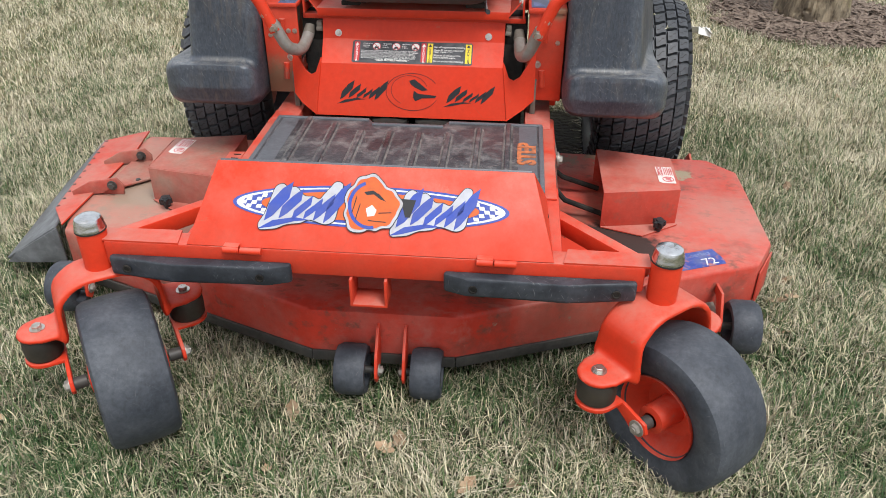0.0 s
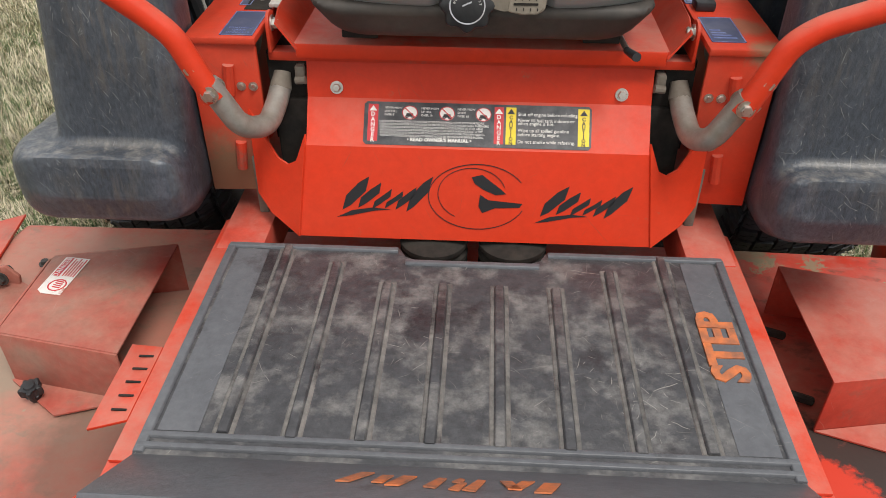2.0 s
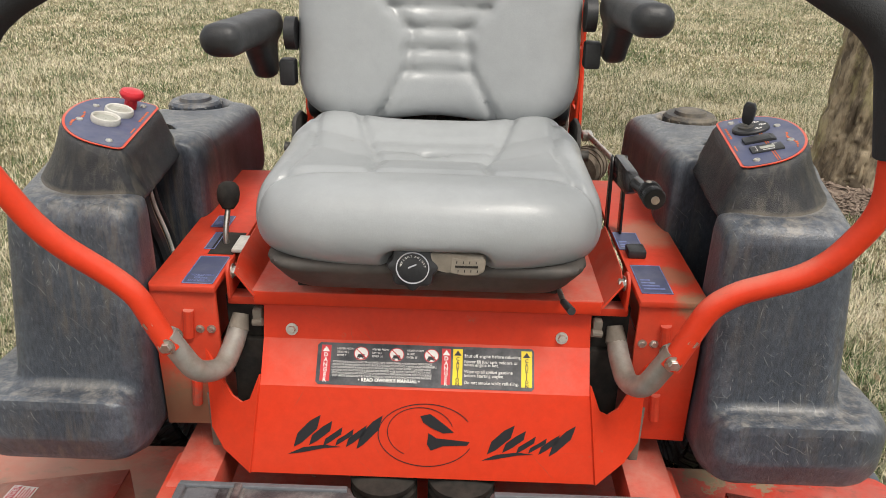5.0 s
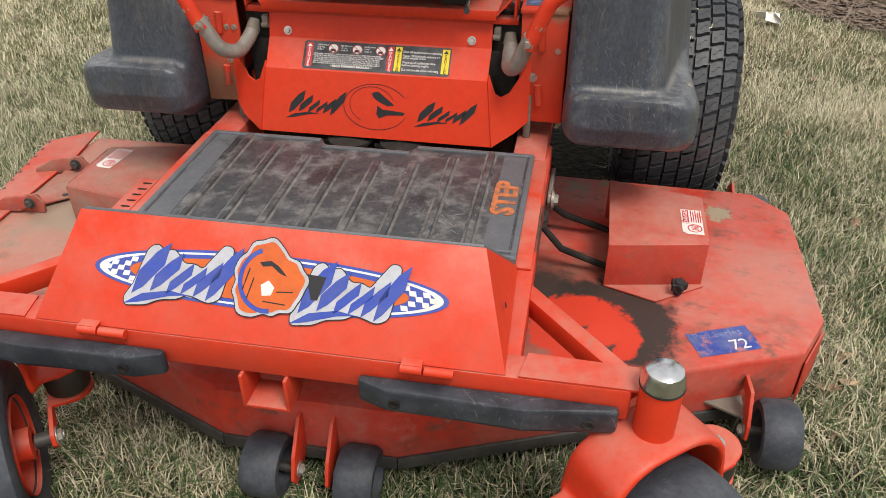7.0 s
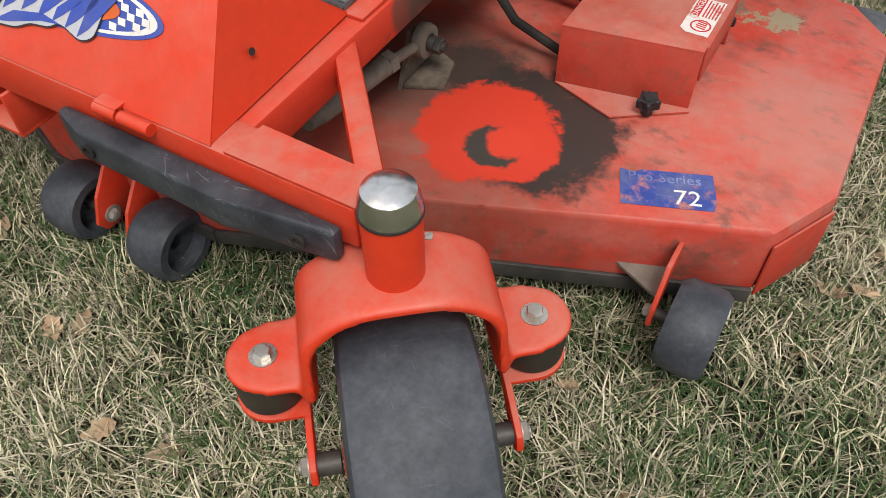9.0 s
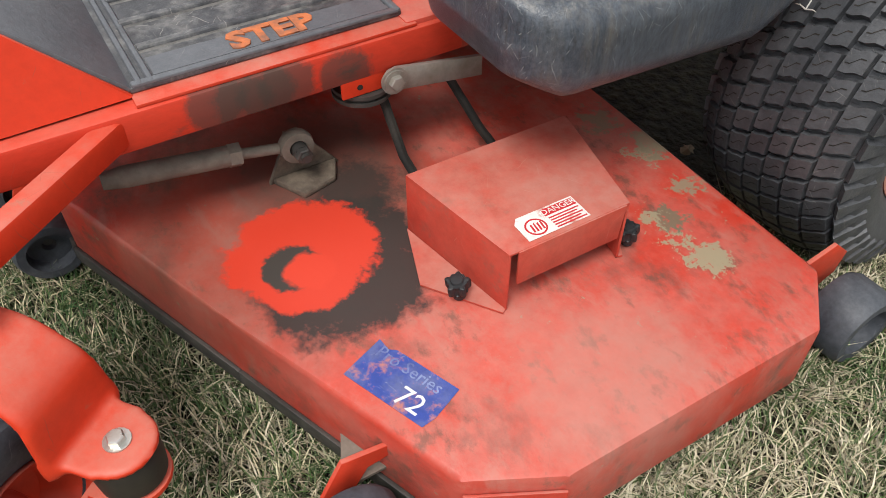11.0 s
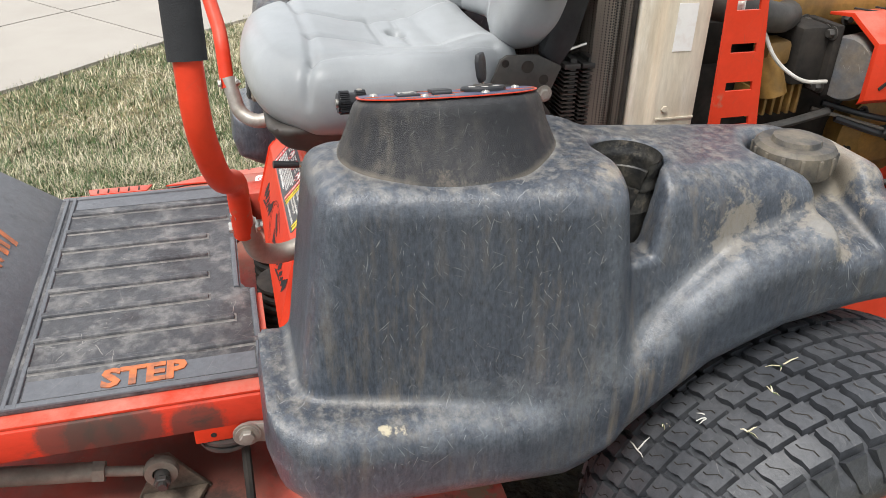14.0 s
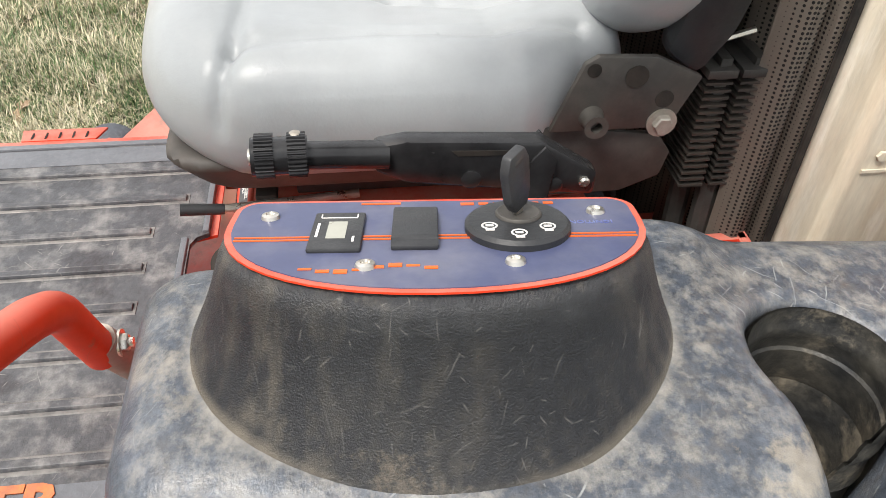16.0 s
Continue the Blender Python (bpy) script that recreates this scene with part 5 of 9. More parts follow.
# -- front frame, platform and foot plate
def frame_parts():
    bm = bmesh.new()
    box(bm, (0, 0.018, 0.425), (1.10, 0.052, 0.058), 0.006)
    beam = part("front_beam", bm, paint, mower, "orange-red square front beam, scuffed")
    for s in (-1, 1):
        bm = bmesh.new()
        box(bm, (s * 0.365, 0.38, 0.424), (0.050, 0.70, 0.056), 0.005)
        part("side_rail", bm, rail_paint, mower, "orange-red rail with a bare rubbed stretch")
        bm = bmesh.new()
        a, b = Vector((s * 0.545, 0.030, 0.432)), Vector((s * 0.385, 0.215, 0.425))
        d = (b - a)
        m = facing(a.lerp(b, 0.5), d, (0, 0, 1))
        box(bm, (0, 0, 0), (d.length + 0.03, 0.040, 0.030), 0.006, m)
        part("diagonal_brace", bm, paint_clean, mower)
        # gusset plate between the beam's end and the rail
        bm = bmesh.new()
        g = [(s * 0.39, -0.006, 0.4565), (s * 0.56, -0.006, 0.4565), (s * 0.56, 0.042, 0.4565), (s * 0.40, 0.046, 0.4565)]
        slab(bm, g if s > 0 else g[::-1], 0.004)
        part("gusset", bm, paint, mower)
    # hitch receiver under the beam
    bm = bmesh.new()
    for x in (-0.036, 0.036):
        box(bm, (x, 0.012, 0.365), (0.006, 0.06, 0.062), 0.001)
    box(bm, (0, 0.012, 0.333), (0.078, 0.06, 0.006), 0.001)
    part("receiver_bracket", bm, paint, mower)
    for s in (-1, 1):
        bm = bmesh.new()
        pts = [(s * 0.155, -0.010, 0), (s * 0.155, -0.024, 0), (s * 0.20, -0.040, 0), (s * 0.40, -0.042, 0), (s * 0.535, -0.026, 0), (s * 0.535, -0.010, 0)]
        prism(bm, [(p[0], p[1]) for p in pts], "z", 0.385, 0.428, 0.006)
        r = part("bumper_strip", bm, bumper_rubber, mower, "scuffed black rubber bumper strip")
        for x in (0.215, 0.495):
            bm = bmesh.new()
            lathe(bm, [(0.009, 0), (0.009, 0.003), (0.006, 0.003), (0.005, -0.006), (0, -0.006)], along((s * x, -0.0415 if x < 0.4 else -0.0335, 0.406), (0, -1, 0)), 14)
            part("bolt_hole", bm, void_black, r)


frame_parts()


def foot_plate():
    """The hinged wedge in front of the foot rest, with its side cheeks."""
    bm = bmesh.new()
    slab(bm, [(-0.372, -0.006, 0.455), (0.372, -0.006, 0.455), (0.325, 0.112, 0.590), (-0.325, 0.112, 0.590)], 0.003, 0.001)
    slab(bm, [(-0.325, 0.113, 0.590), (0.325, 0.113, 0.590), (0.362, 0.258, 0.458), (-0.362, 0.258, 0.458)], 0.003, 0.001)
    for s in (-1, 1):
        t = [(s * 0.371, -0.003, 0.455), (s * 0.362, 0.258, 0.456), (s * 0.3255, 0.1125, 0.589)]
        slab(bm, t if s > 0 else t[::-1], 0.003)
    fp = part("foot_plate", bm, paint_clean, mower, "bright orange-red bent foot plate with a printed emblem")
    for s in (-1, 1):
        bm = bmesh.new()
        lathe(bm, [(0, 0), (0.0045, 0), (0.0045, 0.0008), (0, 0.0008)], along((s * 0.3585, 0.093, 0.5035), (s * 0.96, 0, 0.25)), 10)
        part("plate_hole", bm, void_black, fp)
    for x in (-0.262, 0.250):
        bm = bmesh.new()
        tube(bm, [(x - 0.030, -0.014, 0.452), (x + 0.002, -0.014, 0.452)], 0.008, 12)
        box(bm, (x - 0.014, -0.006, 0.459), (0.032, 0.020, 0.004), 0.001)
        k = part("hinge_knuckle", bm, paint_clean, fp)
        bm = bmesh.new()
        tube(bm, [(x + 0.005, -0.014, 0.451), (x + 0.048, -0.014, 0.451)], 0.0075, 12)
        part("hinge_knuckle", bm, paint_clean, k)
    return fp


foot = foot_plate()


def foot_rest():
    bm = bmesh.new()
    slab(bm, [(-0.385, 0.255, 0.4575), (0.385, 0.255, 0.4575), (0.385, 0.655, 0.4575), (0.11, 0.655, 0.4575), (0.10, 0.614, 0.4575), (-0.10, 0.614, 0.4575), (-0.11, 0.655, 0.4575), (-0.385, 0.655, 0.4575)], 0.005, 0.001)
    p = part("floor_pan", bm, paint, mower, "orange-red floor pan edge under the mat")
    bm = bmesh.new()
    rim = [(-0.358, 0.256), (0.358, 0.256), (0.356, 0.645), (0.105, 0.645), (0.098, 0.626), (0.082, 0.618), (-0.082, 0.618), (-0.098, 0.626), (-0.105, 0.645), (-0.356, 0.645)]
    prism(bm, rim, "z", 0.4585, 0.466, 0.0015)
    mt = part("floor_mat", bm, mat_rubber, mower, "black rubber floor mat with raised ribs, dirty")
    for k in range(8):
        x = -0.268 + k * 0.0766
        y0, y1 = (0.290, 0.640) if k in (0, 7) else (0.286, 0.604 if abs(x) > 0.13 else 0.562)
        bm = bmesh.new()
        prism(bm, [(x - 0.013, 0.4655), (x - 0.011, 0.4672), (x + 0.011, 0.4672), (x + 0.013, 0.4655)], "y", y0 - 0.004, y1 + 0.004, 0.0)
        part("rib_edge", bm, rib_rubber, mt, "scuffed pale edge of a rib")
        bm = bmesh.new()
        prism(bm, [(x - 0.0075, 0.4665), (x - 0.005, 0.4720), (x + 0.005, 0.4720), (x + 0.0075, 0.4665)], "y", y0, y1, 0.001)
        part("mat_rib", bm, mat_rubber, mt)
    for s in (-1, 1):
        bm = bmesh.new()
        box(bm, (s * 0.3185, 0.462, 0.4662), (0.046, 0.340, 0.0008), 0.0)
        part("mat_panel", bm, mat_grey, mt, "grey worn outer strip")
    bm = bmesh.new()
    for s in (-1, 1):
        prism(bm, [(s * 0.345, 0.4655), (s * 0.347, 0.4695), (s * 0.357, 0.4695), (s * 0.358, 0.4655)], "y", 0.26, 0.64, 0.001)
    for y in (0.270, 0.285):
        prism(bm, [(y - 0.005, 0.4655), (y - 0.003, 0.470), (y + 0.003, 0.470), (y + 0.005, 0.4655)], "x", -0.356, 0.356, 0.001)
    for s in (-1, 1):
        prism(bm, [(0.634, 0.4655), (0.636, 0.470), (0.644, 0.470), (0.645, 0.4655)], "x", min(s * 0.108, s * 0.356), max(s * 0.108, s * 0.356), 0.001)
    prism(bm, [(0.606, 0.4655), (0.608, 0.470), (0.616, 0.470), (0.618, 0.4655)], "x", -0.095, 0.095, 0.001)
    part("mat_border", bm, mat_grey, mt)
    # the mat climbs the back of the foot plate
    bm = bmesh.new()
    slab(bm, [(-0.321, 0.118, 0.592), (0.321, 0.118, 0.592), (0.357, 0.259, 0.4655), (-0.357, 0.259, 0.4655)], 0.006, 0.001)
    sl = part("mat_slope", bm, mat_grey, mt, "upturned front of the rubber mat")
    up = Vector((0, -0.141, 0.1265)).normalized()
    nrm = Vector((0, 0.1265, 0.141)).normalized()
    m = facing(Vector((0.0, 0.190, 0.5275)) + nrm * 0.0006, (-1, 0, 0), up)
    bm = bmesh.new()
    for k, (x, y, w, hg, sl_) in enumerate(((-0.095, -0.005, 0.016, 0.045, 0.3), (-0.07, -0.012, 0.012, 0.04, 0.4), (-0.048, -0.01, 0.012, 0.035, -0.2), (0.045, -0.008, 0.014, 0.045, 0.3), (0.068, -0.012, 0.011, 0.034, 0.2), (0.088, -0.016, 0.013, 0.046, 0.4))):
        outline(bm, [(x, y - hg / 2), (x + w, y - hg / 2), (x + w + sl_ * hg, y + hg / 2), (x + sl_ * hg, y + hg / 2)], m, 0.0015)
    for x, y, w, hg in ((-0.022, 0.0, 0.012, 0.05), (-0.004, 0.008, 0.010, 0.034), (-0.002, -0.018, 0.009, 0.018), (0.016, -0.004, 0.012, 0.044)):
        outline(bm, [(x, y - hg / 2), (x + w * 0.6, y - hg / 2 - 0.003), (x + w + 0.2 * hg, y + hg / 2 - 0.004), (x + 0.2 * hg, y + hg / 2)], m, 0.0015)
    part("mat_emblem", bm, orange_rubber, sl, "worn orange moulded emblem")
    # the word on the mat
    writing("step_word", "STEP", 0.060, facing((0.318, 0.463, 0.4668), (0, 1, 0), (-1, 0, 0)), orange_rubber, mt, depth=0.0018, squeeze=1.0, bold=0.0025)
    return mt


foot_rest()


# ---------------------------------------------------------------- wheels
def caster(stem, axle_dir, lab):
    """A front caster: sprung fork, rubber bushes, smooth tyre."""
    ax = Vector((*axle_dir, 0)).normalized()
    tr = Vector((ax.y, -ax.x, 0))
    s = Vector((*stem, 0))
    m = Matrix((ax, tr, Vector((0, 0, 1)))).transposed().to_4x4()
    m = Matrix((( ax.x, tr.x, 0, s.x), (ax.y, tr.y, 0, s.y), (0, 0, 1, 0), (0, 0, 0, 1)))

    def fork_field(X, Y, Z):
        arch_out = f_planes(X, Y, Z, [((0.112, 0, 0.25), (1, 0, 0.06)), ((-0.112, 0, 0.25), (-1, 0, 0.06)), ((0, 0, 0.385), (0, 0, 1)), ((0.095, 0, 0.355), (1, 0, 1.3)), ((-0.095, 0, 0.355), (-1, 0, 1.3)), ((0, 0, 0.245), (0, 0, -1))], 0.02)
        arch_in = f_planes(X, Y, Z, [((0.100, 0, 0.25), (1, 0, 0.06)), ((-0.100, 0, 0.25), (-1, 0, 0.06)), ((0, 0, 0.373), (0, 0, 1)), ((0.085, 0, 0.345), (1, 0, 1.3)), ((-0.085, 0, 0.345), (-1, 0, 1.3))], 0.02)
        wide = np.abs(Y) - 0.052 - 0.012 * np.clip((0.36 - Z) / 0.1, 0, 1)
        d = smax(smax(arch_out, wide, 0.012), -arch_in, 0.006)
        for e in (-1, 1):
            pad = f_poly(X, Y, [(e * 0.098, -0.05), (e * 0.150, -0.045), (e * 0.150, 0.045), (e * 0.098, 0.05)])
            disc = np.hypot(X - e * 0.152, Y) - 0.043
            pad = smin(pad, disc, 0.012)
            d = smin(d, smax(pad, np.abs(Z - 0.262) - 0.0065, 0.006), 0.012)
        return d
    me = solid("caster_fork", fork_field, (-0.20, -0.07, 0.24), (0.20, 0.07, 0.39), 0.005)
    me.transform(m)
    fk = part("caster_fork", me, paint_clean, mower, lab, 50)
    bm = bmesh.new()
    lathe(bm, [(0.0300, 0.382), (0.0300, 0.470), (0.0290, 0.473), (0, 0.473)], Matrix.Translation((s.x, s.y, 0)), 32)
    part("stem_housing", bm, paint_clean, mower, "orange-red caster stem housing")
    bm = bmesh.new()
    lathe(bm, [(0.0290, 0.472), (0.0310, 0.474), (0.0310, 0.479), (0.0300, 0.481), (0.0295, 0.489), (0.026, 0.499), (0.016, 0.505), (0, 0.506)], Matrix.Translation((s.x, s.y, 0)), 32)
    cap = part("grease_cap", bm, chrome, fk, "dented chrome grease cap")
    bm = bmesh.new()
    lathe(bm, [(0.0295, 0.4712), (0.0318, 0.4712), (0.0318, 0.4738), (0.0295, 0.4738)], Matrix.Translation((s.x, s.y, 0)), 32)
    part("seal_ring", bm, void_black, fk)
    bm = bmesh.new()
    hex_bolt(bm, m @ Vector((0.029, 0.0, 0.43)), m.to_3x3() @ Vector((1, 0.3, 0)), 0.004, 0.008, False)
    part("grease_nipple", bm, zinc, fk)
    for e in (-1, 1):
        bm = bmesh.new()
        hex_bolt(bm, m @ Vector((e * 0.152, 0, 0.2685)), (0, 0, 1), 0.0105, 0.009)
        part("bolt", bm, zinc, fk, "zinc bolt")
        bm = bmesh.new()
        lathe(bm, [(0.034, 0.200), (0.039, 0.206), (0.0405, 0.228), (0.039, 0.250), (0.036, 0.2555)], m @ Matrix.Translation((e * 0.152, 0, 0)), 28)
        part("rubber_bush", bm, bush_rubber, fk, "dark rubber suspension bush")
        bm = bmesh.new()
        prism(bm, [(0.042 * math.cos(a) + e * 0.152, 0.042 * math.sin(a)) for a in [i * math.tau / 24 for i in range(24)]], "z", 0.192, 0.200, 0.001, m)
        arm = [(-0.040, 0.199), (0.045, 0.199), (0.105, 0.185), (0.112, 0.165), (0.100, 0.148), (0.082, 0.148), (0.030, 0.180), (-0.040, 0.190)]
        prism(bm, arm, "x", e * 0.112, e * 0.120, 0.0015, m)
        prism(bm, [(e * 0.113, -0.042), (e * 0.152, -0.042), (e * 0.152, 0.042), (e * 0.113, 0.042)], "z", 0.1925, 0.1995, 0.001, m)
        part("swing_arm", bm, paint_clean, fk)
        bm = bmesh.new()
        hex_bolt(bm, m @ Vector((e * 0.120, 0.088, 0.166)), ax * e, 0.012, 0.009, True, 0.004)
        part("axle_nut", bm, steel, fk, "dull steel axle nut")
        bm = bmesh.new()
        tube(bm, [m @ Vector((e * 0.085, 0.088, 0.166)), m @ Vector((e * 0.112, 0.088, 0.166))], 0.014, 14)
        part("axle_spacer", bm, dark_steel, fk)
    wm = m @ Matrix.Translation((0, 0.088, 0.166)) @ Matrix.Rotation(radians(90), 4, "Y")
    bm = bmesh.new()
    prof = [(0.088, -0.060), (0.100, -0.067), (0.128, -0.073), (0.148, -0.0735), (0.159, -0.068), (0.1650, -0.054), (0.168, 0.0), (0.1650, 0.054), (0.159, 0.068), (0.148, 0.0735), (0.128, 0.073), (0.100, 0.067), (0.088, 0.060)]
    lathe(bm, prof, wm, 64, True)
    ty = part("tyre", bm, caster_rubber, fk, "smooth worn grey caster tyre", 40)
    bm = bmesh.new()
    for e in (-1, 1):
        lathe(bm, [(0.092, e * 0.070), (0.090, e * 0.060), (0.080, e * 0.050), (0.060, e * 0.020), (0.032, e * 0.018), (0.030, e * 0.080), (0.016, e * 0.082)], wm, 40, False, False)
    part("rim", bm, paint, fk, "dusty orange-red rim")
    return fk


caster((0.588, -0.003), (0.233, 0.194), "orange-red sprung caster fork with bolted ears")
caster((-0.578, 0.008), (0.256, 0.168), "orange-red sprung caster fork with bolted ears, dusty")


def deck_roller(c, width, r, bracket_x, bracket, lab):
    bm = bmesh.new()
    wm = Matrix.Translation(c) @ Matrix.Rotation(radians(90), 4, "Y")
    w = width / 2
    lathe(bm, [(0.012, -w * 0.3), (r * 0.62, -w * 0.3), (r * 0.66, -w), (r * 0.90, -w), (r, -w * 0.7), (r * 1.01, 0), (r, w * 0.7), (r * 0.90, w), (r * 0.66, w), (r * 0.62, w * 0.3), (0.012, w * 0.3)], wm, 40, True)
    ro = part("anti_scalp_roller", bm, caster_rubber, mower, lab)
    bm = bmesh.new()
    prism(bm, bracket, "x", bracket_x - 0.0035, bracket_x + 0.0035, 0.0015)
    part("roller_bracket", bm, paint, ro, "orange-red bracket")
    bm = bmesh.new()
    tube(bm, [(c[0], c[1], c[2]), (bracket_x, c[1], c[2])], 0.009, 12)
    e = 1 if bracket_x > c[0] else -1
    part("roller_axle", bm, dark_steel, ro)
    bm = bmesh.new()
    hex_bolt(bm, Vector((bracket_x + e * 0.0035, c[1], c[2])), (e, 0, 0), 0.010, 0.008, True, 0.003)
    part("roller_bolt", bm, steel, ro)


cb = [(0.135, 0.16), (0.13, 0.10), (0.075, 0.062), (0.05, 0.064), (0.038, 0.085), (0.055, 0.13), (0.10, 0.185), (0.13, 0.19)]
deck_roller((-0.066, 0.068, 0.086), 0.070, 0.060, -0.008, cb, "grey deck roller")
deck_roller((0.108, 0.074, 0.080), 0.070, 0.060, 0.056, cb, "grey deck roller")
rb = [(0.395, 0.175), (0.33, 0.185), (0.305, 0.19), (0.272, 0.130), (0.268, 0.10), (0.285, 0.085), (0.305, 0.10), (0.335, 0.155), (0.395, 0.16)]
deck_roller((0.864, 0.290, 0.105), 0.069, 0.066, 0.808, rb, "grey deck roller beside the deck corner")
deck_roller((-0.864, 0.290, 0.115), 0.069, 0.066, -0.808, rb, "grey deck roller beside the deck corner")
rr = [(0.98, 0.165), (1.02, 0.175), (1.10, 0.195), (1.14, 0.16), (1.13, 0.12), (1.09, 0.10), (1.05, 0.13), (0.98, 0.13)]
deck_roller((0.925, 1.105, 0.085), 0.075, 0.066, 0.862, rr, "grey deck roller behind the deck corner")
bm = bmesh.new()
slab(bm, [(0.72, 0.34, 0.125), (0.807, 0.30, 0.125), (0.807, 0.385, 0.125), (0.80, 0.39, 0.125)], 0.005)
part("roller_gusset", bm, cast_dusty, mower, "dust-caked triangular roller gusset")

# -- drive wheels
TY, TZ, TR = 1.405, 0.302, 0.325


def tread_block(bm, ring_a, half_a, x0, x1, r0, r1, skew):
    """One raised tread block, bent like a flat S across the tread."""
    def at(x, a, r):
        drop = 0.036 * (abs(x) / 0.140) ** 3.2
        return bm.verts.new((x, (r - drop) * math.cos(a), (r - drop) * math.sin(a)))
    cols = []
    for k in range(4):
        t = k / 3
        off = skew * (0.5, 0.35, -0.35, -0.5)[k]
        row = []
        for r, f in ((r0, 1.0), (r1, 0.86)):
            xm = (x0 + x1) / 2 + (t - 0.5) * (x1 - x0) * (1.0 if r == r0 else 0.92)
            row += [at(xm, ring_a + off - half_a * f, r), at(xm, ring_a + off + half_a * f, r)]
        cols.append(row)
    for a, b in zip(cols, cols[1:]):
        bm.faces.new((a[2], a[3], b[3], b[2]))
        bm.faces.new((a[0], a[2], b[2], b[0]))
        bm.faces.new((a[3], a[1], b[1], b[3]))
    for c in (cols[0], cols[-1]):
        bm.faces.new((c[0], c[1], c[3], c[2]))


rim_dust = material("tan_rim_dust", (0.42, 0.33, 0.25), 0.8, second=(0.55, 0.24, 0.17), scale=7, soft=0.2, amount=0.6, grain=0.15, bump=0.05)
rim_lip = material("pale_rim_lip", (0.60, 0.33, 0.26), 0.5, second=(0.55, 0.14, 0.08), scale=9, soft=0.15, grain=0.15, bump=0.03)


def drive_wheel(s):
    centre = Vector((s * 0.695, TY, TZ))
    m = Matrix.Translation(centre)
    wm = m @ Matrix.Rotation(radians(90), 4, "Y")
    bm = bmesh.new()
    prof = []
    for k in range(21):
        x = -0.140 + 0.280 * k / 20
        u = abs(x) / 0.140
        prof.append((TR - 0.009 - 0.036 * u ** 3.2 - (0.012 if u > 0.97 else 0), x))
    side = [(0.262, 0.147), (0.232, 0.149), (0.205, 0.142), (0.185, 0.130), (0.172, 0.118)]
    prof = [(r, -x) for r, x in side[::-1]] + prof + side
    lathe(bm, prof, wm, 96, True)
    ty = part("tyre", bm, tyre_rubber, mower, "large turf tyre with dusty grey block tread", 50)
    bm = bmesh.new()
    n = 46
    for k in range(n):
        a = k * math.tau / n
        for j in range(7):
            x0 = -0.131 + j * 0.0375
            tread_block(bm, a + (0.5 if j % 2 else 0) * math.tau / n, math.tau / n * 0.435, x0, x0 + 0.0345, TR - 0.013, TR + 0.003, 0.026)
    for k in range(n):
        a = k * math.tau / n
        for e in (-1, 1):
            pts = []
            for r, x, ha in ((0.290, 0.130, 0.055), (0.290, 0.130, -0.055), (0.240, 0.1480, -0.030), (0.240, 0.1480, 0.012), (0.298, 0.1405, 0.047), (0.298, 0.1405, -0.047), (0.244, 0.1535, -0.024), (0.244, 0.1535, 0.006)):
                pts.append(bm.verts.new((e * x, r * math.cos(a + ha), r * math.sin(a + ha))))
            for f in ((4, 5, 6, 7), (0, 1, 5, 4), (1, 2, 6, 5), (2, 3, 7, 6), (3, 0, 4, 7)):
                bm.faces.new([pts[i] for i in f])
    bmesh.ops.transform(bm, matrix=m, verts=bm.verts)
    part("tread", bm, tyre_rubber, ty, "worn turf tread blocks", 25)
    cut = bmesh.new()
    for k in range(n):
        for j in range(7):
            x0, a0 = -0.131 + j * 0.0375, (k + (0.5 if j % 2 else 0)) * math.tau / n
            line = [(x0 + 0.005, a0 + 0.022), (x0 + 0.011, a0 + 0.018), (x0 + 0.0205, a0 - 0.018), (x0 + 0.0275, a0 - 0.022)]
            pts = []
            for x, a in line:
                r = TR + 0.0034 - 0.036 * (abs(x) / 0.140) ** 3.2
                pts.append([cut.verts.new((x, r * math.cos(a + e), r * math.sin(a + e))) for e in (-0.0028, 0.0028)])
            for p, q in zip(pts, pts[1:]):
                cut.faces.new((p[0], p[1], q[1], q[0]))
    bmesh.ops.transform(cut, matrix=m, verts=cut.verts)
    part("siping", cut, void_black, ty, "thin zigzag cuts in the tread blocks", 0)["kind"] = "stuff"
    bm = bmesh.new()
    lathe(bm, [(0.176, 0.118), (0.177, 0.126), (0.171, 0.128), (0.166, 0.120), (0.164, 0.104), (0.152, 0.097), (0.149, 0.090), (0.149, 0.045), (0.146, -0.02), (0.140, -0.055), (0.128, -0.066), (0.112, -0.068), (0.07, -0.056), (0.04, -0.054), (0.0, -0.054)], m @ Matrix.Rotation(radians(90 * s), 4, "Y"), 72, False, False)
    rm = part("rim", bm, rim_paint, ty, "dusty faded salmon-red wheel rim")
    for prof, coat, lb in (([(0.1635, 0.1045), (0.1525, 0.0980), (0.1525, 0.0992), (0.1632, 0.1056)], rim_dust, "tan dust band inside the rim"),
                           ([(0.1775, 0.1262), (0.1710, 0.1286), (0.1702, 0.1280), (0.1765, 0.1250)], rim_lip, "pale worn rim lip")):
        bm = bmesh.new()
        lathe(bm, prof, m @ Matrix.Rotation(radians(90 * s), 4, "Y"), 72, True)
        part("rim_band", bm, coat, rm, lb)
    for k in range(8):
        bm = bmesh.new()
        a = k * math.tau / 8 + 0.2
        q = m @ Vector((s * -0.066, 0.126 * math.cos(a), 0.126 * math.sin(a)))
        lathe(bm, [(0.011, 0.001), (0.011, 0.003), (0, 0.003)], along(q, (s, 0, 0)) @ Matrix.Diagonal((1, 1.6, 1, 1)), 12)
        part("vent_slot", bm, void_black, rm)
    bm = bmesh.new()
    va = radians(-28)
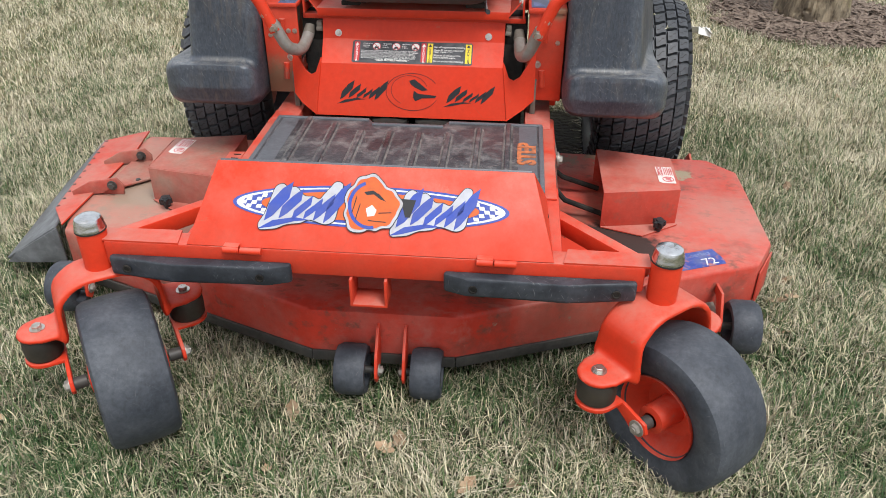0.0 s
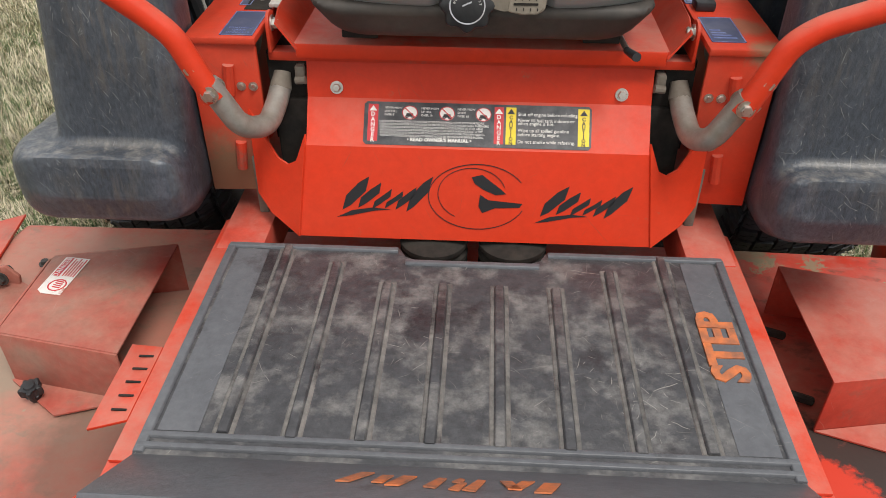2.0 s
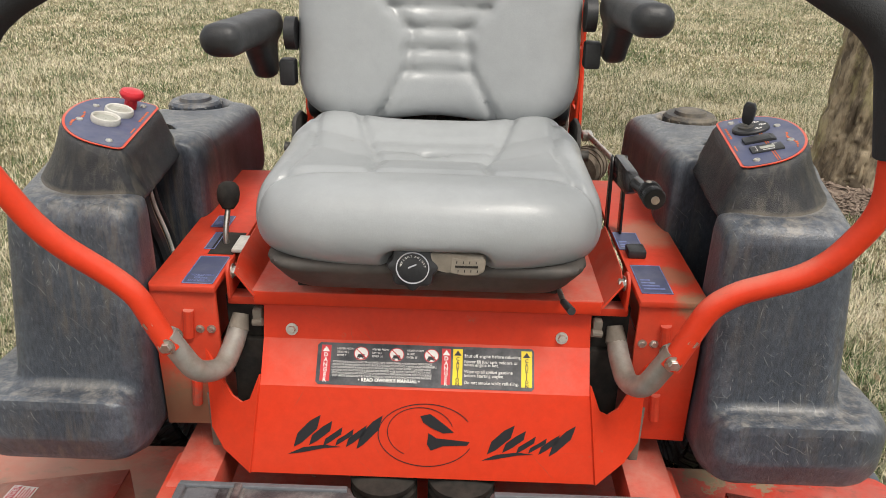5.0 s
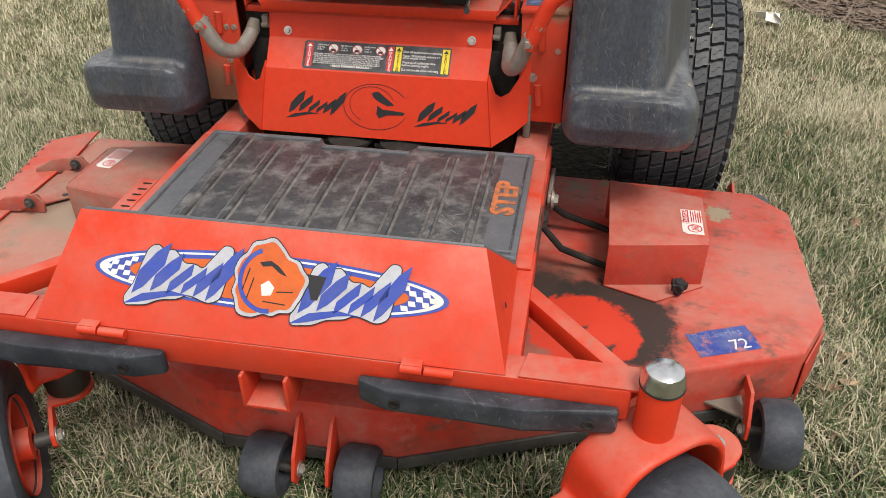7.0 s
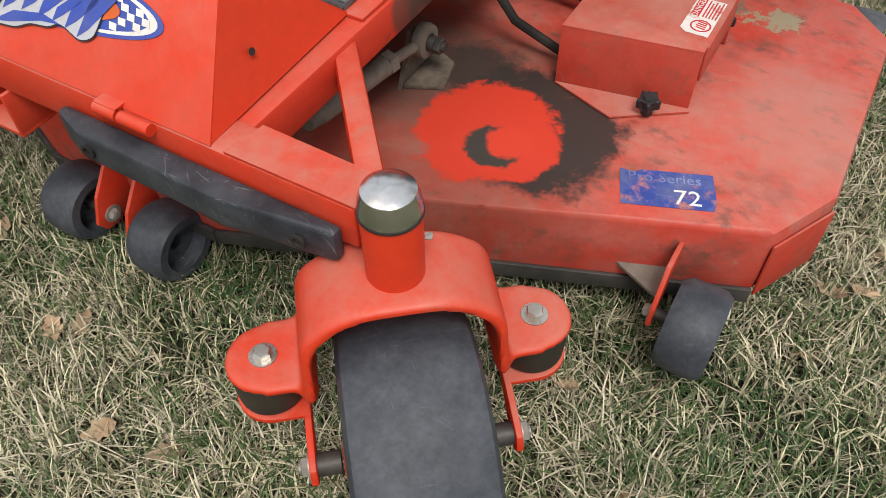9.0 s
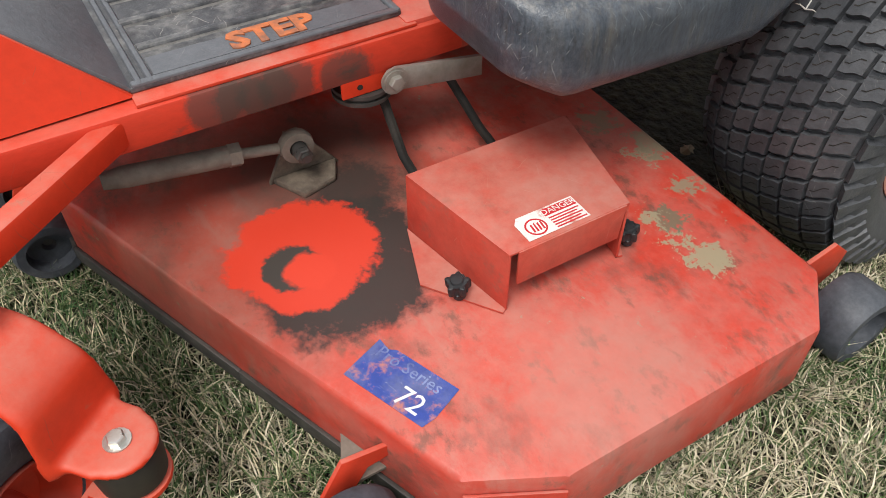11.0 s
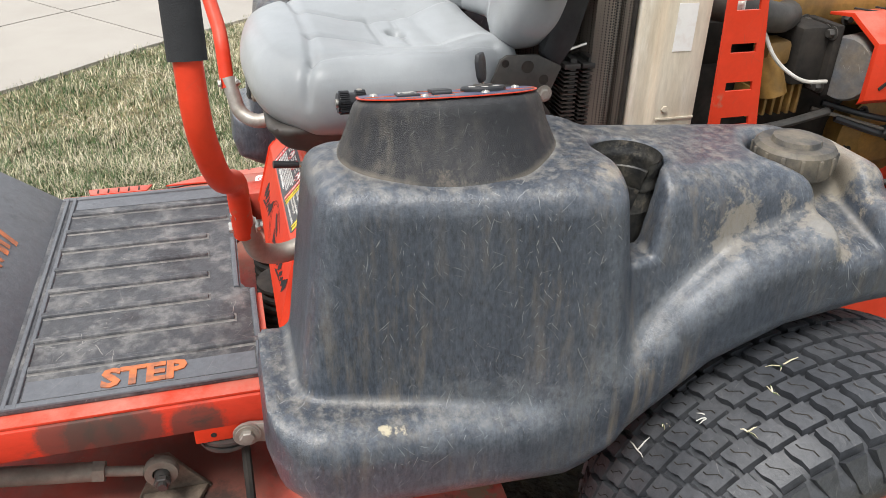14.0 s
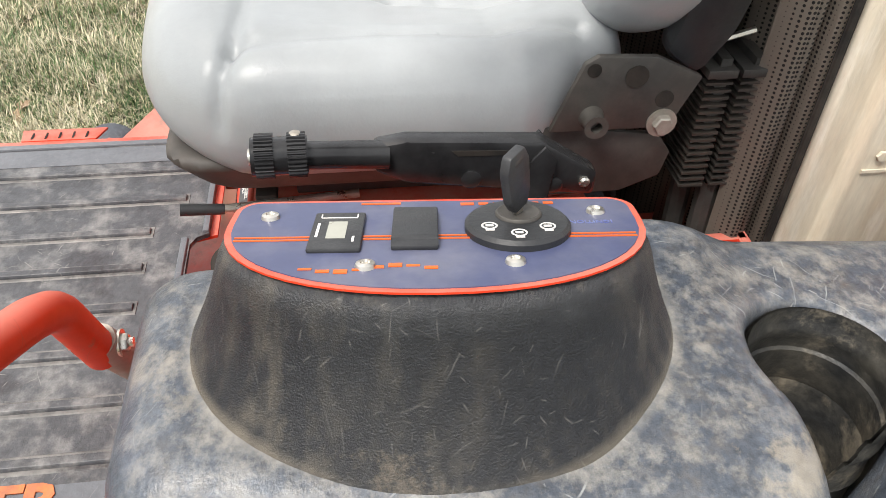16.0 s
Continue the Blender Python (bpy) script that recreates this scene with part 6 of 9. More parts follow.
    vp = m @ Vector((s * 0.052, 0.150 * math.cos(va), 0.150 * math.sin(va)))
    tube(bm, [vp, vp + Vector((s * 0.022, -0.014, 0.008))], [0.006, 0.004], 10)
    lathe(bm, [(0.012, 0), (0.010, 0.004), (0, 0.004)], along(vp, (s, 0, 0)), 12)
    part("valve", bm, void_black, rm, "black rubber valve")
    bm = bmesh.new()
    hex_bolt(bm, m @ Vector((s * -0.054, 0, 0)), (s, 0, 0), 0.03, 0.02, False)
    for k in range(5):
        a = k * math.tau / 5
        hex_bolt(bm, m @ Vector((s * -0.056, 0.055 * math.cos(a), 0.055 * math.sin(a))), (s, 0, 0), 0.010, 0.010, False)
    part("lug_nut", bm, dark_steel, rm)


drive_wheel(1)
drive_wheel(-1)


# ---------------------------------------------------------------- seat and body
def cushion_field(X, Y, Z):
    front = 0.664 + 0.03 * (X / 0.24) ** 2
    wide = 0.247 - 0.02 * np.clip((0.80 - Y) / 0.12, 0, 1) ** 2 - 0.022 * np.clip((Y - 1.0) / 0.05, 0, 1)
    top = 0.918 - 0.026 * np.clip((Y - 0.78) / 0.12, 0, 1) * np.exp(-(X / 0.17) ** 4) + 0.030 * np.clip((Y - 0.98) / 0.1, 0, 1)
    d = smax(smax(np.abs(X) - wide, front - Y, 0.09), Y - 1.10, 0.06)
    d = smax(d, Z - top, 0.075)
    return smax(d, 0.790 + 0.02 * np.clip((0.76 - Y) / 0.1, 0, 1) - Z, 0.055)


def groove(X, Y, Z, pts, r):
    d = None
    for a, b in zip(pts, pts[1:]):
        ab = (b[0] - a[0], b[1] - a[1])
        t = np.clip(((X - a[0]) * ab[0] + (Y - a[1]) * ab[1]) / (ab[0] ** 2 + ab[1] ** 2), 0, 1)
        e = np.hypot(X - a[0] - t * ab[0], Y - a[1] - t * ab[1])
        d = e if d is None else np.minimum(d, e)
    return np.exp(-(d / r) ** 2)


def cushion_with_seams(X, Y, Z):
    d = cushion_field(X, Y, Z)
    up = np.clip((Z - 0.84) / 0.02, 0, 1)
    for s in (-1, 1):
        d = d + 0.0075 * up * groove(X, Y, Z, [(s * 0.20, 0.765), (s * 0.085, 0.775), (s * 0.075, 0.86), (s * 0.13, 1.06)], 0.008)
        d = d + 0.005 * up * groove(X, Y, Z, [(s * 0.250, 0.745), (s * 0.20, 0.765), (s * 0.185, 0.90), (s * 0.20, 1.05)], 0.006)
    d = d + 0.006 * up * groove(X, Y, Z, [(-0.085, 0.775), (0.085, 0.775)], 0.008)
    for y in (0.90, 0.945, 0.99):
        d = d + 0.004 * up * groove(X, Y, Z, [(-0.09, y), (0.09, y)], 0.008)
    hole = np.hypot((X - 0.0) / 1.6, Y - 0.935)
    d = d + 0.022 * np.exp(-(hole / 0.014) ** 4) * up
    notch = f_box(X, Y, Z, (0.015, 0.66, 0.79), (0.142, 0.085, 0.098), 0.02)
    return smax(d, -notch, 0.012)


cm = solid("seat", cushion_with_seams, (-0.26, 0.66, 0.78), (0.26, 1.12, 0.95), 0.0055)
seat = part("seat", cm, vinyl, mower, "grey vinyl seat cushion with sewn seams", 80)


def back_field(X, Y, Z):
    yy = Y - 0.26 * (Z - 0.92) - 0.015 * np.clip((Z - 1.15) / 0.2, 0, 1)
    w = 0.245 - 0.02 * np.clip((0.99 - Z) / 0.08, 0, 1) ** 2 - 0.05 * np.clip((Z - 1.22) / 0.2, 0, 1) ** 2
    face = 1.052 + 0.035 * np.exp(-(X / 0.10) ** 2) - 0.008 * np.clip((np.abs(X) - 0.15) / 0.08, 0, 1)
    d = smax(smax(np.abs(X) - w, face - yy, 0.07), yy - 1.150, 0.05)
    d = smax(smax(d, Z - 1.42, 0.08), 0.895 - Z, 0.06)
    fr = np.clip((1.11 - yy) / 0.02, 0, 1)
    for s in (-1, 1):
        d = d + 0.008 * fr * groove(X, Z, Y, [(s * 0.10, 0.915), (s * 0.055, 0.99), (s * 0.045, 1.05), (s * 0.12, 1.13), (s * 0.14, 1.28)], 0.008)
    for z in (0.985, 1.02, 1.055, 1.09, 1.125):
        d = d + 0.007 * fr * groove(X, Z, Y, [(-0.055 - max(0, z - 1.05) * 0.8, z), (0.055 + max(0, z - 1.05) * 0.8, z)], 0.007)
    return d


bmesh_back = solid("backrest", back_field, (-0.27, 1.02, 0.88), (0.27, 1.32, 1.44), 0.007)
backrest = part("backrest", bmesh_back, vinyl, seat, "grey vinyl backrest with ribbed middle", 80)


beige_plastic = material("dusty_beige_plastic", (0.33, 0.29, 0.235), 0.6, second=(0.23, 0.20, 0.16), scale=26, soft=0.2, grain=0.15, bump=0.05)


def seat_parts():
    def shell(X, Y, Z):
        d = smax(np.abs(X) - 0.205 - 0.6 * (Z - 0.775), 0.705 - 0.6 * (Z - 0.775) - Y, 0.05)
        d = smax(smax(d, Y - 1.09, 0.04), Z - 0.812, 0.01)
        return smax(d, 0.755 - Z, 0.02)
    part("seat_shell", solid("seat_shell", shell, (-0.26, 0.67, 0.74), (0.26, 1.11, 0.82), 0.008), vinyl_dark, seat, "dusty dark plastic seat shell", 60)
    for s in (-1, 1):
        bm = bmesh.new()
        box(bm, (s * 0.15, 0.94, 0.746), (0.04, 0.28, 0.022), 0.002)
        part("slide_rail", bm, dark_steel, seat)
        bm = bmesh.new()
        box(bm, (s * 0.165, 0.772, 0.744), (0.05, 0.02, 0.012), 0.002)
        part("rail_stop", bm, void_black, seat)
    # weight knob
    bm = bmesh.new()
    m = along((-0.016, 0.698, 0.814), (0, -1, 0.12))
    n = 48
    rings = []
    for z, k in ((0, 1.0), (0.017, 1.0), (0.023, 0.93), (0.0262, 0.76)):
        rings.append([bm.verts.new(m @ Vector(((0.033 + 0.0028 * math.cos(8 * a)) * k * math.cos(a), (0.033 + 0.0028 * math.cos(8 * a)) * k * math.sin(a), z))) for a in [i * math.tau / n for i in range(n)]])
    for a, b in zip(rings, rings[1:]):
        for i in range(n):
            bm.faces.new((a[i], a[(i + 1) % n], b[(i + 1) % n], b[i]))
    bm.faces.new(rings[-1])
    kb = part("weight_knob", bm, plastic_plain, seat, "black ridged weight adjusting knob")
    bm = bmesh.new()
    for r0, r1 in ((0.0206, 0.0222),):
        for i in range(32):
            a, b = i * math.tau / 32, (i + 1) * math.tau / 32
            outline(bm, [(r * math.cos(t), r * math.sin(t)) for r, t in ((r0, a), (r1, a), (r1, b), (r0, b))], m, 0.0005, 0.0262)
    outline(bm, [(-0.006, -0.001), (0.005, 0.004), (0.005, 0.006), (-0.006, 0.001)], m, 0.0005, 0.0262)
    part("dial_print", bm, silver_print, kb, angle=0)
    km = facing(m @ Vector((0, 0, 0.0266)), (1, 0, 0), (0, 0.12, 1))
    for w, a0 in (("WEIGHT", 2.9), ("ADJUST", 1.35)):
        for i, ch in enumerate(w):
            a = a0 - i * 0.24
            writing("dial_word", ch, 0.0040, km @ Matrix.Translation((0.0160 * math.cos(a), 0.0160 * math.sin(a), 0)) @ Matrix.Rotation(a - math.pi / 2, 4, "Z"), white_paint, kb, depth=0.0002)
    bm = bmesh.new()
    prism(bm, [(0.000, 0.814), (0.030, 0.813), (0.036, 0.808), (0.052, 0.805), (0.070, 0.806), (0.079, 0.812), (0.081, 0.828), (0.076, 0.835), (0.040, 0.837), (0.000, 0.838)], "y", 0.676, 0.703, 0.003)
    pl = part("scale_plate", bm, beige_plastic, seat, "dusty beige weight scale plate")
    bm = bmesh.new()
    prism(bm, [(0.034, 0.811), (0.052, 0.808), (0.070, 0.809), (0.076, 0.815), (0.077, 0.826), (0.072, 0.831), (0.055, 0.829), (0.036, 0.832)], "y", 0.6750, 0.6762, 0.0)
    part("scale_face", bm, beige_plastic, pl, angle=0)
    bm = bmesh.new()
    box(bm, (0.055, 0.6746, 0.820), (0.030, 0.001, 0.0028), 0.0)
    for k in range(4):
        box(bm, (0.042 + 0.0085 * k, 0.6746, 0.8262), (0.0010, 0.001, 0.0034), 0.0)
        box(bm, (0.044 + 0.0085 * k, 0.6746, 0.8135), (0.0010, 0.001, 0.0034), 0.0)
    part("scale_marks", bm, void_black, pl, angle=0)
    # hinge side plates with holes
    for s in (-1, 1):
        bm = bmesh.new()
        prism(bm, [(1.022, 0.842), (1.045, 0.905), (1.056, 0.912), (1.105, 0.910), (1.148, 0.890), (1.132, 0.852), (1.118, 0.842)], "x", s * 0.240, s * 0.247, 0.002)
        hp = part("hinge_plate", bm, dark_steel, seat, "dark steel seat hinge plate with holes")
        for y, z, r in ((1.053, 0.900, 0.006), (1.090, 0.893, 0.010), (1.118, 0.871, 0.008)):
            bm = bmesh.new()
            lathe(bm, [(r, 0), (r, 0.001), (0, 0.001)], along((s * 0.247, y, z), (s, 0, 0)), 16)
            part("plate_hole", bm, void_black, hp)
        bm = bmesh.new()
        lathe(bm, [(0, 0), (0.011, 0), (0.009, 0.006), (0.009, 0.014), (0.0105, 0.017), (0.005, 0.017), (0.005, 0.008), (0, 0.008)], along((s * 0.247, 1.057, 0.856), (s, 0, 0)), 20)
        part("hinge_bush", bm, dark_steel, hp)
        bm = bmesh.new()
        hex_bolt(bm, Vector((s * 0.247, 1.120, 0.848)), (s, 0, 0), 0.009, 0.007)
        part("hinge_bolt", bm, steel, hp)
        bm = bmesh.new()
        prism(bm, [(1.0, 0.80), (1.02, 0.842), (1.125, 0.83), (1.14, 0.81), (1.135, 0.785), (1.10, 0.769), (1.02, 0.768)], "x", s * 0.232, s * 0.238, 0.002)
        part("lower_plate", bm, dark_steel, hp)
        # back edge cover of the backrest
        bm = bmesh.new()
        prism(bm, [(1.115, 0.905), (1.15, 0.88), (1.175, 0.92), (1.30, 1.40), (1.255, 1.40)], "x", s * 0.205, s * 0.236, 0.012)
        part("back_shell", bm, plastic_plain, backrest, "black plastic back shell")
    # armrests, one a little lower
    for s, zz in ((-1, 1.062), (1, 1.105)):
        def arm(X, Y, Z, s=s, zz=zz):
            u = X - s * 0.302
            d = f_box(u, Y, Z - 0.06 * (1.0 - Y), (0, 1.00, zz), (0.062, 0.30, 0.048), 0.022)
            leg = f_planes(u, Y, Z, [((0.018, 0, 0), (1, 0, 0)), ((-0.022, 0, 0), (-1, 0, 0)), ((0, 1.03, zz - 0.02), (0, -1, -0.9)), ((0, 1.15, zz), (0, 1, 0)), ((0, 0, zz + 0.01), (0, 0, 1)), ((0, 0, zz - 0.10), (0, 0, -1))], 0.015)
            return smin(d, leg, 0.015)
        part("armrest", solid("armrest", arm, (s * 0.302 - 0.05, 0.83, zz - 0.12), (s * 0.302 + 0.05, 1.18, zz + 0.06), 0.007), plastic_plain, seat, "dark grey padded armrest", 60)
        bm = bmesh.new()
        lathe(bm, [(0, 0), (0.028, 0), (0.028, 0.018), (0, 0.018)], along((s * 0.245, 1.115, zz - 0.02), (s, 0, 0)), 20)
        box(bm, (s * 0.262, 1.11, zz - 0.085), (0.028, 0.03, 0.045), 0.005)
        part("arm_pivot", bm, plastic_plain, seat)


seat_parts()


# -- body: side boxes, front panel, levers
box_paint = material("console_box_paint", (0.58, 0.040, 0.014), 0.46, second=(0.44, 0.075, 0.042), scale=7, edge=0.52, soft=0.2, amount=0.75, grain=0.1, bump=0.03, third=(0.26, 0.19, 0.125), third_scale=5, third_edge=0.63, scratch=0.5, scratch_scale=14.0, scratch_colour=(0.2, 0.1, 0.07), spec=0.28)

stain_or_sheen(box_paint, [((-0.37, 0.74, 0.515), 0.05, 0.05, 0.10, (0.17, 0.125, 0.075), 0.85), ((0.385, 0.742, 0.745), 0.015, 0.02, 0.07, (0.20, 0.15, 0.09), 0.8), ((0.37, 0.82, 0.745), 0.02, 0.02, 0.09, (0.20, 0.15, 0.09), 0.6), ((0.36, 0.98, 0.745), 0.03, 0.04, 0.12, (0.30, 0.20, 0.13), 0.6)])


def body():
    bm = bmesh.new()
    prof = [(0.775, 0.702), (0.759, 0.650), (0.711, 0.597), (0.676, 0.462)]
    inner = [(y + 0.004, z) for y, z in prof[::-1]]
    xs = [0.246, 0.246, 0.244, 0.259]
    pts_f = [[(-x, y, z) for x, (y, z) in zip(xs, prof)], [(x, y, z) for x, (y, z) in zip(xs, prof)]]
    for i in range(3):
        a, b = pts_f[0][i], pts_f[1][i]
        c, d = pts_f[1][i + 1], pts_f[0][i + 1]
        slab(bm, [d, c, b, a], 0.004, 0.0)
    for s in (-1, 1):
        w = [(s * 0.245, 0.722, 0.609), (s * 0.244, 0.711, 0.597), (s * 0.259, 0.676, 0.462), (s * 0.303, 0.700, 0.487), (s * 0.330, 0.735, 0.50), (s * 0.330, 0.745, 0.640), (s * 0.312, 0.735, 0.605), (s * 0.290, 0.722, 0.570), (s * 0.274, 0.716, 0.562), (s * 0.260, 0.714, 0.570)]
        slab(bm, w[::-1] if s > 0 else w, 0.004)
    bmesh.ops.remove_doubles(bm, verts=bm.verts, dist=0.0035)
    pan = part("front_panel", bm, paint_clean, mower, "bright orange-red folded front panel with labels", 20)
    bm = bmesh.new()
    for s in (-1, 1):
        bm = bmesh.new()
        hex_bolt(bm, Vector((s * 0.203, 0.7625, 0.664)), (0, -0.957, 0.29), 0.0062, 0.006)
        part("panel_bolt", bm, zinc, pan)
    # sill and hinged seat plate
    bm = bmesh.new()
    box(bm, (0, 0.785, 0.705), (0.60, 0.028, 0.014), 0.003)
    part("sill", bm, paint, mower, "orange-red sill above the front panel")
    bm = bmesh.new()
    box(bm, (0, 0.92, 0.727), (0.516, 0.33, 0.010), 0.002)
    sp = part("seat_plate", bm, paint, mower, "orange-red hinged seat plate")
    bm = bmesh.new()
    box(bm, (0, 0.7545, 0.722), (0.51, 0.007, 0.022), 0.003)
    part("front_lip", bm, paint_clean, sp)
    for s in (-1, 1):
        bm = bmesh.new()
        fl = [(s * 0.254, 0.750, 0.724), (s * 0.283, 0.762, 0.756), (s * 0.286, 0.80, 0.764), (s * 0.286, 0.95, 0.770), (s * 0.256, 0.95, 0.732)]
        slab(bm, fl, 0.003)
        side = part("side_flange", bm, paint, sp, "upturned orange-red side flange")
        for y, z in ((0.90, 0.752),):
            bm = bmesh.new()
            hex_bolt(bm, Vector((s * 0.284, y, z)), (-s, 0, 0.35), 0.006, 0.005)
            part("flange_bolt", bm, zinc, side)
    for s in (-1, 1):
        bm = bmesh.new()
        prism(bm, [(s * 0.305, 0.735), (s * 0.40, 0.735), (s * 0.405, 0.745), (s * 0.405, 1.25), (s * 0.305, 1.25)], "z", 0.735, 0.745, 0.002)
        prism(bm, [(s * 0.308, 0.742), (s * 0.402, 0.738), (s * 0.402, 0.75), (s * 0.308, 0.75)], "z", 0.50, 0.736, 0.001)
        prism(bm, [(s * 0.395, 0.74), (s * 0.403, 0.74), (s * 0.403, 1.25), (s * 0.395, 1.25)], "z", 0.50, 0.736, 0.001)
        sb = part("side_box", bm, box_paint, mower, "orange-red side console box, dusty")
        for z in (0.66, 0.54):
            bm = bmesh.new()
            tube(bm, [(s * 0.352, 0.738, z), (s * 0.348, 0.738, z + 0.045)], 0.008, 10)
            part("hinge_pin", bm, paint, sb)
        for x, z in ((0.318, 0.672), (0.335, 0.672), (0.335, 0.60), (0.385, 0.66)):
            bm = bmesh.new()
            hex_bolt(bm, Vector((s * x, 0.742, z)), (0, -1, 0), 0.0045 if z > 0.66 else 0.007, 0.004)
            part("box_bolt", bm, zinc, sb)
        # pivot lugs for the seat plate
        bm = bmesh.new()
        tab = [(0.758, 0.715)] + [(0.776 + 0.018 * math.cos(a), 0.752 + 0.018 * math.sin(a)) for a in [math.pi * (1 - k / 8) for k in range(9)]] + [(0.83, 0.742), (0.83, 0.715)]
        prism(bm, tab, "x", s * 0.290, s * 0.295, 0.0015)
        lg = part("pivot_lug", bm, paint, mower)
        bm = bmesh.new()
        hex_bolt(bm, Vector((s * 0.290, 0.776, 0.752)), (-s, 0, 0), 0.0075, 0.009)
        part("pivot_bolt", bm, zinc, lg)
        # solid black box painted as the shaded recess round the pump arm
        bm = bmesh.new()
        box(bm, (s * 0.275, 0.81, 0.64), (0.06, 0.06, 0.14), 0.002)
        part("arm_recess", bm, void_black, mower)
        # labels on the console box
        labs = [((0.335, 0.806), (0.046, 0.094)), ((0.326, 0.946), (0.040, 0.070))] if s > 0 else [((0.333, 0.790), (0.046, 0.092)), ((0.351, 0.896), (0.017, 0.066)), ((0.36, 0.975), (0.030, 0.05))]
        for (x, y), (w, hh) in labs:
            bm = bmesh.new()
            outline(bm, [(-w / 2, -hh / 2), (w / 2, -hh / 2), (w / 2, hh / 2), (-w / 2, hh / 2)], Matrix.Translation((s * x, y, 0.7452)), 0.0006)
            lb = part("console_label", bm, panel_blue, sb, "faded blue console label", 0)
            if s < 0 and y < 0.8:
                for k, word in enumerate(("STEERING", "SPEED", "CONTROL")):
                    writing("console_word", word, 0.0075, facing((s * x, y - 0.036 + 0.0088 * k, 0.7460), (-1, 0, 0), (0, -1, 0)), pale_blue_print, lb, depth=0.0002)
            bm = bmesh.new()
            for k in range(4) if (y > 0.8 and w > 0.02) or s > 0 else ():
                yy = -hh * 0.36 + k * hh * 0.10
                outline(bm, [(-w * 0.38, yy), (w * (0.30 - 0.12 * k), yy), (w * (0.30 - 0.12 * k), yy + hh * 0.045), (-w * 0.38, yy + hh * 0.045)], Matrix.Translation((s * x, y, 0.7458)), 0.0004)
            for a, b in (((-w / 2, -hh / 2), (w / 2, -hh / 2 + 0.0015)), ((-w / 2, hh / 2 - 0.0015), (w / 2, hh / 2)), ((-w / 2, -hh / 2), (-w / 2 + 0.0015, hh / 2)), ((w / 2 - 0.0015, -hh / 2), (w / 2, hh / 2))):
                outline(bm, [a, (b[0], a[1]), b, (a[0], b[1])], Matrix.Translation((s * x, y, 0.7458)), 0.0004)
            part("label_marks", bm, pale_blue_print, lb, angle=0)
    bm = bmesh.new()
    box(bm, (0.328, 0.893, 0.752), (0.029, 0.032, 0.014), 0.003)
    part("rocker_switch", bm, plastic_plain, mower, "black rocker switch")
    # lower frame behind the panel: a black block in place of its inner shade
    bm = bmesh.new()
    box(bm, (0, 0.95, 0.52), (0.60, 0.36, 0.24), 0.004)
    part("inner_body", bm, void_black, mower, "plain black block standing in for the shaded inside")
    for s in (-1, 1):
        bm = bmesh.new()
        box(bm, (s * 0.345, 0.95, 0.425), (0.07, 0.62, 0.07), 0.004)
        part("chassis_rail", bm, paint_dusty, mower, "dusty red chassis rail")
        bm = bmesh.new()
        prism(bm, [(s * 0.322, 0.738), (s * 0.337, 0.738), (s * 0.337, 0.765), (s * 0.322, 0.765)], "z", 0.455, 0.560, 0.003)
        part("panel_post", bm, cast_dusty, mower, "tan dust-caked post beside the panel")
    # two black coil springs, simplified to ribbed cylinders
    for x in (-0.06, 0.06):
        bm = bmesh.new()
        lathe(bm, [(0, 0.358)] + [(r, 0.36 + k * 0.020 + e) for k in range(5) for r, e in ((0.046, 0), (0.052, 0.003), (0.052, 0.010), (0.046, 0.013))] + [(0, 0.46)], Matrix.Translation((x, 0.70, 0)), 28)
        part("ribbed_pulley", bm, void_black, mower, "black ribbed coil spring under the panel")


body()


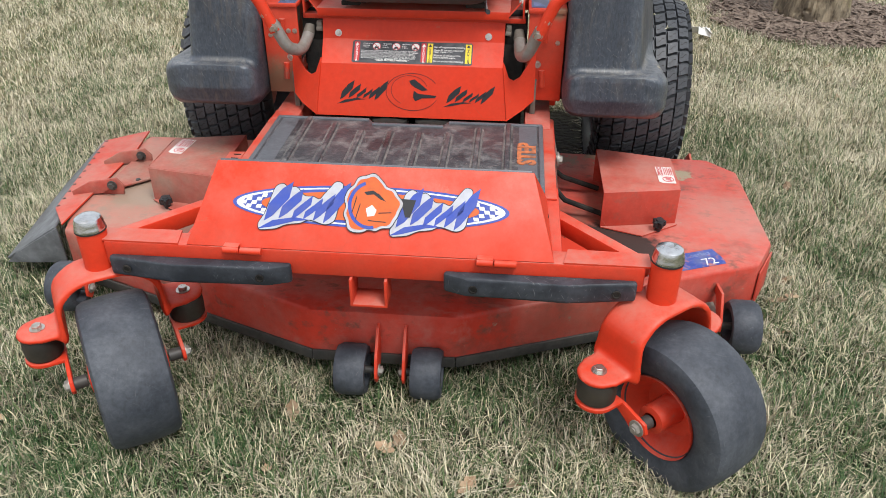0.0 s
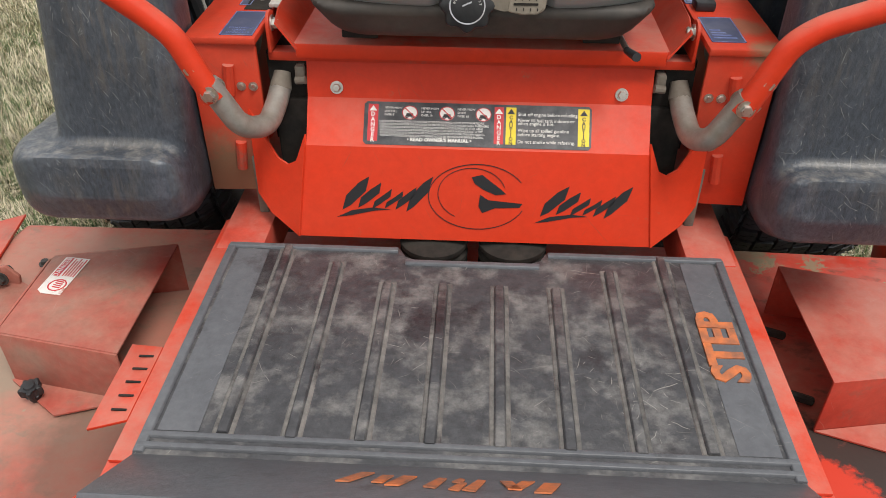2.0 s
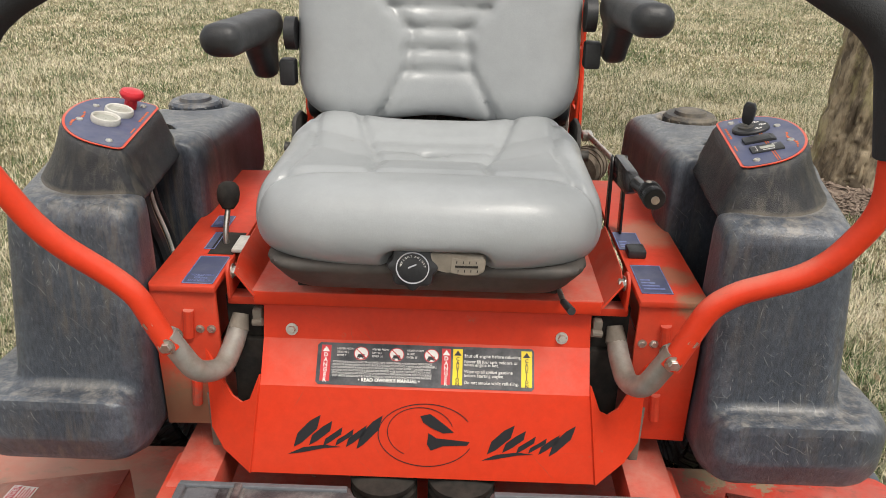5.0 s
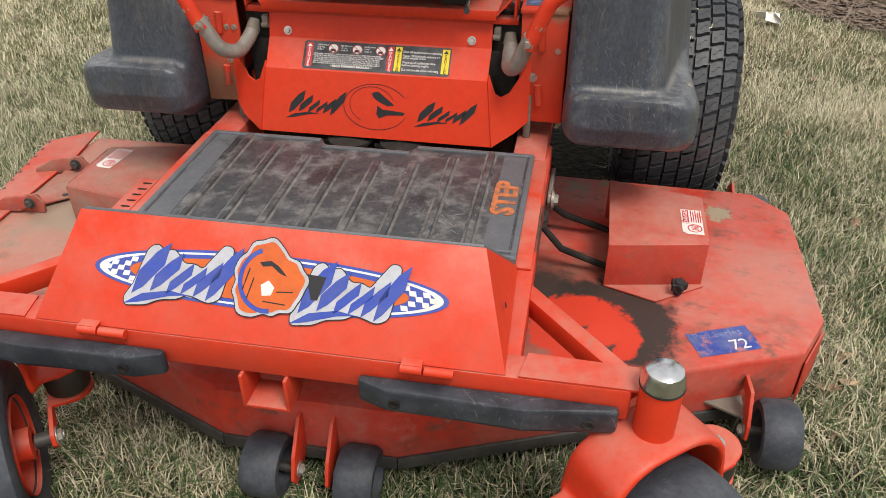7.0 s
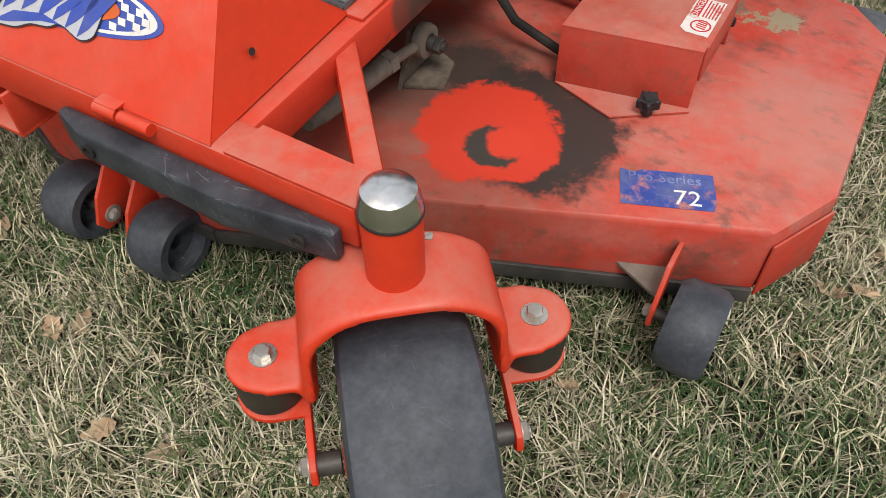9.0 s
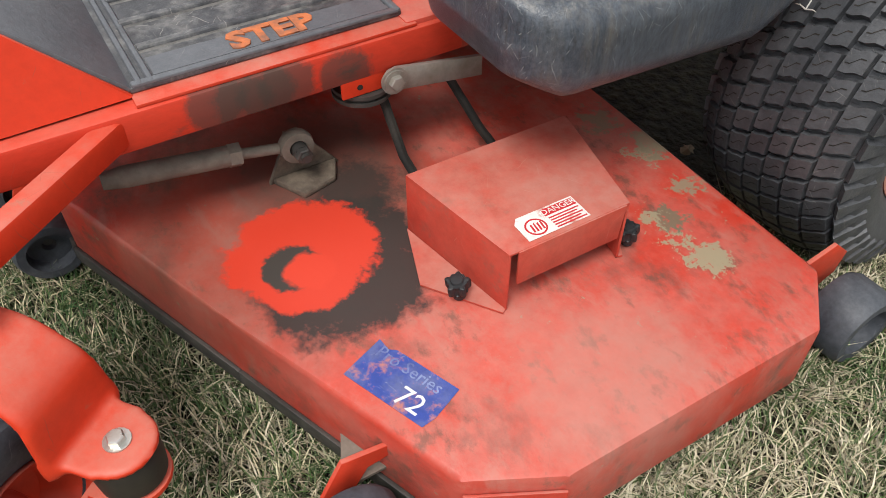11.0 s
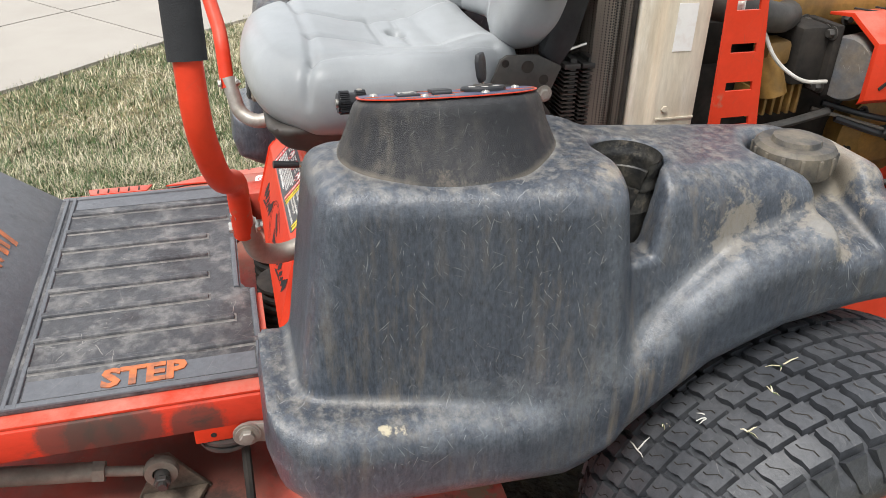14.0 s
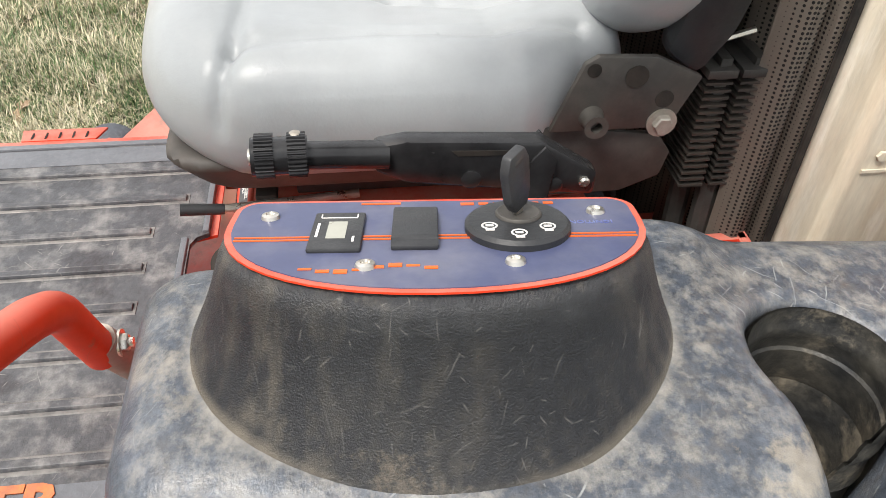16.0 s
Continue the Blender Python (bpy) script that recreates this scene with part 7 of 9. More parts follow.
def levers():
    Y = 0.640
    right = ([(0.330, 0.638, 0.701), (0.368, 0.636, 0.792), (0.398, 0.634, 0.815), (0.490, 0.618, 0.856), (0.537, 0.605, 0.941), (0.527, 0.604, 1.021)], [(0.527, 0.604, 1.011), (0.502, 0.604, 1.119), (0.472, 0.604, 1.156), (0.10, 0.627, 1.36)])
    left = ([(0.339, 0.638, 0.701), (0.374, 0.636, 0.784), (0.402, 0.634, 0.811), (0.471, 0.618, 0.873), (0.525, 0.605, 0.977), (0.510, 0.604, 1.05)], [(0.511, 0.604, 1.04), (0.486, 0.604, 1.121), (0.448, 0.604, 1.154), (0.097, 0.627, 1.34)])
    for s, (up, grip) in ((1, right), (-1, left)):
        b = up[0][0]
        pre = [(0.286, 0.765, 0.660), (0.286, 0.738, 0.650), (0.290, 0.690, 0.636), (b - 0.024, 0.655, 0.652), (b + 0.006, Y, 0.722)]
        bm = bmesh.new()
        tube(bm, bend([(s * x, y, z) for x, y, z in pre], 0.035, 6), 0.0155, 16)
        base = part("control_lever", bm, steel, mower, "bent steering lever of bare and orange-red tube with a black foam grip")
        bm = bmesh.new()
        tube(bm, bend([(s * x, y, z) for x, y, z in up], 0.05, 7), 0.0152, 18)
        part("lever_tube", bm, paint_clean, base, "orange-red lever tube")
        bm = bmesh.new()
        tube(bm, bend([(s * x, y, z) for x, y, z in grip], 0.05, 7), 0.0203, 20)
        part("foam_grip", bm, foam, base, "black foam grip")
        for y, d, z in ((Y - 0.0145, -1, 0.712), (Y + 0.0145, 1, 0.712), (Y - 0.010, -1, 0.745)):
            bm = bmesh.new()
            hex_bolt(bm, Vector((s * (b + 0.02 * (z > 0.73)), y, z)), (0, d, 0), 0.0078, 0.006, True, 0.005 if d > 0 else 0.0)
            part("lever_bolt", bm, zinc, base)
        bm = bmesh.new()
        tube(bm, [(s * 0.283, 0.776, 0.680), (s * 0.285, 0.762, 0.660)], [0.012, 0.0165], 14)
        part("lever_knuckle", bm, cast_dusty, base, "dust-caked cast knuckle")
        bm = bmesh.new()
        box(bm, (s * 0.256, 0.775, 0.680), (0.014, 0.02, 0.026), 0.003)
        part("pump_arm", bm, cast_dusty, base, "dust-caked pump arm")
        bm = bmesh.new()
        tube(bm, [(s * 0.262, 0.765, 0.672), (s * 0.247, 0.763, 0.674)], 0.006, 10)
        part("arm_pin", bm, cast_dusty, base)


levers()


# ---------------------------------------------------------------- labels and emblems
def quad(bm, m, x0, y0, x1, y1, lift, slant=0.0, hgt=0.0003):
    outline(bm, [(x0, y0), (x1, y0), (x1 + slant, y1), (x0 + slant, y1)], m, hgt, lift)


def ring(bm, m, cx, cy, a0, b0, a1, b1, lift, n=40, start=0.0, stop=math.tau):
    for k in range(n):
        u, w = start + (stop - start) * k / n, start + (stop - start) * (k + 1) / n
        outline(bm, [(cx + a * math.cos(t), cy + b * math.sin(t)) for a, b, t in ((a0, b0, u), (a0, b0, w), (a1, b1, w), (a1, b1, u))], m, 0.0003, lift)


def safety_label():
    m = facing((0, 0.7347, 0.6232), (1, 0, 0), (0, 0.048, 0.053)) @ Matrix.Translation((0, 0, 0.0004))
    k = 0.0002222
    ky = 0.000205
    px = lambda x: (x - 780) * k
    py = lambda y: (217 - y) * ky
    bm = bmesh.new()
    w, hh, r = 0.1625, 0.0315, 0.004
    outline(bm, [(-w + r, -hh), (w - r, -hh), (w, -hh + r), (w, hh - r), (w - r, hh), (-w + r, hh), (-w, hh - r), (-w, -hh + r)], m, 0.0005)
    lab = part("safety_label", bm, label_grey, mower, "dark grey warning label with red and yellow bands", 0)
    for mat, spans in ((label_red, ((75, 140), (890, 950))), (label_yellow, ((965, 1030), (1425, 1497)))):
        for a, b in spans:
            bm = bmesh.new()
            quad(bm, m, px(a), py(345), px(b), py(82), 0.0006)
            band = part("colour_band", bm, mat, lab, angle=0)
            bm = bmesh.new()
            c = px((a + b) / 2)
            outline(bm, [(c - 0.0055, py(130)), (c + 0.0055, py(130)), (c, py(92))], m, 0.0003, 0.001)
            ink = white_paint if mat == label_red else black_print
            part("alert_mark", bm, ink, band, angle=0)
            word = "DANGER" if mat == label_red else "CAUTION"
            step = (340 - 155) / (len(word) - 1)
            for i, ch in enumerate(word):
                writing("band_letter", ch, 0.0085 if mat == label_red else 0.0075, m @ Matrix.Translation((c, py(155 + i * step * 0.99), 0.0011)), ink, band, depth=0.0002, bold=0.0002)
    for x, words in ((180, ("NEVER MOW", "SIDE HILL", "OVER 5")), (418, ("NEVER MOW", "UP HILL", "OVER 10")), (652, ("NEVER MOW", "SLOPE", "OVER 15"))):
        for i, t in enumerate(words):
            writing("label_line", t, 0.0043, m @ Matrix.Translation((px(x), py(106 + i * 25), 0.0008)), white_paint, lab, "LEFT", 0.0002)
    for cx in (345, 585, 820):
        bm = bmesh.new()
        n = 28
        c = (px(cx), py(138))
        outline(bm, [(c[0] + 0.0112 * math.cos(i * math.tau / n), c[1] + 0.0102 * math.sin(i * math.tau / n)) for i in range(n)], m, 0.0003, 0.0006)
        disc = part("ban_sign", bm, white_paint, lab, angle=0)
        bm = bmesh.new()
        ring(bm, m, *c, 0.0112, 0.0102, 0.0100, 0.0091, 0.001, 28)
        outline(bm, [(c[0] - 0.0078, c[1] + 0.0062), (c[0] - 0.0068, c[1] + 0.0072), (c[0] + 0.0078, c[1] - 0.0062), (c[0] + 0.0068, c[1] - 0.0072)], m, 0.0003, 0.0014)
        part("ban_ring", bm, label_red, disc, angle=0)
        bm = bmesh.new()
        quad(bm, m, c[0] - 0.005, c[1] - 0.006, c[0] + 0.005, c[1] - 0.001, 0.001)
        for e in (-0.004, 0.004):
            ring(bm, m, c[0] + e, c[1] - 0.0058, 0.0026, 0.0024, 0.0012, 0.0011, 0.0011, 14)
        part("machine_mark", bm, black_print, disc, angle=0)
    lines = ("STOP BLADE & BACK SLOWLY IF MACHINE STOPS GOING UPHILL \u2022 NEVER MOW NEAR PEOPLE", "NEVER USE WHEN UNDER THE INFLUENCE OF DRUGS OR ALCOHOL \u2022 NEVER CARRY PASSENGERS",
             "SET PARKING BRAKE & REMOVE KEY IF LEAVING MACHINE \u2022 AVOID SLIPPERY OR STEEP AREAS", "AVOID BLADE UNLESS BLADE & ENGINE ARE STOPPED \u2022 USE SAFELY. MACHINE IS NOT A TOY",
             "KNOW LOCATION AND FUNCTION OF CONTROLS \u2022 REMOVE POTENTIAL THROWN OBJECTS", "KEEP SAFETY DEVICES IN PLACE AND WORKING \u2022 LOOK BEHIND MACHINE BEFORE BACKING")
    for i, t in enumerate(lines):
        writing("label_line", "\u2022 " + t, 0.0044, m @ Matrix.Translation((px(148), py(203 + i * 20.2), 0.0008)), white_paint, lab, "LEFT", 0.0002, squeeze=0.79)
    writing("label_line", "\u2022 READ OWNER'S MANUAL \u2022", 0.0072, m @ Matrix.Translation((px(540), py(330), 0.0008)), white_paint, lab, depth=0.0002, bold=0.00025)
    for y, t in ((130, "Shut off engine before refueling."), (172, "Never fill fuel tank indoors or"), (195, "when engine is hot."), (244, "Wipe up all spilled gasoline"), (273, "before starting engine."), (324, "Do not smoke while refueling.")):
        writing("label_line", t, 0.0072, m @ Matrix.Translation((px(1041), py(y), 0.0008)), white_paint, lab, "LEFT", 0.0002, squeeze=0.92)


safety_label()
panel_front = bpy.data.objects["front_panel"]


def brush_word(name, mat, parent, m, x0, x1, y0, y1, lift, grow=0.0, label=""):
    """A word mark as plain brush shapes: one sweep under a row of tapering slanted strokes."""
    w, hh = x1 - x0, y1 - y0
    strokes = [((-0.05, -0.02), (0.12, 0.03), (0.40, 0.16), (0.60, 0.20), (0.40, 0.24), (0.14, 0.16))]
    for x, lo, hi, wd in ((0.02, 0.16, 0.98, 0.17), (0.21, 0.22, 0.84, 0.17), (0.38, 0.20, 0.70, 0.15), (0.53, 0.22, 0.66, 0.15), (0.66, 0.20, 0.76, 0.15), (0.79, 0.16, 1.02, 0.14)):
        lean = (hi - lo) * 0.24
        strokes.append(((x, lo), (x + wd * 0.62, lo + 0.12), (x + wd + lean * 0.6, (lo + hi) / 2 + 0.06), (x + wd * 0.8 + lean, hi), (x + wd * 0.25 + lean * 0.8, hi - 0.16), (x + lean * 0.25, (lo + hi) / 2 - 0.06)))
    for s in strokes:
        c = Vector((sum(p[0] for p in s) / len(s), sum(p[1] for p in s) / len(s)))
        pts = []
        for p in s:
            q = Vector((x0 + p[0] * w, y0 + p[1] * hh))
            o = q - Vector((x0 + c.x * w, y0 + c.y * hh))
            q += o.normalized() * grow
            pts.append((q.x, q.y))
        bm = bmesh.new()
        outline(bm, pts, m, 0.0003, lift)
        part(name, bm, mat, parent, label, 0)


def lower_marks():
    m = facing((0, 0.6933, 0.529), (1, 0, 0), (0, 0.035, 0.135)) @ Matrix.Translation((0, 0, 0.0006))
    brush_word("word_stroke", black_print, panel_front, m, -0.197, -0.074, -0.036, 0.028, 0.0, 0.0, "black slanted stroke cut in the panel")
    brush_word("word_stroke", black_print, panel_front, m, 0.094, 0.214, -0.036, 0.022, 0.0, 0.0, "black slanted stroke cut in the panel")
    bm = bmesh.new()
    ring(bm, m, 0.004, 0.0, 0.072, 0.050, 0.0708, 0.0488, 0.0, 40, 0.5, 5.9)
    ring(bm, m, -0.004, 0.004, 0.050, 0.040, 0.0490, 0.0390, 0.0, 30, 0.3, 4.2)
    outline(bm, [(-0.005, 0.030), (0.010, 0.034), (0.034, 0.016), (0.046, 0.006), (0.030, 0.004), (0.012, 0.012), (0.0, 0.020)], m, 0.0003)
    outline(bm, [(0.008, 0.004), (0.020, -0.004), (0.070, -0.008), (0.066, -0.014), (0.030, -0.016), (0.012, -0.024), (0.006, -0.014)], m, 0.0003)
    part("badge", bm, black_print, mower, "thin black ring badge cut in the panel", 0)


lower_marks()


def word_halo(parent, m, x0, x1, y0, y1):
    """One pale field with a dark rim behind a row of slanted strokes."""
    w, hh = x1 - x0, y1 - y0
    up = [(0.02, 0.30), (0.13, 0.88), (0.22, 0.96), (0.30, 0.84), (0.40, 0.90), (0.52, 0.68), (0.63, 0.70), (0.72, 0.62), (0.80, 0.80), (0.92, 1.04), (1.01, 1.0)]
    down = [(0.98, 0.62), (0.93, 0.20), (0.82, 0.12), (0.66, 0.20), (0.58, 0.22), (0.50, 0.14), (0.30, 0.10), (0.18, 0.0), (-0.04, -0.04), (-0.06, 0.08)]
    ring_ = bend([(x0 + a * w, y0 + b * hh, 0) for a, b in up + down + up[:1]], 0.008, 3)
    c = sum(ring_, Vector()) / len(ring_)
    for mat, grow, lift, name in ((black_print, 0.0022, 0.0019, "dark_rim"), (silver_print, 0.0006, 0.0024, "pale_field")):
        pts = []
        for k, q in enumerate(ring_[:-1]):
            d = ring_[(k + 1) % (len(ring_) - 1)] - ring_[k - 1 if k else len(ring_) - 2]
            nrm = Vector((-d.y, d.x, 0)).normalized() if d.length else Vector()
            pts.append((q.x + nrm.x * grow, q.y + nrm.y * grow))
        bm = bmesh.new()
        outline(bm, pts, m, 0.0003, lift)
        part(name, bm, mat, parent, angle=0)


def plate_emblem():
    m = facing((-0.002, 0.0555, 0.5258), (1, 0, 0), (0, 0.118, 0.135)) @ Matrix.Translation((0, 0, 0.0006))
    bm = bmesh.new()
    n = 56
    outline(bm, [(0.282 * math.cos(i * math.tau / n), 0.043 * math.sin(i * math.tau / n)) for i in range(n)], m)
    em = part("oval_emblem", bm, blue_print, foot, "worn blue, white and orange oval emblem", 0)
    bm = bmesh.new()
    ring(bm, m, 0, 0, 0.274, 0.0385, 0.262, 0.0355, 0.0005, 56)
    part("white_rim", bm, white_paint, em, angle=0)
    sq = 0.0105
    for s in (-1, 1):
        for i in range(6):
            for j in range(-3, 4):
                x, y = 0.212 + i * sq, j * sq * 0.72
                if (i + j) % 2 == 0 and ((x + sq) / 0.280) ** 2 + ((abs(y) + sq * 0.6) / 0.043) ** 2 < 1 and ((x + 0.03) / 0.252) ** 2 + (y / 0.030) ** 2 > 1:
                    bm = bmesh.new()
                    quad(bm, m, s * x, y - sq * 0.36, s * (x + sq), y + sq * 0.36, 0.0011, s * -0.002)
                    part("white_check", bm, white_paint, em, angle=0)
    bm = bmesh.new()
    outline(bm, [(0.222 * math.cos(i * math.tau / n), 0.030 * math.sin(i * math.tau / n)) for i in range(n)], m, 0.0003, 0.0014)
    part("orange_oval", bm, orange_print, em, angle=0)
    for x0, x1, y0, y1 in ((-0.215, -0.058, -0.052, 0.046), (0.054, 0.205, -0.054, 0.044)):
        word_halo(em, m, x0, x1, y0, y1)
        brush_word("word_bar", blue_print, em, m, x0, x1, y0, y1, 0.0029, 0.0020)
    for mat, g, lift in ((black_print, 1.08, 0.0034), (silver_print, 1.05, 0.0039), (orange_print, 0.95, 0.0044)):
        bm = bmesh.new()
        pts = []
        for i in range(72):
            a = i * math.tau / 72
            r = 0.98 + 0.09 * math.cos(3 * a + 0.6) + 0.05 * math.sin(5 * a) + 0.025 * math.cos(9 * a) + 0.02 * math.sin(13 * a)
            pts.append((0.004 + 0.056 * g * r * math.cos(a), 0.004 + 0.056 * g * r * math.sin(a)))
        outline(bm, pts, m, 0.0003, lift)
        part("round_badge", bm, mat, em, angle=0)
    bm = bmesh.new()
    outline(bm, [(0.062, 0.020), (0.094, 0.018), (0.084, -0.018), (0.074, -0.018)], m, 0.0003, 0.0030)
    part("badge_corner", bm, black_print, em, angle=0)
    bm = bmesh.new()
    outline(bm, [(-0.012, 0.030), (0.006, 0.034), (0.020, 0.026), (0.034, 0.012), (0.022, 0.016), (0.008, 0.026), (-0.006, 0.024)], m, 0.0003, 0.0048)
    part("dark_patch", bm, black_print, em, angle=0)
    bm = bmesh.new()
    outline(bm, [(-0.006, -0.004), (0.006, 0.004), (0.016, -0.006), (0.012, -0.018), (-0.002, -0.020)], m, 0.0003, 0.0048)
    part("pale_patch", bm, white_paint, em, angle=0)
    for p, q in (((-0.026, 0.020), (-0.034, -0.014)), ((-0.018, 0.006), (-0.026, -0.028)), ((0.020, -0.012), (0.046, -0.010)), ((0.0, -0.028), (0.036, -0.030))):
        bm = bmesh.new()
        d = Vector((q[0] - p[0], q[1] - p[1])).normalized() * 0.0009
        outline(bm, [(p[0] - d.y, p[1] + d.x), (p[0] + d.y, p[1] - d.x), (q[0] + d.y, q[1] - d.x), (q[0] - d.y, q[1] + d.x)], m, 0.0003, 0.0048)
        part("dark_line", bm, black_print, em, angle=0)
    bm = bmesh.new()
    ring(bm, m, 0.004, 0.004, 0.047, 0.050, 0.040, 0.043, 0.0048, 24, 1.9, 4.9)
    part("badge_curve", bm, blue_print, em, angle=0)


plate_emblem()


# ---------------------------------------------------------------- control pods
lcd_grey = material("faded_grey_display", (0.36, 0.36, 0.31), 0.3, second=(0.28, 0.28, 0.24), scale=60, bump=0.0)


def control_panels():
    flip = Matrix.Diagonal((-1, 1, 1, 1))
    cup_liner(tank_r, 1)
    cup_liner(tank_l, -1)
    for s, tk in ((1, tank_r), (-1, tank_l)):
        pm = POD if s > 0 else flip @ POD
        bm = bmesh.new()
        prism(bm, panel_outline(0.0025), "z", -0.0005, 0.0006, 0.0, pm)
        part("panel_border", bm, paint_clean, tk, "thin orange-red panel border", 0)
        bm = bmesh.new()
        prism(bm, panel_outline(-0.001), "z", 0.0, 0.0012, 0.0, pm)
        pn = part("control_panel", bm, panel_blue, tk, "faded blue control panel label", 0)
        for x in (-0.0005, 0.0028) if s > 0 else ():
            bm = bmesh.new()
            box(bm, (x, 0.0, 0.0014), (0.0012, 0.205, 0.0006), 0.0, pm)
            part("orange_line", bm, orange_print, pn, angle=0)
        marks = [(0.0345 + 0.003 * math.sin(k * 0.9), -0.062 + 0.0085 * k, 0.0016 + 0.001 * (k % 3), 0.0065) for k in range(8)] + [(-0.041, 0.018 + 0.009 * k, 0.003, 0.0075 - 0.002 * (k % 2)) for k in range(6)] + [(-0.043, -0.03, 0.002, 0.022)]
        for x, y, w, hg in marks:
            bm = bmesh.new()
            box(bm, (x, y, 0.0014), (w, hg, 0.0005), 0.0, pm)
            part("print_bar", bm, orange_print, pn, angle=0)
        if s > 0:
            writing("panel_word", "IGNITION", 0.0052, pm @ facing((-0.015, 0.082, 0.0014), (0, -1, 0), (1, 0, 0)), pale_blue_print, pn, depth=0.0002)
        for x, y in ((-0.0263, -0.0886), (0.0321, -0.0337), (0.030, 0.0377), (-0.0284, 0.0871)):
            bm = bmesh.new()
            lathe(bm, [(0, 0.0), (0.0052, 0.0), (0.0046, 0.0018), (0.0025, 0.0026), (0.0018, 0.0012), (0, 0.0012)], pm @ Matrix.Translation((x, y, 0.0012)), 16)
            part("rivet", bm, zinc, pn, "white-metal rivet")
    # hour meter, blank switch, ignition
    mm = POD @ Matrix.Translation((-0.0045, -0.0505, 0))
    bm = bmesh.new()
    box(bm, (0, 0, 0.0022), (0.0445, 0.027, 0.0034), 0.0014, mm)
    mt = part("hour_meter", bm, plastic_plain, tank_r, "black hour meter with a small grey window")
    bm = bmesh.new()
    box(bm, (0.001, 0, 0.0038), (0.020, 0.0098, 0.0008), 0.0, mm)
    part("meter_window", bm, lcd_grey, mt, "grey-green meter window", 0)
    for x, y, w, hg in ((0.001, -0.0098, 0.016, 0.0014), (-0.014, 0.0, 0.0006, 0.019), (-0.0165, 0.0095, 0.004, 0.0006), (-0.0165, -0.0095, 0.004, 0.0006), (0.012, 0.009, 0.006, 0.0012)):
        bm = bmesh.new()
        box(bm, (x, y, 0.0039), (w, hg, 0.0006), 0.0, mm)
        part("meter_mark", bm, white_paint, mt, angle=0)
    mm = POD @ Matrix.Translation((-0.0065, -0.0105, 0.001))
    bm = bmesh.new()
    prism(bm, [(-0.0225, 0.0), (0.0225, 0.0), (0.0225, 0.0030), (0.0165, 0.0036), (0.0150, 0.0050), (-0.0225, 0.0046)], "y", -0.0118, 0.0118, 0.0010, mm)
    part("blank_switch", bm, plastic_plain, tank_r, "black blank rocker switch")
    mm = POD @ Matrix.Translation((-0.0075, 0.0425, 0.0005))
    bm = bmesh.new()
    lathe(bm, [(0, 0), (0.0275, 0), (0.0275, 0.004), (0.0255, 0.006), (0, 0.0062)], mm, 48)
    ig = part("ignition_switch", bm, plastic_plain, tank_r, "black round ignition switch with white symbols")
    bm = bmesh.new()
    lathe(bm, [(0.0122, 0.006), (0.0122, 0.0068), (0.0116, 0.0078), (0.0108, 0.0080), (0.0090, 0.0072), (0, 0.0072)], mm @ Matrix.Translation((-0.0065, 0.001, 0)), 36)
    part("switch_collar", bm, dark_steel, ig, "worn dark collar")
    for a in (-1.05, -0.05, 0.95):
        bm = bmesh.new()
        c = (-0.001 + 0.0175 * math.cos(a), 0.0175 * math.sin(a))
        ring(bm, mm, *c, 0.0042, 0.0042, 0.0033, 0.0033, 0.0062, 14)
        quad(bm, mm, c[0] - 0.0012, c[1] - 0.002, c[0] + 0.0008, c[1] + 0.002, 0.0062)
        quad(bm, mm, c[0] + 0.0036, c[1] - 0.0022, c[0] + 0.0058, c[1] + 0.0022, 0.0062)
        part("switch_symbol", bm, white_paint, ig, angle=0)
    bm = bmesh.new()
    km = mm @ Matrix.Translation((-0.0065, 0.001, 0.006)) @ Matrix.Rotation(math.atan(0.27), 4, "Y") @ Matrix.Rotation(radians(7), 4, "X") @ Matrix.Rotation(radians(52), 4, "Z")
    prism(bm, [(-0.0055, 0.005), (0.0055, 0.005), (0.0090, 0.013), (0.0100, 0.032), (0.0065, 0.040), (-0.0065, 0.040), (-0.0100, 0.032), (-0.0090, 0.013)], "x", -0.0030, 0.0030, 0.0015, km)
    key = part("ignition_key", bm, plastic_plain, ig, "black ignition key in the switch")
    bm = bmesh.new()
    box(bm, (0, 0, 0.002), (0.002, 0.006, 0.010), 0.0, km)
    part("key_blade", bm, zinc, key)
    bm = bmesh.new()
    box(bm, (0, 0, 0.0345), (0.0066, 0.008, 0.004), 0.001, km)
    part("key_hole", bm, dark_steel, key)
    # the other pod: red pull knob and two white-rimmed dials
    pm = flip @ POD
    bm = bmesh.new()
    lathe(bm, [(0.0095, 0), (0.0095, 0.016), (0.015, 0.018), (0.0185, 0.023), (0.0185, 0.026), (0.016, 0.030), (0.008, 0.032), (0, 0.0325)], pm @ Matrix.Translation((-0.0133, 0.066, 0)), 28)
    part("blade_switch", bm, knob_red, tank_l, "red mushroom pull knob")
    for x, y in ((-0.0006, -0.019), (-0.0068, 0.0278)):
        bm = bmesh.new()
        lathe(bm, [(0.0205, 0.0), (0.0215, 0.004), (0.0205, 0.009), (0.0190, 0.010), (0.0175, 0.009), (0.0165, 0.005), (0, 0.005)], pm @ Matrix.Translation((x, y, 0.001)), 36)
        dl = part("dial", bm, white_plastic, tank_l, "off-white round dial bezel")
        bm = bmesh.new()
        lathe(bm, [(0, 0), (0.0160, 0), (0.0160, 0.0006), (0, 0.0006)], pm @ Matrix.Translation((x, y, 0.0062)), 32)
        part("dial_face", bm, lcd_grey, dl, "faded grey dial face", 0)
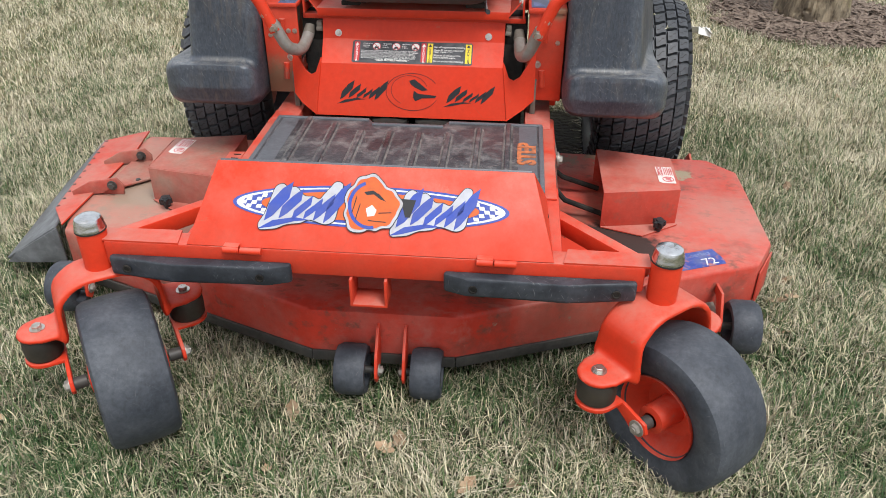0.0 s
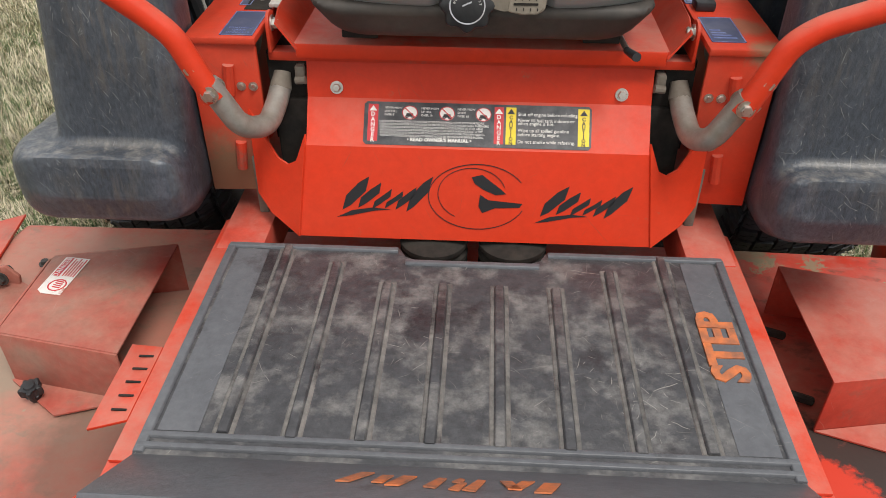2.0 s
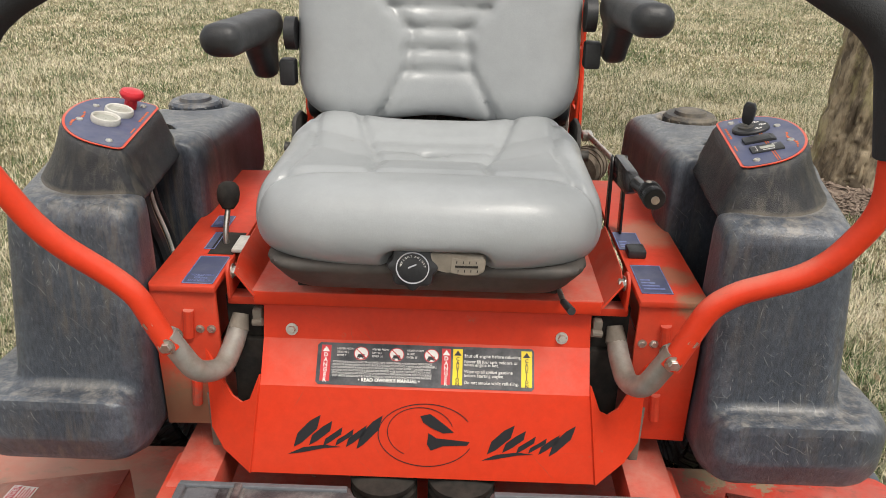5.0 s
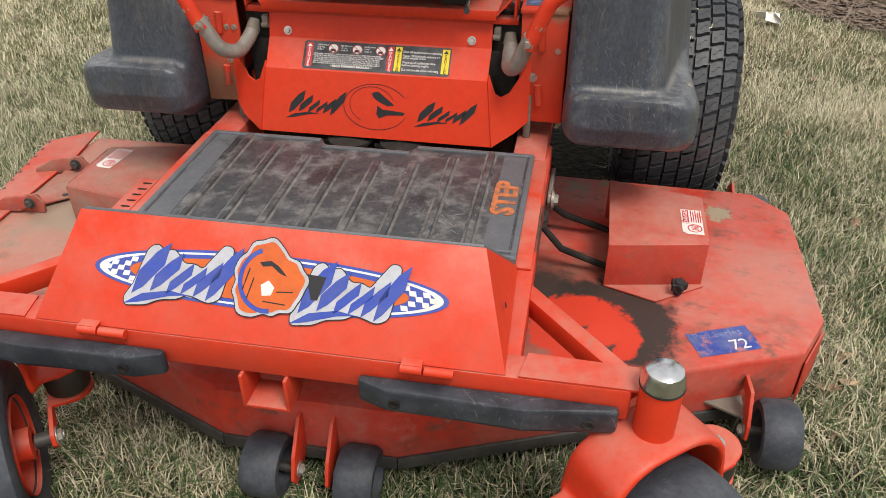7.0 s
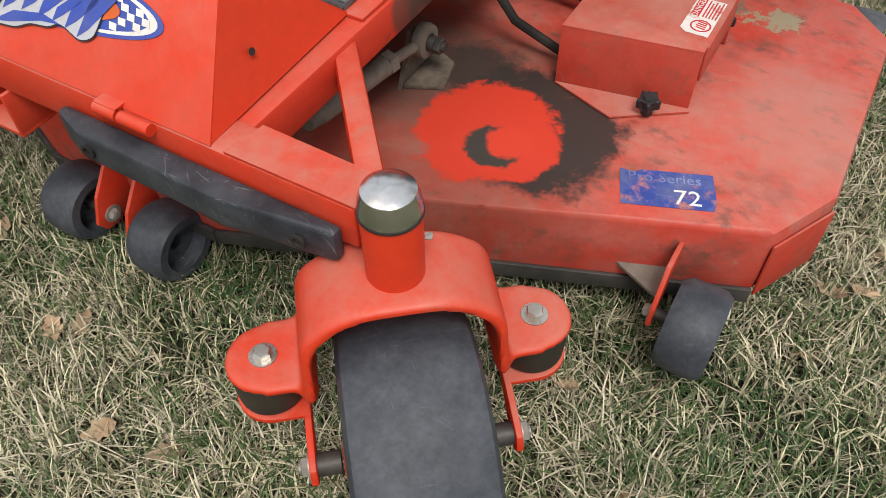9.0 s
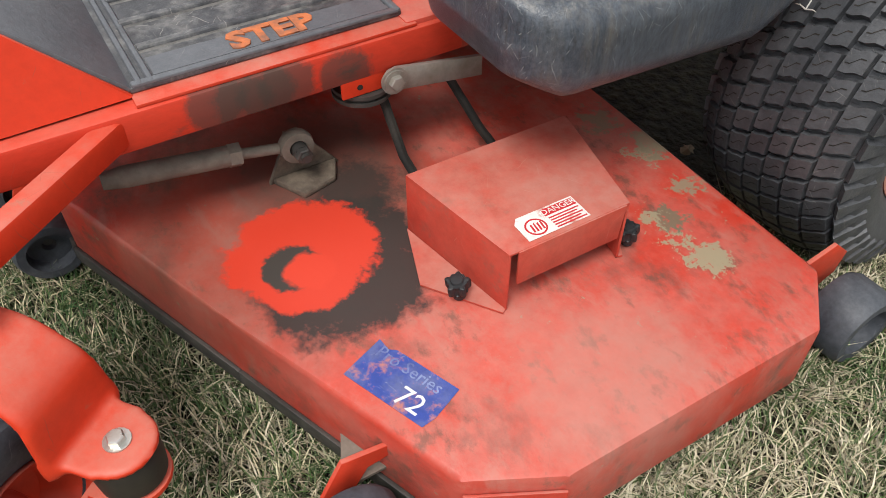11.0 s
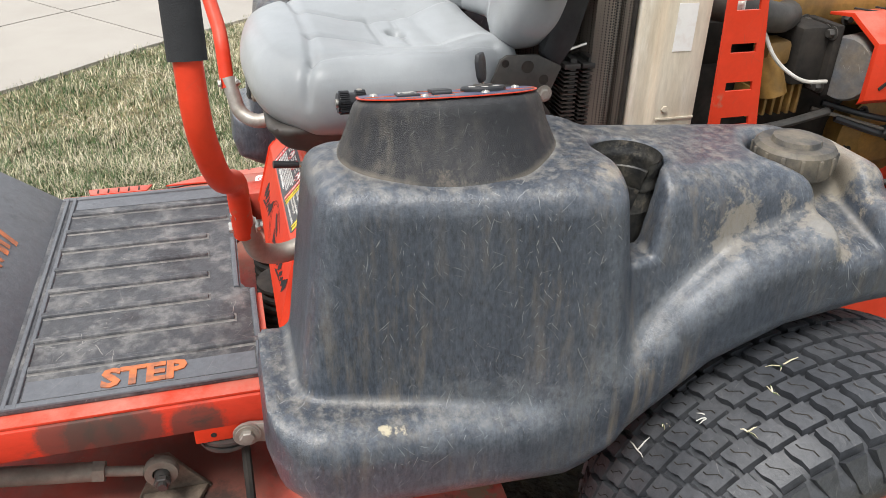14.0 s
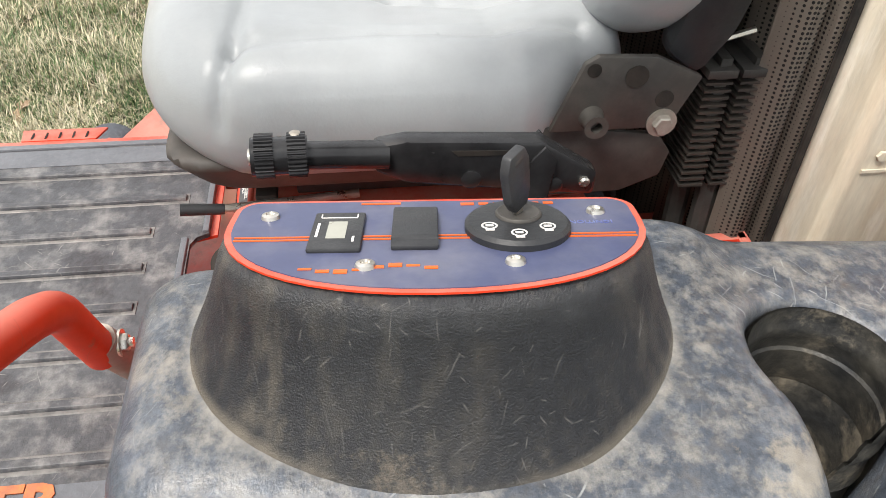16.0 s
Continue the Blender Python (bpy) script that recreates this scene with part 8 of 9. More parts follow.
    # fuel caps
    for s, tk in ((1, tank_r), (-1, tank_l)):
        m = Matrix.Translation((s * 0.525, 1.378, 0.800)) @ Matrix.Diagonal((1.12, 1.12, 1.15, 1))
        bm = bmesh.new()
        lathe(bm, [(0.030, 0), (0.030, 0.012), (0.047, 0.014), (0.049, 0.020), (0.048, 0.042), (0.044, 0.047), (0.030, 0.047), (0.028, 0.053), (0.012, 0.055), (0, 0.055)], m, 40)
        cap = part("fuel_cap", bm, material("sandy_black_cap", (0.15, 0.13, 0.10), 0.6, second=(0.05, 0.05, 0.05), scale=25, grain=0.2, bump=0.1) if s > 0 else plastic, tk, "dusty ribbed fuel cap")
        for k in range(14):
            a = k * math.tau / 14
            bm = bmesh.new()
            box(bm, (0.0485, 0, 0.030), (0.004, 0.005, 0.022), 0.001, m @ Matrix.Rotation(a, 4, "Z"))
            part("cap_rib", bm, cap.data.materials[0], cap)
    # loose wires in the open side of one tank
    for k in range(4):
        bm = bmesh.new()
        y = 0.86 + 0.016 * k
        tube(bm, bend([(-0.445, y, 0.90), (-0.440, y - 0.01, 0.82), (-0.432, y + 0.02, 0.74), (-0.420, y + 0.03, 0.62)], 0.03, 4), 0.003 if k else 0.010, 8)
        part("wire", bm, (plastic_plain, engine_yellow, white_plastic, plastic_plain)[k], tank_l, "loose wire")


control_panels()


# ---------------------------------------------------------------- levers beside the seat
def side_levers():
    # parking brake lever
    bm = bmesh.new()
    tube(bm, [(0.316, 0.812, 0.876), (0.312, 0.850, 0.872), (0.309, 0.888, 0.868)], [0.0105, 0.0105, 0.0110], 16)
    prism(bm, [(0.877, 0.856), (0.902, 0.843), (1.052, 0.822), (1.052, 0.845), (1.005, 0.876), (0.902, 0.882), (0.877, 0.878)], "x", 0.297, 0.315, 0.005)
    for x in (0.2925, 0.3155):
        prism(bm, [(0.980, 0.739), (1.004, 0.739), (1.016, 0.862), (1.006, 0.874), (0.996, 0.862)], "x", x, x + 0.004, 0.001)
    br = part("brake_lever", bm, gloss_black, mower, "black parking brake lever with a ribbed knob")
    for y in (0.800, 0.823):
        bm = bmesh.new()
        m = along((0.3165, y + 0.006, 0.877), (0.03, -1, 0.02))
        n = 120
        a_, b_ = [], []
        for i in range(n):
            a = i * math.tau / n
            r = 0.0150 + (0.0014 if i % 4 < 2 else 0)
            a_.append(bm.verts.new(m @ Vector((r * math.cos(a), r * math.sin(a), 0))))
            b_.append(bm.verts.new(m @ Vector((r * math.cos(a), r * math.sin(a), 0.013))))
        for i in range(n):
            bm.faces.new((a_[i], a_[(i + 1) % n], b_[(i + 1) % n], b_[i]))
        bm.faces.new(a_[::-1])
        bm.faces.new(b_)
        part("ribbed_collar", bm, gloss_black, br)
    bm = bmesh.new()
    tube(bm, [(0.3170, 0.790, 0.877), (0.316, 0.83, 0.876)], 0.0140, 24)
    part("knob_core", bm, gloss_black, br)
    bm = bmesh.new()
    lathe(bm, [(0, 0), (0.006, 0), (0.006, 0.002), (0, 0.002)], along((0.317, 0.790, 0.877), (0, -1, 0)), 16)
    part("end_screw", bm, zinc, br)
    bm = bmesh.new()
    prism(bm, [(0.935, 0.8725), (0.985, 0.8700), (0.990, 0.8660), (0.940, 0.8675)], "x", 0.3150, 0.3156, 0.0)
    part("lever_slot", bm, void_black, br, angle=0)
    for q, d, r, hg, coat in (((0.315, 0.951, 0.846), (1, 0, 0), 0.008, 0.003, gloss_black), ((0.315, 1.017, 0.836), (1, 0, 0), 0.007, 0.003, gloss_black), ((0.315, 1.041, 0.838), (1, 0, 0), 0.0045, 0.004, zinc), ((0.313, 0.822, 0.892), (0, 0, 1), 0.004, 0.002, steel)):
        bm = bmesh.new()
        lathe(bm, [(0, 0), (r, 0), (r, hg * 0.6), (r * 0.7, hg), (0, hg)], along(Vector(q), d), 16)
        part("lever_screw", bm, coat, br)
    for me in {o.data for o in [br] + list(br.children)}:
        me.transform(Matrix.Translation((0.001, -0.007, 0.004)))
    # speed control lever with a ball
    bm = bmesh.new()
    tube(bm, bend([(-0.330, 0.885, 0.73), (-0.331, 0.892, 0.765), (-0.330, 0.915, 0.80)], 0.01, 4), 0.0045, 12)
    sp = part("speed_lever", bm, zinc, mower, "bright steel speed lever with a black ball")
    bm = bmesh.new()
    lathe(bm, [(0, -0.002), (0.009, 0.0), (0.0165, 0.012), (0.0185, 0.024), (0.0165, 0.036), (0.010, 0.043), (0, 0.045)], along((-0.330, 0.913, 0.795), (0, 0.35, 1)), 28)
    part("lever_ball", bm, void_black, sp, "glossy black ball knob")
    bm = bmesh.new()
    outline(bm, [(-0.020, -0.045), (0.020, -0.045), (0.020, 0.04), (-0.020, 0.04)], Matrix.Translation((-0.328, 0.89, 0.7453)), 0.0006)
    part("lever_slot", bm, void_black, sp, angle=0)
    bm = bmesh.new()
    box(bm, (-0.300, 0.872, 0.752), (0.020, 0.055, 0.006), 0.001, None)
    part("slot_tab", bm, white_plastic, sp)
    # lift pin in front of the seat
    bm = bmesh.new()
    tube(bm, [(0.186, 0.86, 0.744), (0.196, 0.729, 0.7415)], 0.0042, 10)
    pin = part("seat_latch", bm, zinc, mower, "bright latch rod with a black sleeve")
    bm = bmesh.new()
    tube(bm, [(0.1957, 0.733, 0.7412), (0.2020, 0.694, 0.748)], [0.0052, 0.0060], 12)
    part("latch_sleeve", bm, plastic_plain, pin)
    # dark mark on the sill below the latch rod
    bm = bmesh.new()
    prism(bm, [(0.18, 0.772), (0.225, 0.772), (0.222, 0.782), (0.186, 0.782)], "z", 0.7122, 0.7126, 0.0)
    part("grease_mark", bm, dark_steel, pin, angle=0)


side_levers()


# ---------------------------------------------------------------- deck lift linkage
caked_mud = material("caked_dark_mud", (0.085, 0.066, 0.050), 0.9, second=(0.17, 0.135, 0.10), scale=22, soft=0.12, grain=0.25, bump=0.6, bump_scale=60)


def linkage():
    for s in (1, -1):
        bm = bmesh.new()
        tube(bm, [(s * 0.330, 0.185, 0.325), (s * 0.331, 0.215, 0.322), (s * 0.335, 0.36, 0.302)], [0.012, 0.016, 0.016], 18)
        tube(bm, [(s * 0.335, 0.36, 0.302), (s * 0.336, 0.378, 0.300)], 0.0185, 6)
        tube(bm, [(s * 0.336, 0.37, 0.301), (s * 0.340, 0.435, 0.290)], 0.0085, 12)
        tb = part("turnbuckle", bm, cast_dusty, mower, "dusty steel turnbuckle link with a rod end")
        bm = bmesh.new()
        lathe(bm, [(0.026, -0.009), (0.028, 0), (0.026, 0.009), (0.014, 0.010), (0.013, 0), (0.014, -0.010)], along((s * 0.343, 0.462, 0.287), (s, 0, 0)), 28, True)
        part("rod_end", bm, cast_dusty, tb)
        bm = bmesh.new()
        tube(bm, [(s * 0.325, 0.462, 0.287), (s * 0.362, 0.464, 0.284)], 0.0125, 14)
        hex_bolt(bm, Vector((s * 0.362, 0.464, 0.284)), (s, 0, 0), 0.0135, 0.010, False, 0.008)
        part("rod_bolt", bm, dark_steel, tb)
        bm = bmesh.new()
        prism(bm, [(0.415, DECK), (0.535, DECK), (0.50, 0.262), (0.475, 0.302), (0.452, 0.302), (0.44, 0.262)], "x", s * 0.318, s * 0.326, 0.001)
        prism(bm, [(s * 0.326, 0.42), (s * 0.385, 0.45), (s * 0.37, 0.51), (s * 0.326, 0.53)], "z", DECK, DECK + 0.012, 0.004)
        part("lift_bracket", bm, caked_mud, mower, "caked dirty lift bracket on the deck")
        bm = bmesh.new()
        box(bm, (s * 0.386, 0.580, 0.402), (0.006, 0.105, 0.062), 0.002)
        box(bm, (s * 0.379, 0.585, 0.435), (0.020, 0.115, 0.006), 0.001)
        pb = part("pivot_bracket", bm, paint_clean, mower, "bright orange-red pivot bracket")
        bm = bmesh.new()
        lathe(bm, [(0.0045, 0), (0.0045, 0.0006), (0, 0.0006)], along((s * 0.3892, 0.556, 0.385), (s, 0, 0)), 12)
        part("bracket_hole", bm, void_black, pb)
        bm = bmesh.new()
        arm = [(0.590, 0.388), (0.596, 0.375), (0.606, 0.368), (0.760, 0.345), (0.760, 0.380), (0.612, 0.405), (0.598, 0.402)]
        prism(bm, arm, "x", s * 0.392, s * 0.400, 0.0015)
        la = part("lift_arm", bm, steel, mower, "dusty grey flat lift arm")
        bm = bmesh.new()
        lathe(bm, [(0, 0), (0.0215, 0), (0.0215, 0.004), (0.010, 0.004), (0, 0.004)], along((s * 0.400, 0.606, 0.387), (s, 0, 0)), 28)
        hex_bolt(bm, Vector((s * 0.404, 0.606, 0.387)), (s, 0, 0), 0.012, 0.009)
        part("arm_bolt", bm, steel, la)
        bm = bmesh.new()
        for k, r in enumerate((0.046, 0.040, 0.046)):
            lathe(bm, [(0, 0.352 + 0.006 * k), (r, 0.352 + 0.006 * k), (r, 0.358 + 0.006 * k), (0, 0.358 + 0.006 * k)], Matrix.Translation((s * 0.352, 0.575, 0)), 28)
        part("idler_pulley", bm, dark_steel, mower, "small dark idler pulley")
    bm = bmesh.new()
    tube(bm, [(0.355, 0.60, 0.36), (0.43, 0.60, 0.27), (0.535, 0.60, 0.232)], 0.0075, 8)
    part("drive_belt", bm, void_black, mower, "black rubber drive belt")
    bm = bmesh.new()
    tube(bm, [(0.355, 0.72, 0.34), (0.43, 0.74, 0.27), (0.535, 0.75, 0.232)], 0.0075, 8)
    part("drive_belt", bm, void_black, mower, "black rubber drive belt")
    # spindle housing on the deck's middle
    bm = bmesh.new()
    lathe(bm, [(0.11, DECK), (0.11, 0.235), (0.05, 0.25), (0.05, 0.30), (0.075, 0.302), (0.075, 0.330), (0, 0.330)], Matrix.Translation((0, 0.55, 0)), 32)
    part("spindle_pulley", bm, dark_steel, mower, "dirty centre spindle pulley")
    # height-of-cut tag on the far rail
    bm = bmesh.new()
    m = facing((-0.405, 0.40, 0.4605), (0, 1, 0), (-1, 0, 0))
    slab(bm, [(-0.385, 0.31, 0.459), (-0.385, 0.43, 0.459), (-0.430, 0.44, 0.452), (-0.430, 0.30, 0.452)], 0.004, 0.001)
    tag = part("height_tag", bm, paint, mower, "orange-red slotted height plate")
    for k in range(5):
        bm = bmesh.new()
        box(bm, (-0.400, 0.325 + k * 0.022, 0.4585), (0.018, 0.003, 0.0012), 0.0)
        part("tag_slot", bm, void_black, tag, angle=0)


linkage()


# ---------------------------------------------------------------- radiator and engine behind the seat
def engine_bay():
    mesh_mat = material("black_perforated_mesh", (0.03, 0.028, 0.026), 0.6, 0.2, bump=0.2, bump_scale=300)
    n, l = mesh_mat.node_tree.nodes, mesh_mat.node_tree.links
    vor = n.new("ShaderNodeTexVoronoi")
    vor.inputs["Scale"].default_value, vor.inputs["Randomness"].default_value = 230, 0.0
    co = n.new("ShaderNodeTexCoord")
    l.new(co.outputs["Object"], vor.inputs["Vector"])
    r = n.new("ShaderNodeMapRange")
    r.inputs["From Min"].default_value, r.inputs["From Max"].default_value = 0.28, 0.36
    l.new(vor.outputs["Distance"], r.inputs["Value"])
    q = n.new("ShaderNodeMix")
    q.data_type = "RGBA"
    l.new(r.outputs["Result"], q.inputs["Factor"])
    q.inputs["A"].default_value, q.inputs["B"].default_value = (0.004, 0.004, 0.004, 1), (0.14, 0.12, 0.10, 1)
    l.new(q.outputs["Result"], n["Principled BSDF"].inputs["Base Color"])
    # pleated screen before the radiator
    for k in range(12):
        bm = bmesh.new()
        x = -0.22 + k * 0.039
        prism(bm, [(x, 1.222), (x + 0.0195, 1.205), (x + 0.039, 1.222), (x + 0.039, 1.228), (x + 0.0195, 1.211), (x, 1.228)], "z", 0.56, 1.33, 0.0)
        part("screen_pleat", bm, mesh_mat, mower, "black pleat of the radiator screen")
    for y in (1.236, 1.258):
        bm = bmesh.new()
        prism(bm, [(0.215, y - 0.010), (0.240, y - 0.003), (0.240, y + 0.005), (0.215, y + 0.009), (-0.24, y + 0.009), (-0.24, y - 0.010)], "z", 0.56, 1.33, 0.002)
        part("mesh_screen", bm, mesh_mat, mower, "black perforated screen")
    # beige side channel of the radiator
    for s in (1, -1):
        bm = bmesh.new()
        prism(bm, [(s * 0.243, 1.270), (s * 0.250, 1.276), (s * 0.250, 1.305), (s * 0.262, 1.312), (s * 0.262, 1.388), (s * 0.225, 1.392), (s * 0.18, 1.392), (s * 0.18, 1.27)], "z", 0.55, 1.36, 0.003)
        rc = part("radiator_channel", bm, beige_metal, mower, "weathered beige metal radiator side channel")
        bm = bmesh.new()
        box(bm, (s * 0.2635, 1.352, 0.795), (0.002, 0.070, 0.003), 0.0)
        hex_bolt(bm, Vector((s * 0.262, 1.330, 0.812)), (s, 0, 0), 0.006, 0.003, False)
        part("channel_seam", bm, beige_metal, rc)
        bm = bmesh.new()
        box(bm, (s * 0.2628, 1.345, 0.945), (0.001, 0.034, 0.075), 0.0)
        part("channel_label", bm, white_paint, rc, "white worn label", 0)
        bm = bmesh.new()
        tube(bm, [(s * 0.247, 1.262, 0.55), (s * 0.247, 1.262, 1.34)], 0.004, 8)
        part("channel_strip", bm, void_black, rc)
    bm = bmesh.new()
    box(bm, (0, 1.33, 0.95), (0.36, 0.10, 0.80), 0.004)
    part("radiator_core", bm, radiator_black, mower, "black radiator core")
    # little oil coolers: stacked fins
    for y in (1.172, 1.203):
        bm = bmesh.new()
        box(bm, (0.205, y, 0.884), (0.06, 0.027, 0.008), 0.001, Matrix.Identity(4))
        box(bm, (0.205, y + 0.004, 0.83), (0.045, 0.010, 0.13), 0.0)
        oc = part("oil_cooler", bm, dark_steel, mower, "small dusty black finned oil cooler")
        for k in range(16):
            bm = bmesh.new()
            box(bm, (0.205, y, 0.766 + k * 0.0072), (0.055, 0.024, 0.0025), 0.0)
            part("fin", bm, radiator_black, oc, angle=0)
    bm = bmesh.new()
    hex_bolt(bm, Vector((0.205, 1.152, 0.900)), (0, -1, 0), 0.008, 0.008)
    tube(bm, [(0.215, 1.165, 0.905), (0.215, 1.20, 0.915)], 0.003, 6)
    part("cooler_bolt", bm, zinc, mower)
    bm = bmesh.new()
    tube(bm, bend([(0.19, 1.185, 0.76), (0.195, 1.185, 0.67), (0.20, 1.19, 0.58)], 0.03, 4), 0.011, 10)
    part("cooler_hose", bm, dark_steel, mower, "dusty hose")
    bm = bmesh.new()
    tube(bm, bend([(0.215, 1.20, 0.76), (0.22, 1.20, 0.67), (0.225, 1.20, 0.58)], 0.03, 4), 0.011, 10)
    part("cooler_hose", bm, dark_steel, mower, "dusty hose")
    # red cross members seen below the hinge
    for x, y, w, d in ((0.245, 1.12, 0.012, 0.24), (0.15, 1.235, 0.25, 0.012)):
        bm = bmesh.new()
        box(bm, (x, y, 0.655), (w, d, 0.11), 0.002)
        part("cross_member", bm, paint, mower)
    bm = bmesh.new()
    slab(bm, [(0.10, 1.02, 0.625), (0.30, 1.02, 0.625), (0.30, 1.24, 0.625), (0.10, 1.24, 0.625)], 0.006)
    part("rear_floor", bm, paint, mower)
    # slotted red upright
    for s in (1, -1):
        bm = bmesh.new()
        z0, z1, c0, c1, w0, w1 = 0.70, 1.36, 1.455, 1.395, 0.050, 0.018
        zs = [0.70, 0.785, 0.800, 0.845, 0.860, 0.908, 0.923, 0.975, 0.990, 1.04, 1.055, 1.11, 1.125, 1.36]
        for i, (a, b) in enumerate(zip(zs, zs[1:])):
            f = lambda z: ((z - z0) / (z1 - z0))
            ca, cb2 = c0 + (c1 - c0) * f(a), c0 + (c1 - c0) * f(b)
            wa, wb = w0 + (w1 - w0) * f(a), w0 + (w1 - w0) * f(b)
            spans = ((-1, -0.55), (0.62, 1)) if i % 2 else ((-1, 1),)
            for u, w in spans:
                prism(bm, [(ca + u * wa, a), (ca + w * wa, a), (cb2 + w * wb, b), (cb2 + u * wb, b)], "x", s * 0.288, s * 0.293, 0.0)
        bmesh.ops.remove_doubles(bm, verts=bm.verts, dist=0.0004)
        part("slotted_upright", bm, paint_clean, mower, "orange-red slotted upright strap", 20)
    # engine: block painted black as the shade between its ochre castings
    bm = bmesh.new()
    box(bm, (0, 1.66, 0.68), (0.28, 0.42, 0.30), 0.02)
    box(bm, (-0.02, 1.68, 0.86), (0.24, 0.40, 0.10), 0.02)
    eb = part("engine_block", bm, void_black, mower, "black engine block, painted dark for the shaded gaps between yellow castings")
    bm = bmesh.new()
    box(bm, (0.03, 1.72, 0.935), (0.24, 0.36, 0.075), 0.018)
    box(bm, (0.03, 1.72, 0.985), (0.18, 0.30, 0.05), 0.015)
    part("valve_cover", bm, engine_yellow, eb, "oily yellow valve cover")
    for y in (1.57, 1.66, 1.75, 1.84):
        bm = bmesh.new()
        hex_bolt(bm, Vector((0.150, y, 0.915)), (1, 0, 0), 0.008, 0.010)
        part("cover_bolt", bm, dark_steel, eb)
    bm = bmesh.new()
    lathe(bm, [(0, 0), (0.050, 0), (0.062, 0.010), (0.085, 0.014), (0.085, 0.10), (0, 0.10)], along((0.195, 1.870, 0.690), (-1, 0, 0)) @ Matrix.Diagonal((1.1, 1, 1, 1)), 28)
    part("gear_cover", bm, engine_yellow, eb, "yellow cast gear cover")
    for k in range(6):
        a = k * math.tau / 6 + 0.3
        bm = bmesh.new()
        hex_bolt(bm, Vector((0.182, 1.870 + 0.072 * math.cos(a), 0.690 + 0.078 * math.sin(a))), (1, 0, 0), 0.007, 0.008)
        part("cover_bolt", bm, dark_steel, eb)
    bm = bmesh.new()
    box(bm, (0.185, 1.575, 0.875), (0.05, 0.05, 0.045), 0.010)
    tube(bm, [(0.19, 1.565, 0.87), (0.20, 1.585, 0.80)], [0.022, 0.026], 14)
    part("thermostat_housing", bm, engine_yellow, eb, "yellow cast thermostat housing")
    for k in range(7):
        bm = bmesh.new()
        box(bm, (0.172, 1.545 + k * 0.017, 0.785), (0.05, 0.006, 0.055), 0.001)
        part("cooling_rib", bm, engine_yellow, eb)
    bm = bmesh.new()
    box(bm, (0.165, 1.645, 0.868), (0.10, 0.075, 0.105), 0.010)
    box(bm, (0.185, 1.672, 0.862), (0.09, 0.016, 0.125), 0.003)
    fl = part("exhaust_flange", bm, void_black, eb, "sooty black exhaust flange")
    for z in (0.815, 0.910):
        for x in (0.205, 0.222):
            bm = bmesh.new()
            hex_bolt(bm, Vector((x, 1.664, z)), (0, -1, 0), 0.008, 0.010)
            part("flange_bolt", bm, dark_steel, fl)
    bm = bmesh.new()
    lathe(bm, [(0, 0.25), (0.052, 0.25), (0.057, 0.24), (0.057, 0.008), (0.053, 0.0), (0, -0.002)], along((0.242, 1.686, 0.851), (-0.30, 1, 0)), 40)
    part("muffler", bm, scorched_steel, eb, "scorched grey muffler end")
    bm = bmesh.new()
    tube(bm, bend([(0.16, 1.45, 0.955), (0.20, 1.50, 0.950), (0.205, 1.56, 0.935), (0.16, 1.61, 0.93)], 0.04, 5), 0.026, 16)
    part("water_pipe", bm, dark_steel, eb, "dull grey water pipe")
    bm = bmesh.new()
    lathe(bm, [(0.027, -0.008), (0.029, -0.006), (0.029, 0.006), (0.027, 0.008)], along((0.19, 1.487, 0.952), (0.6, 1, 0)), 24, True)
    part("hose_clamp", bm, zinc, eb, "steel hose clamp")
    for k, (p0, p1, p2, r) in enumerate((((0.20, 1.70, 0.775), (0.24, 1.78, 0.755), (0.23, 1.87, 0.735), 0.006), ((0.20, 1.68, 0.765), (0.25, 1.79, 0.738), (0.25, 1.86, 0.715), 0.004), ((0.22, 1.72, 0.75), (0.26, 1.80, 0.725), (0.23, 1.90, 0.70), 0.007), ((0.18, 1.52, 0.72), (0.22, 1.60, 0.745), (0.22, 1.70, 0.765), 0.008))):
        bm = bmesh.new()
        tube(bm, bend([p0, p1, p2], 0.04, 6), r, 8)
        part("engine_cable", bm, (plastic_plain, cast_dusty, plastic_plain, dark_steel)[k], eb)
    for y, z in ((1.815, 0.728), (1.835, 0.712), (1.85, 0.735)):
        bm = bmesh.new()
        box(bm, (0.25, y, z), (0.022, 0.014, 0.016), 0.002)
        part("plug", bm, plastic_plain, eb)
    # heat shield with slots and its word
    bm = bmesh.new()
    sec = [(0.170, 0.935), (0.228, 0.945), (0.300, 0.910), (0.302, 0.812), (0.285, 0.800), (0.292, 0.812), (0.292, 0.905), (0.224, 0.938), (0.170, 0.929)]
    prism(bm, sec, "y", 1.692, 2.08, 0.001)
    hs = part("heat_shield", bm, paint_clean, mower, "orange-red slotted exhaust heat shield")
    for k in range(9):
        y = 1.725 + k * 0.036
        bm = bmesh.new()
        box(bm, (0.3025, y + 0.012, 0.838), (0.002, 0.046, 0.006), 0.0, Matrix.Translation((0, y, 0.838)) @ Matrix.Rotation(radians(38), 4, "X") @ Matrix.Translation((0, -y, -0.838)))
        part("shield_slot", bm, void_black, hs, angle=0)
    for k in range(6):
        bm = bmesh.new()
        box(bm, (0.205, 1.74 + k * 0.045, 0.9425), (0.045, 0.007, 0.002), 0.0, Matrix.Translation((0.205, 1.74 + k * 0.045, 0)) @ Matrix.Rotation(radians(35), 4, "Z") @ Matrix.Translation((-0.205, -1.74 - k * 0.045, 0)))
        part("shield_slot", bm, void_black, hs, angle=0)
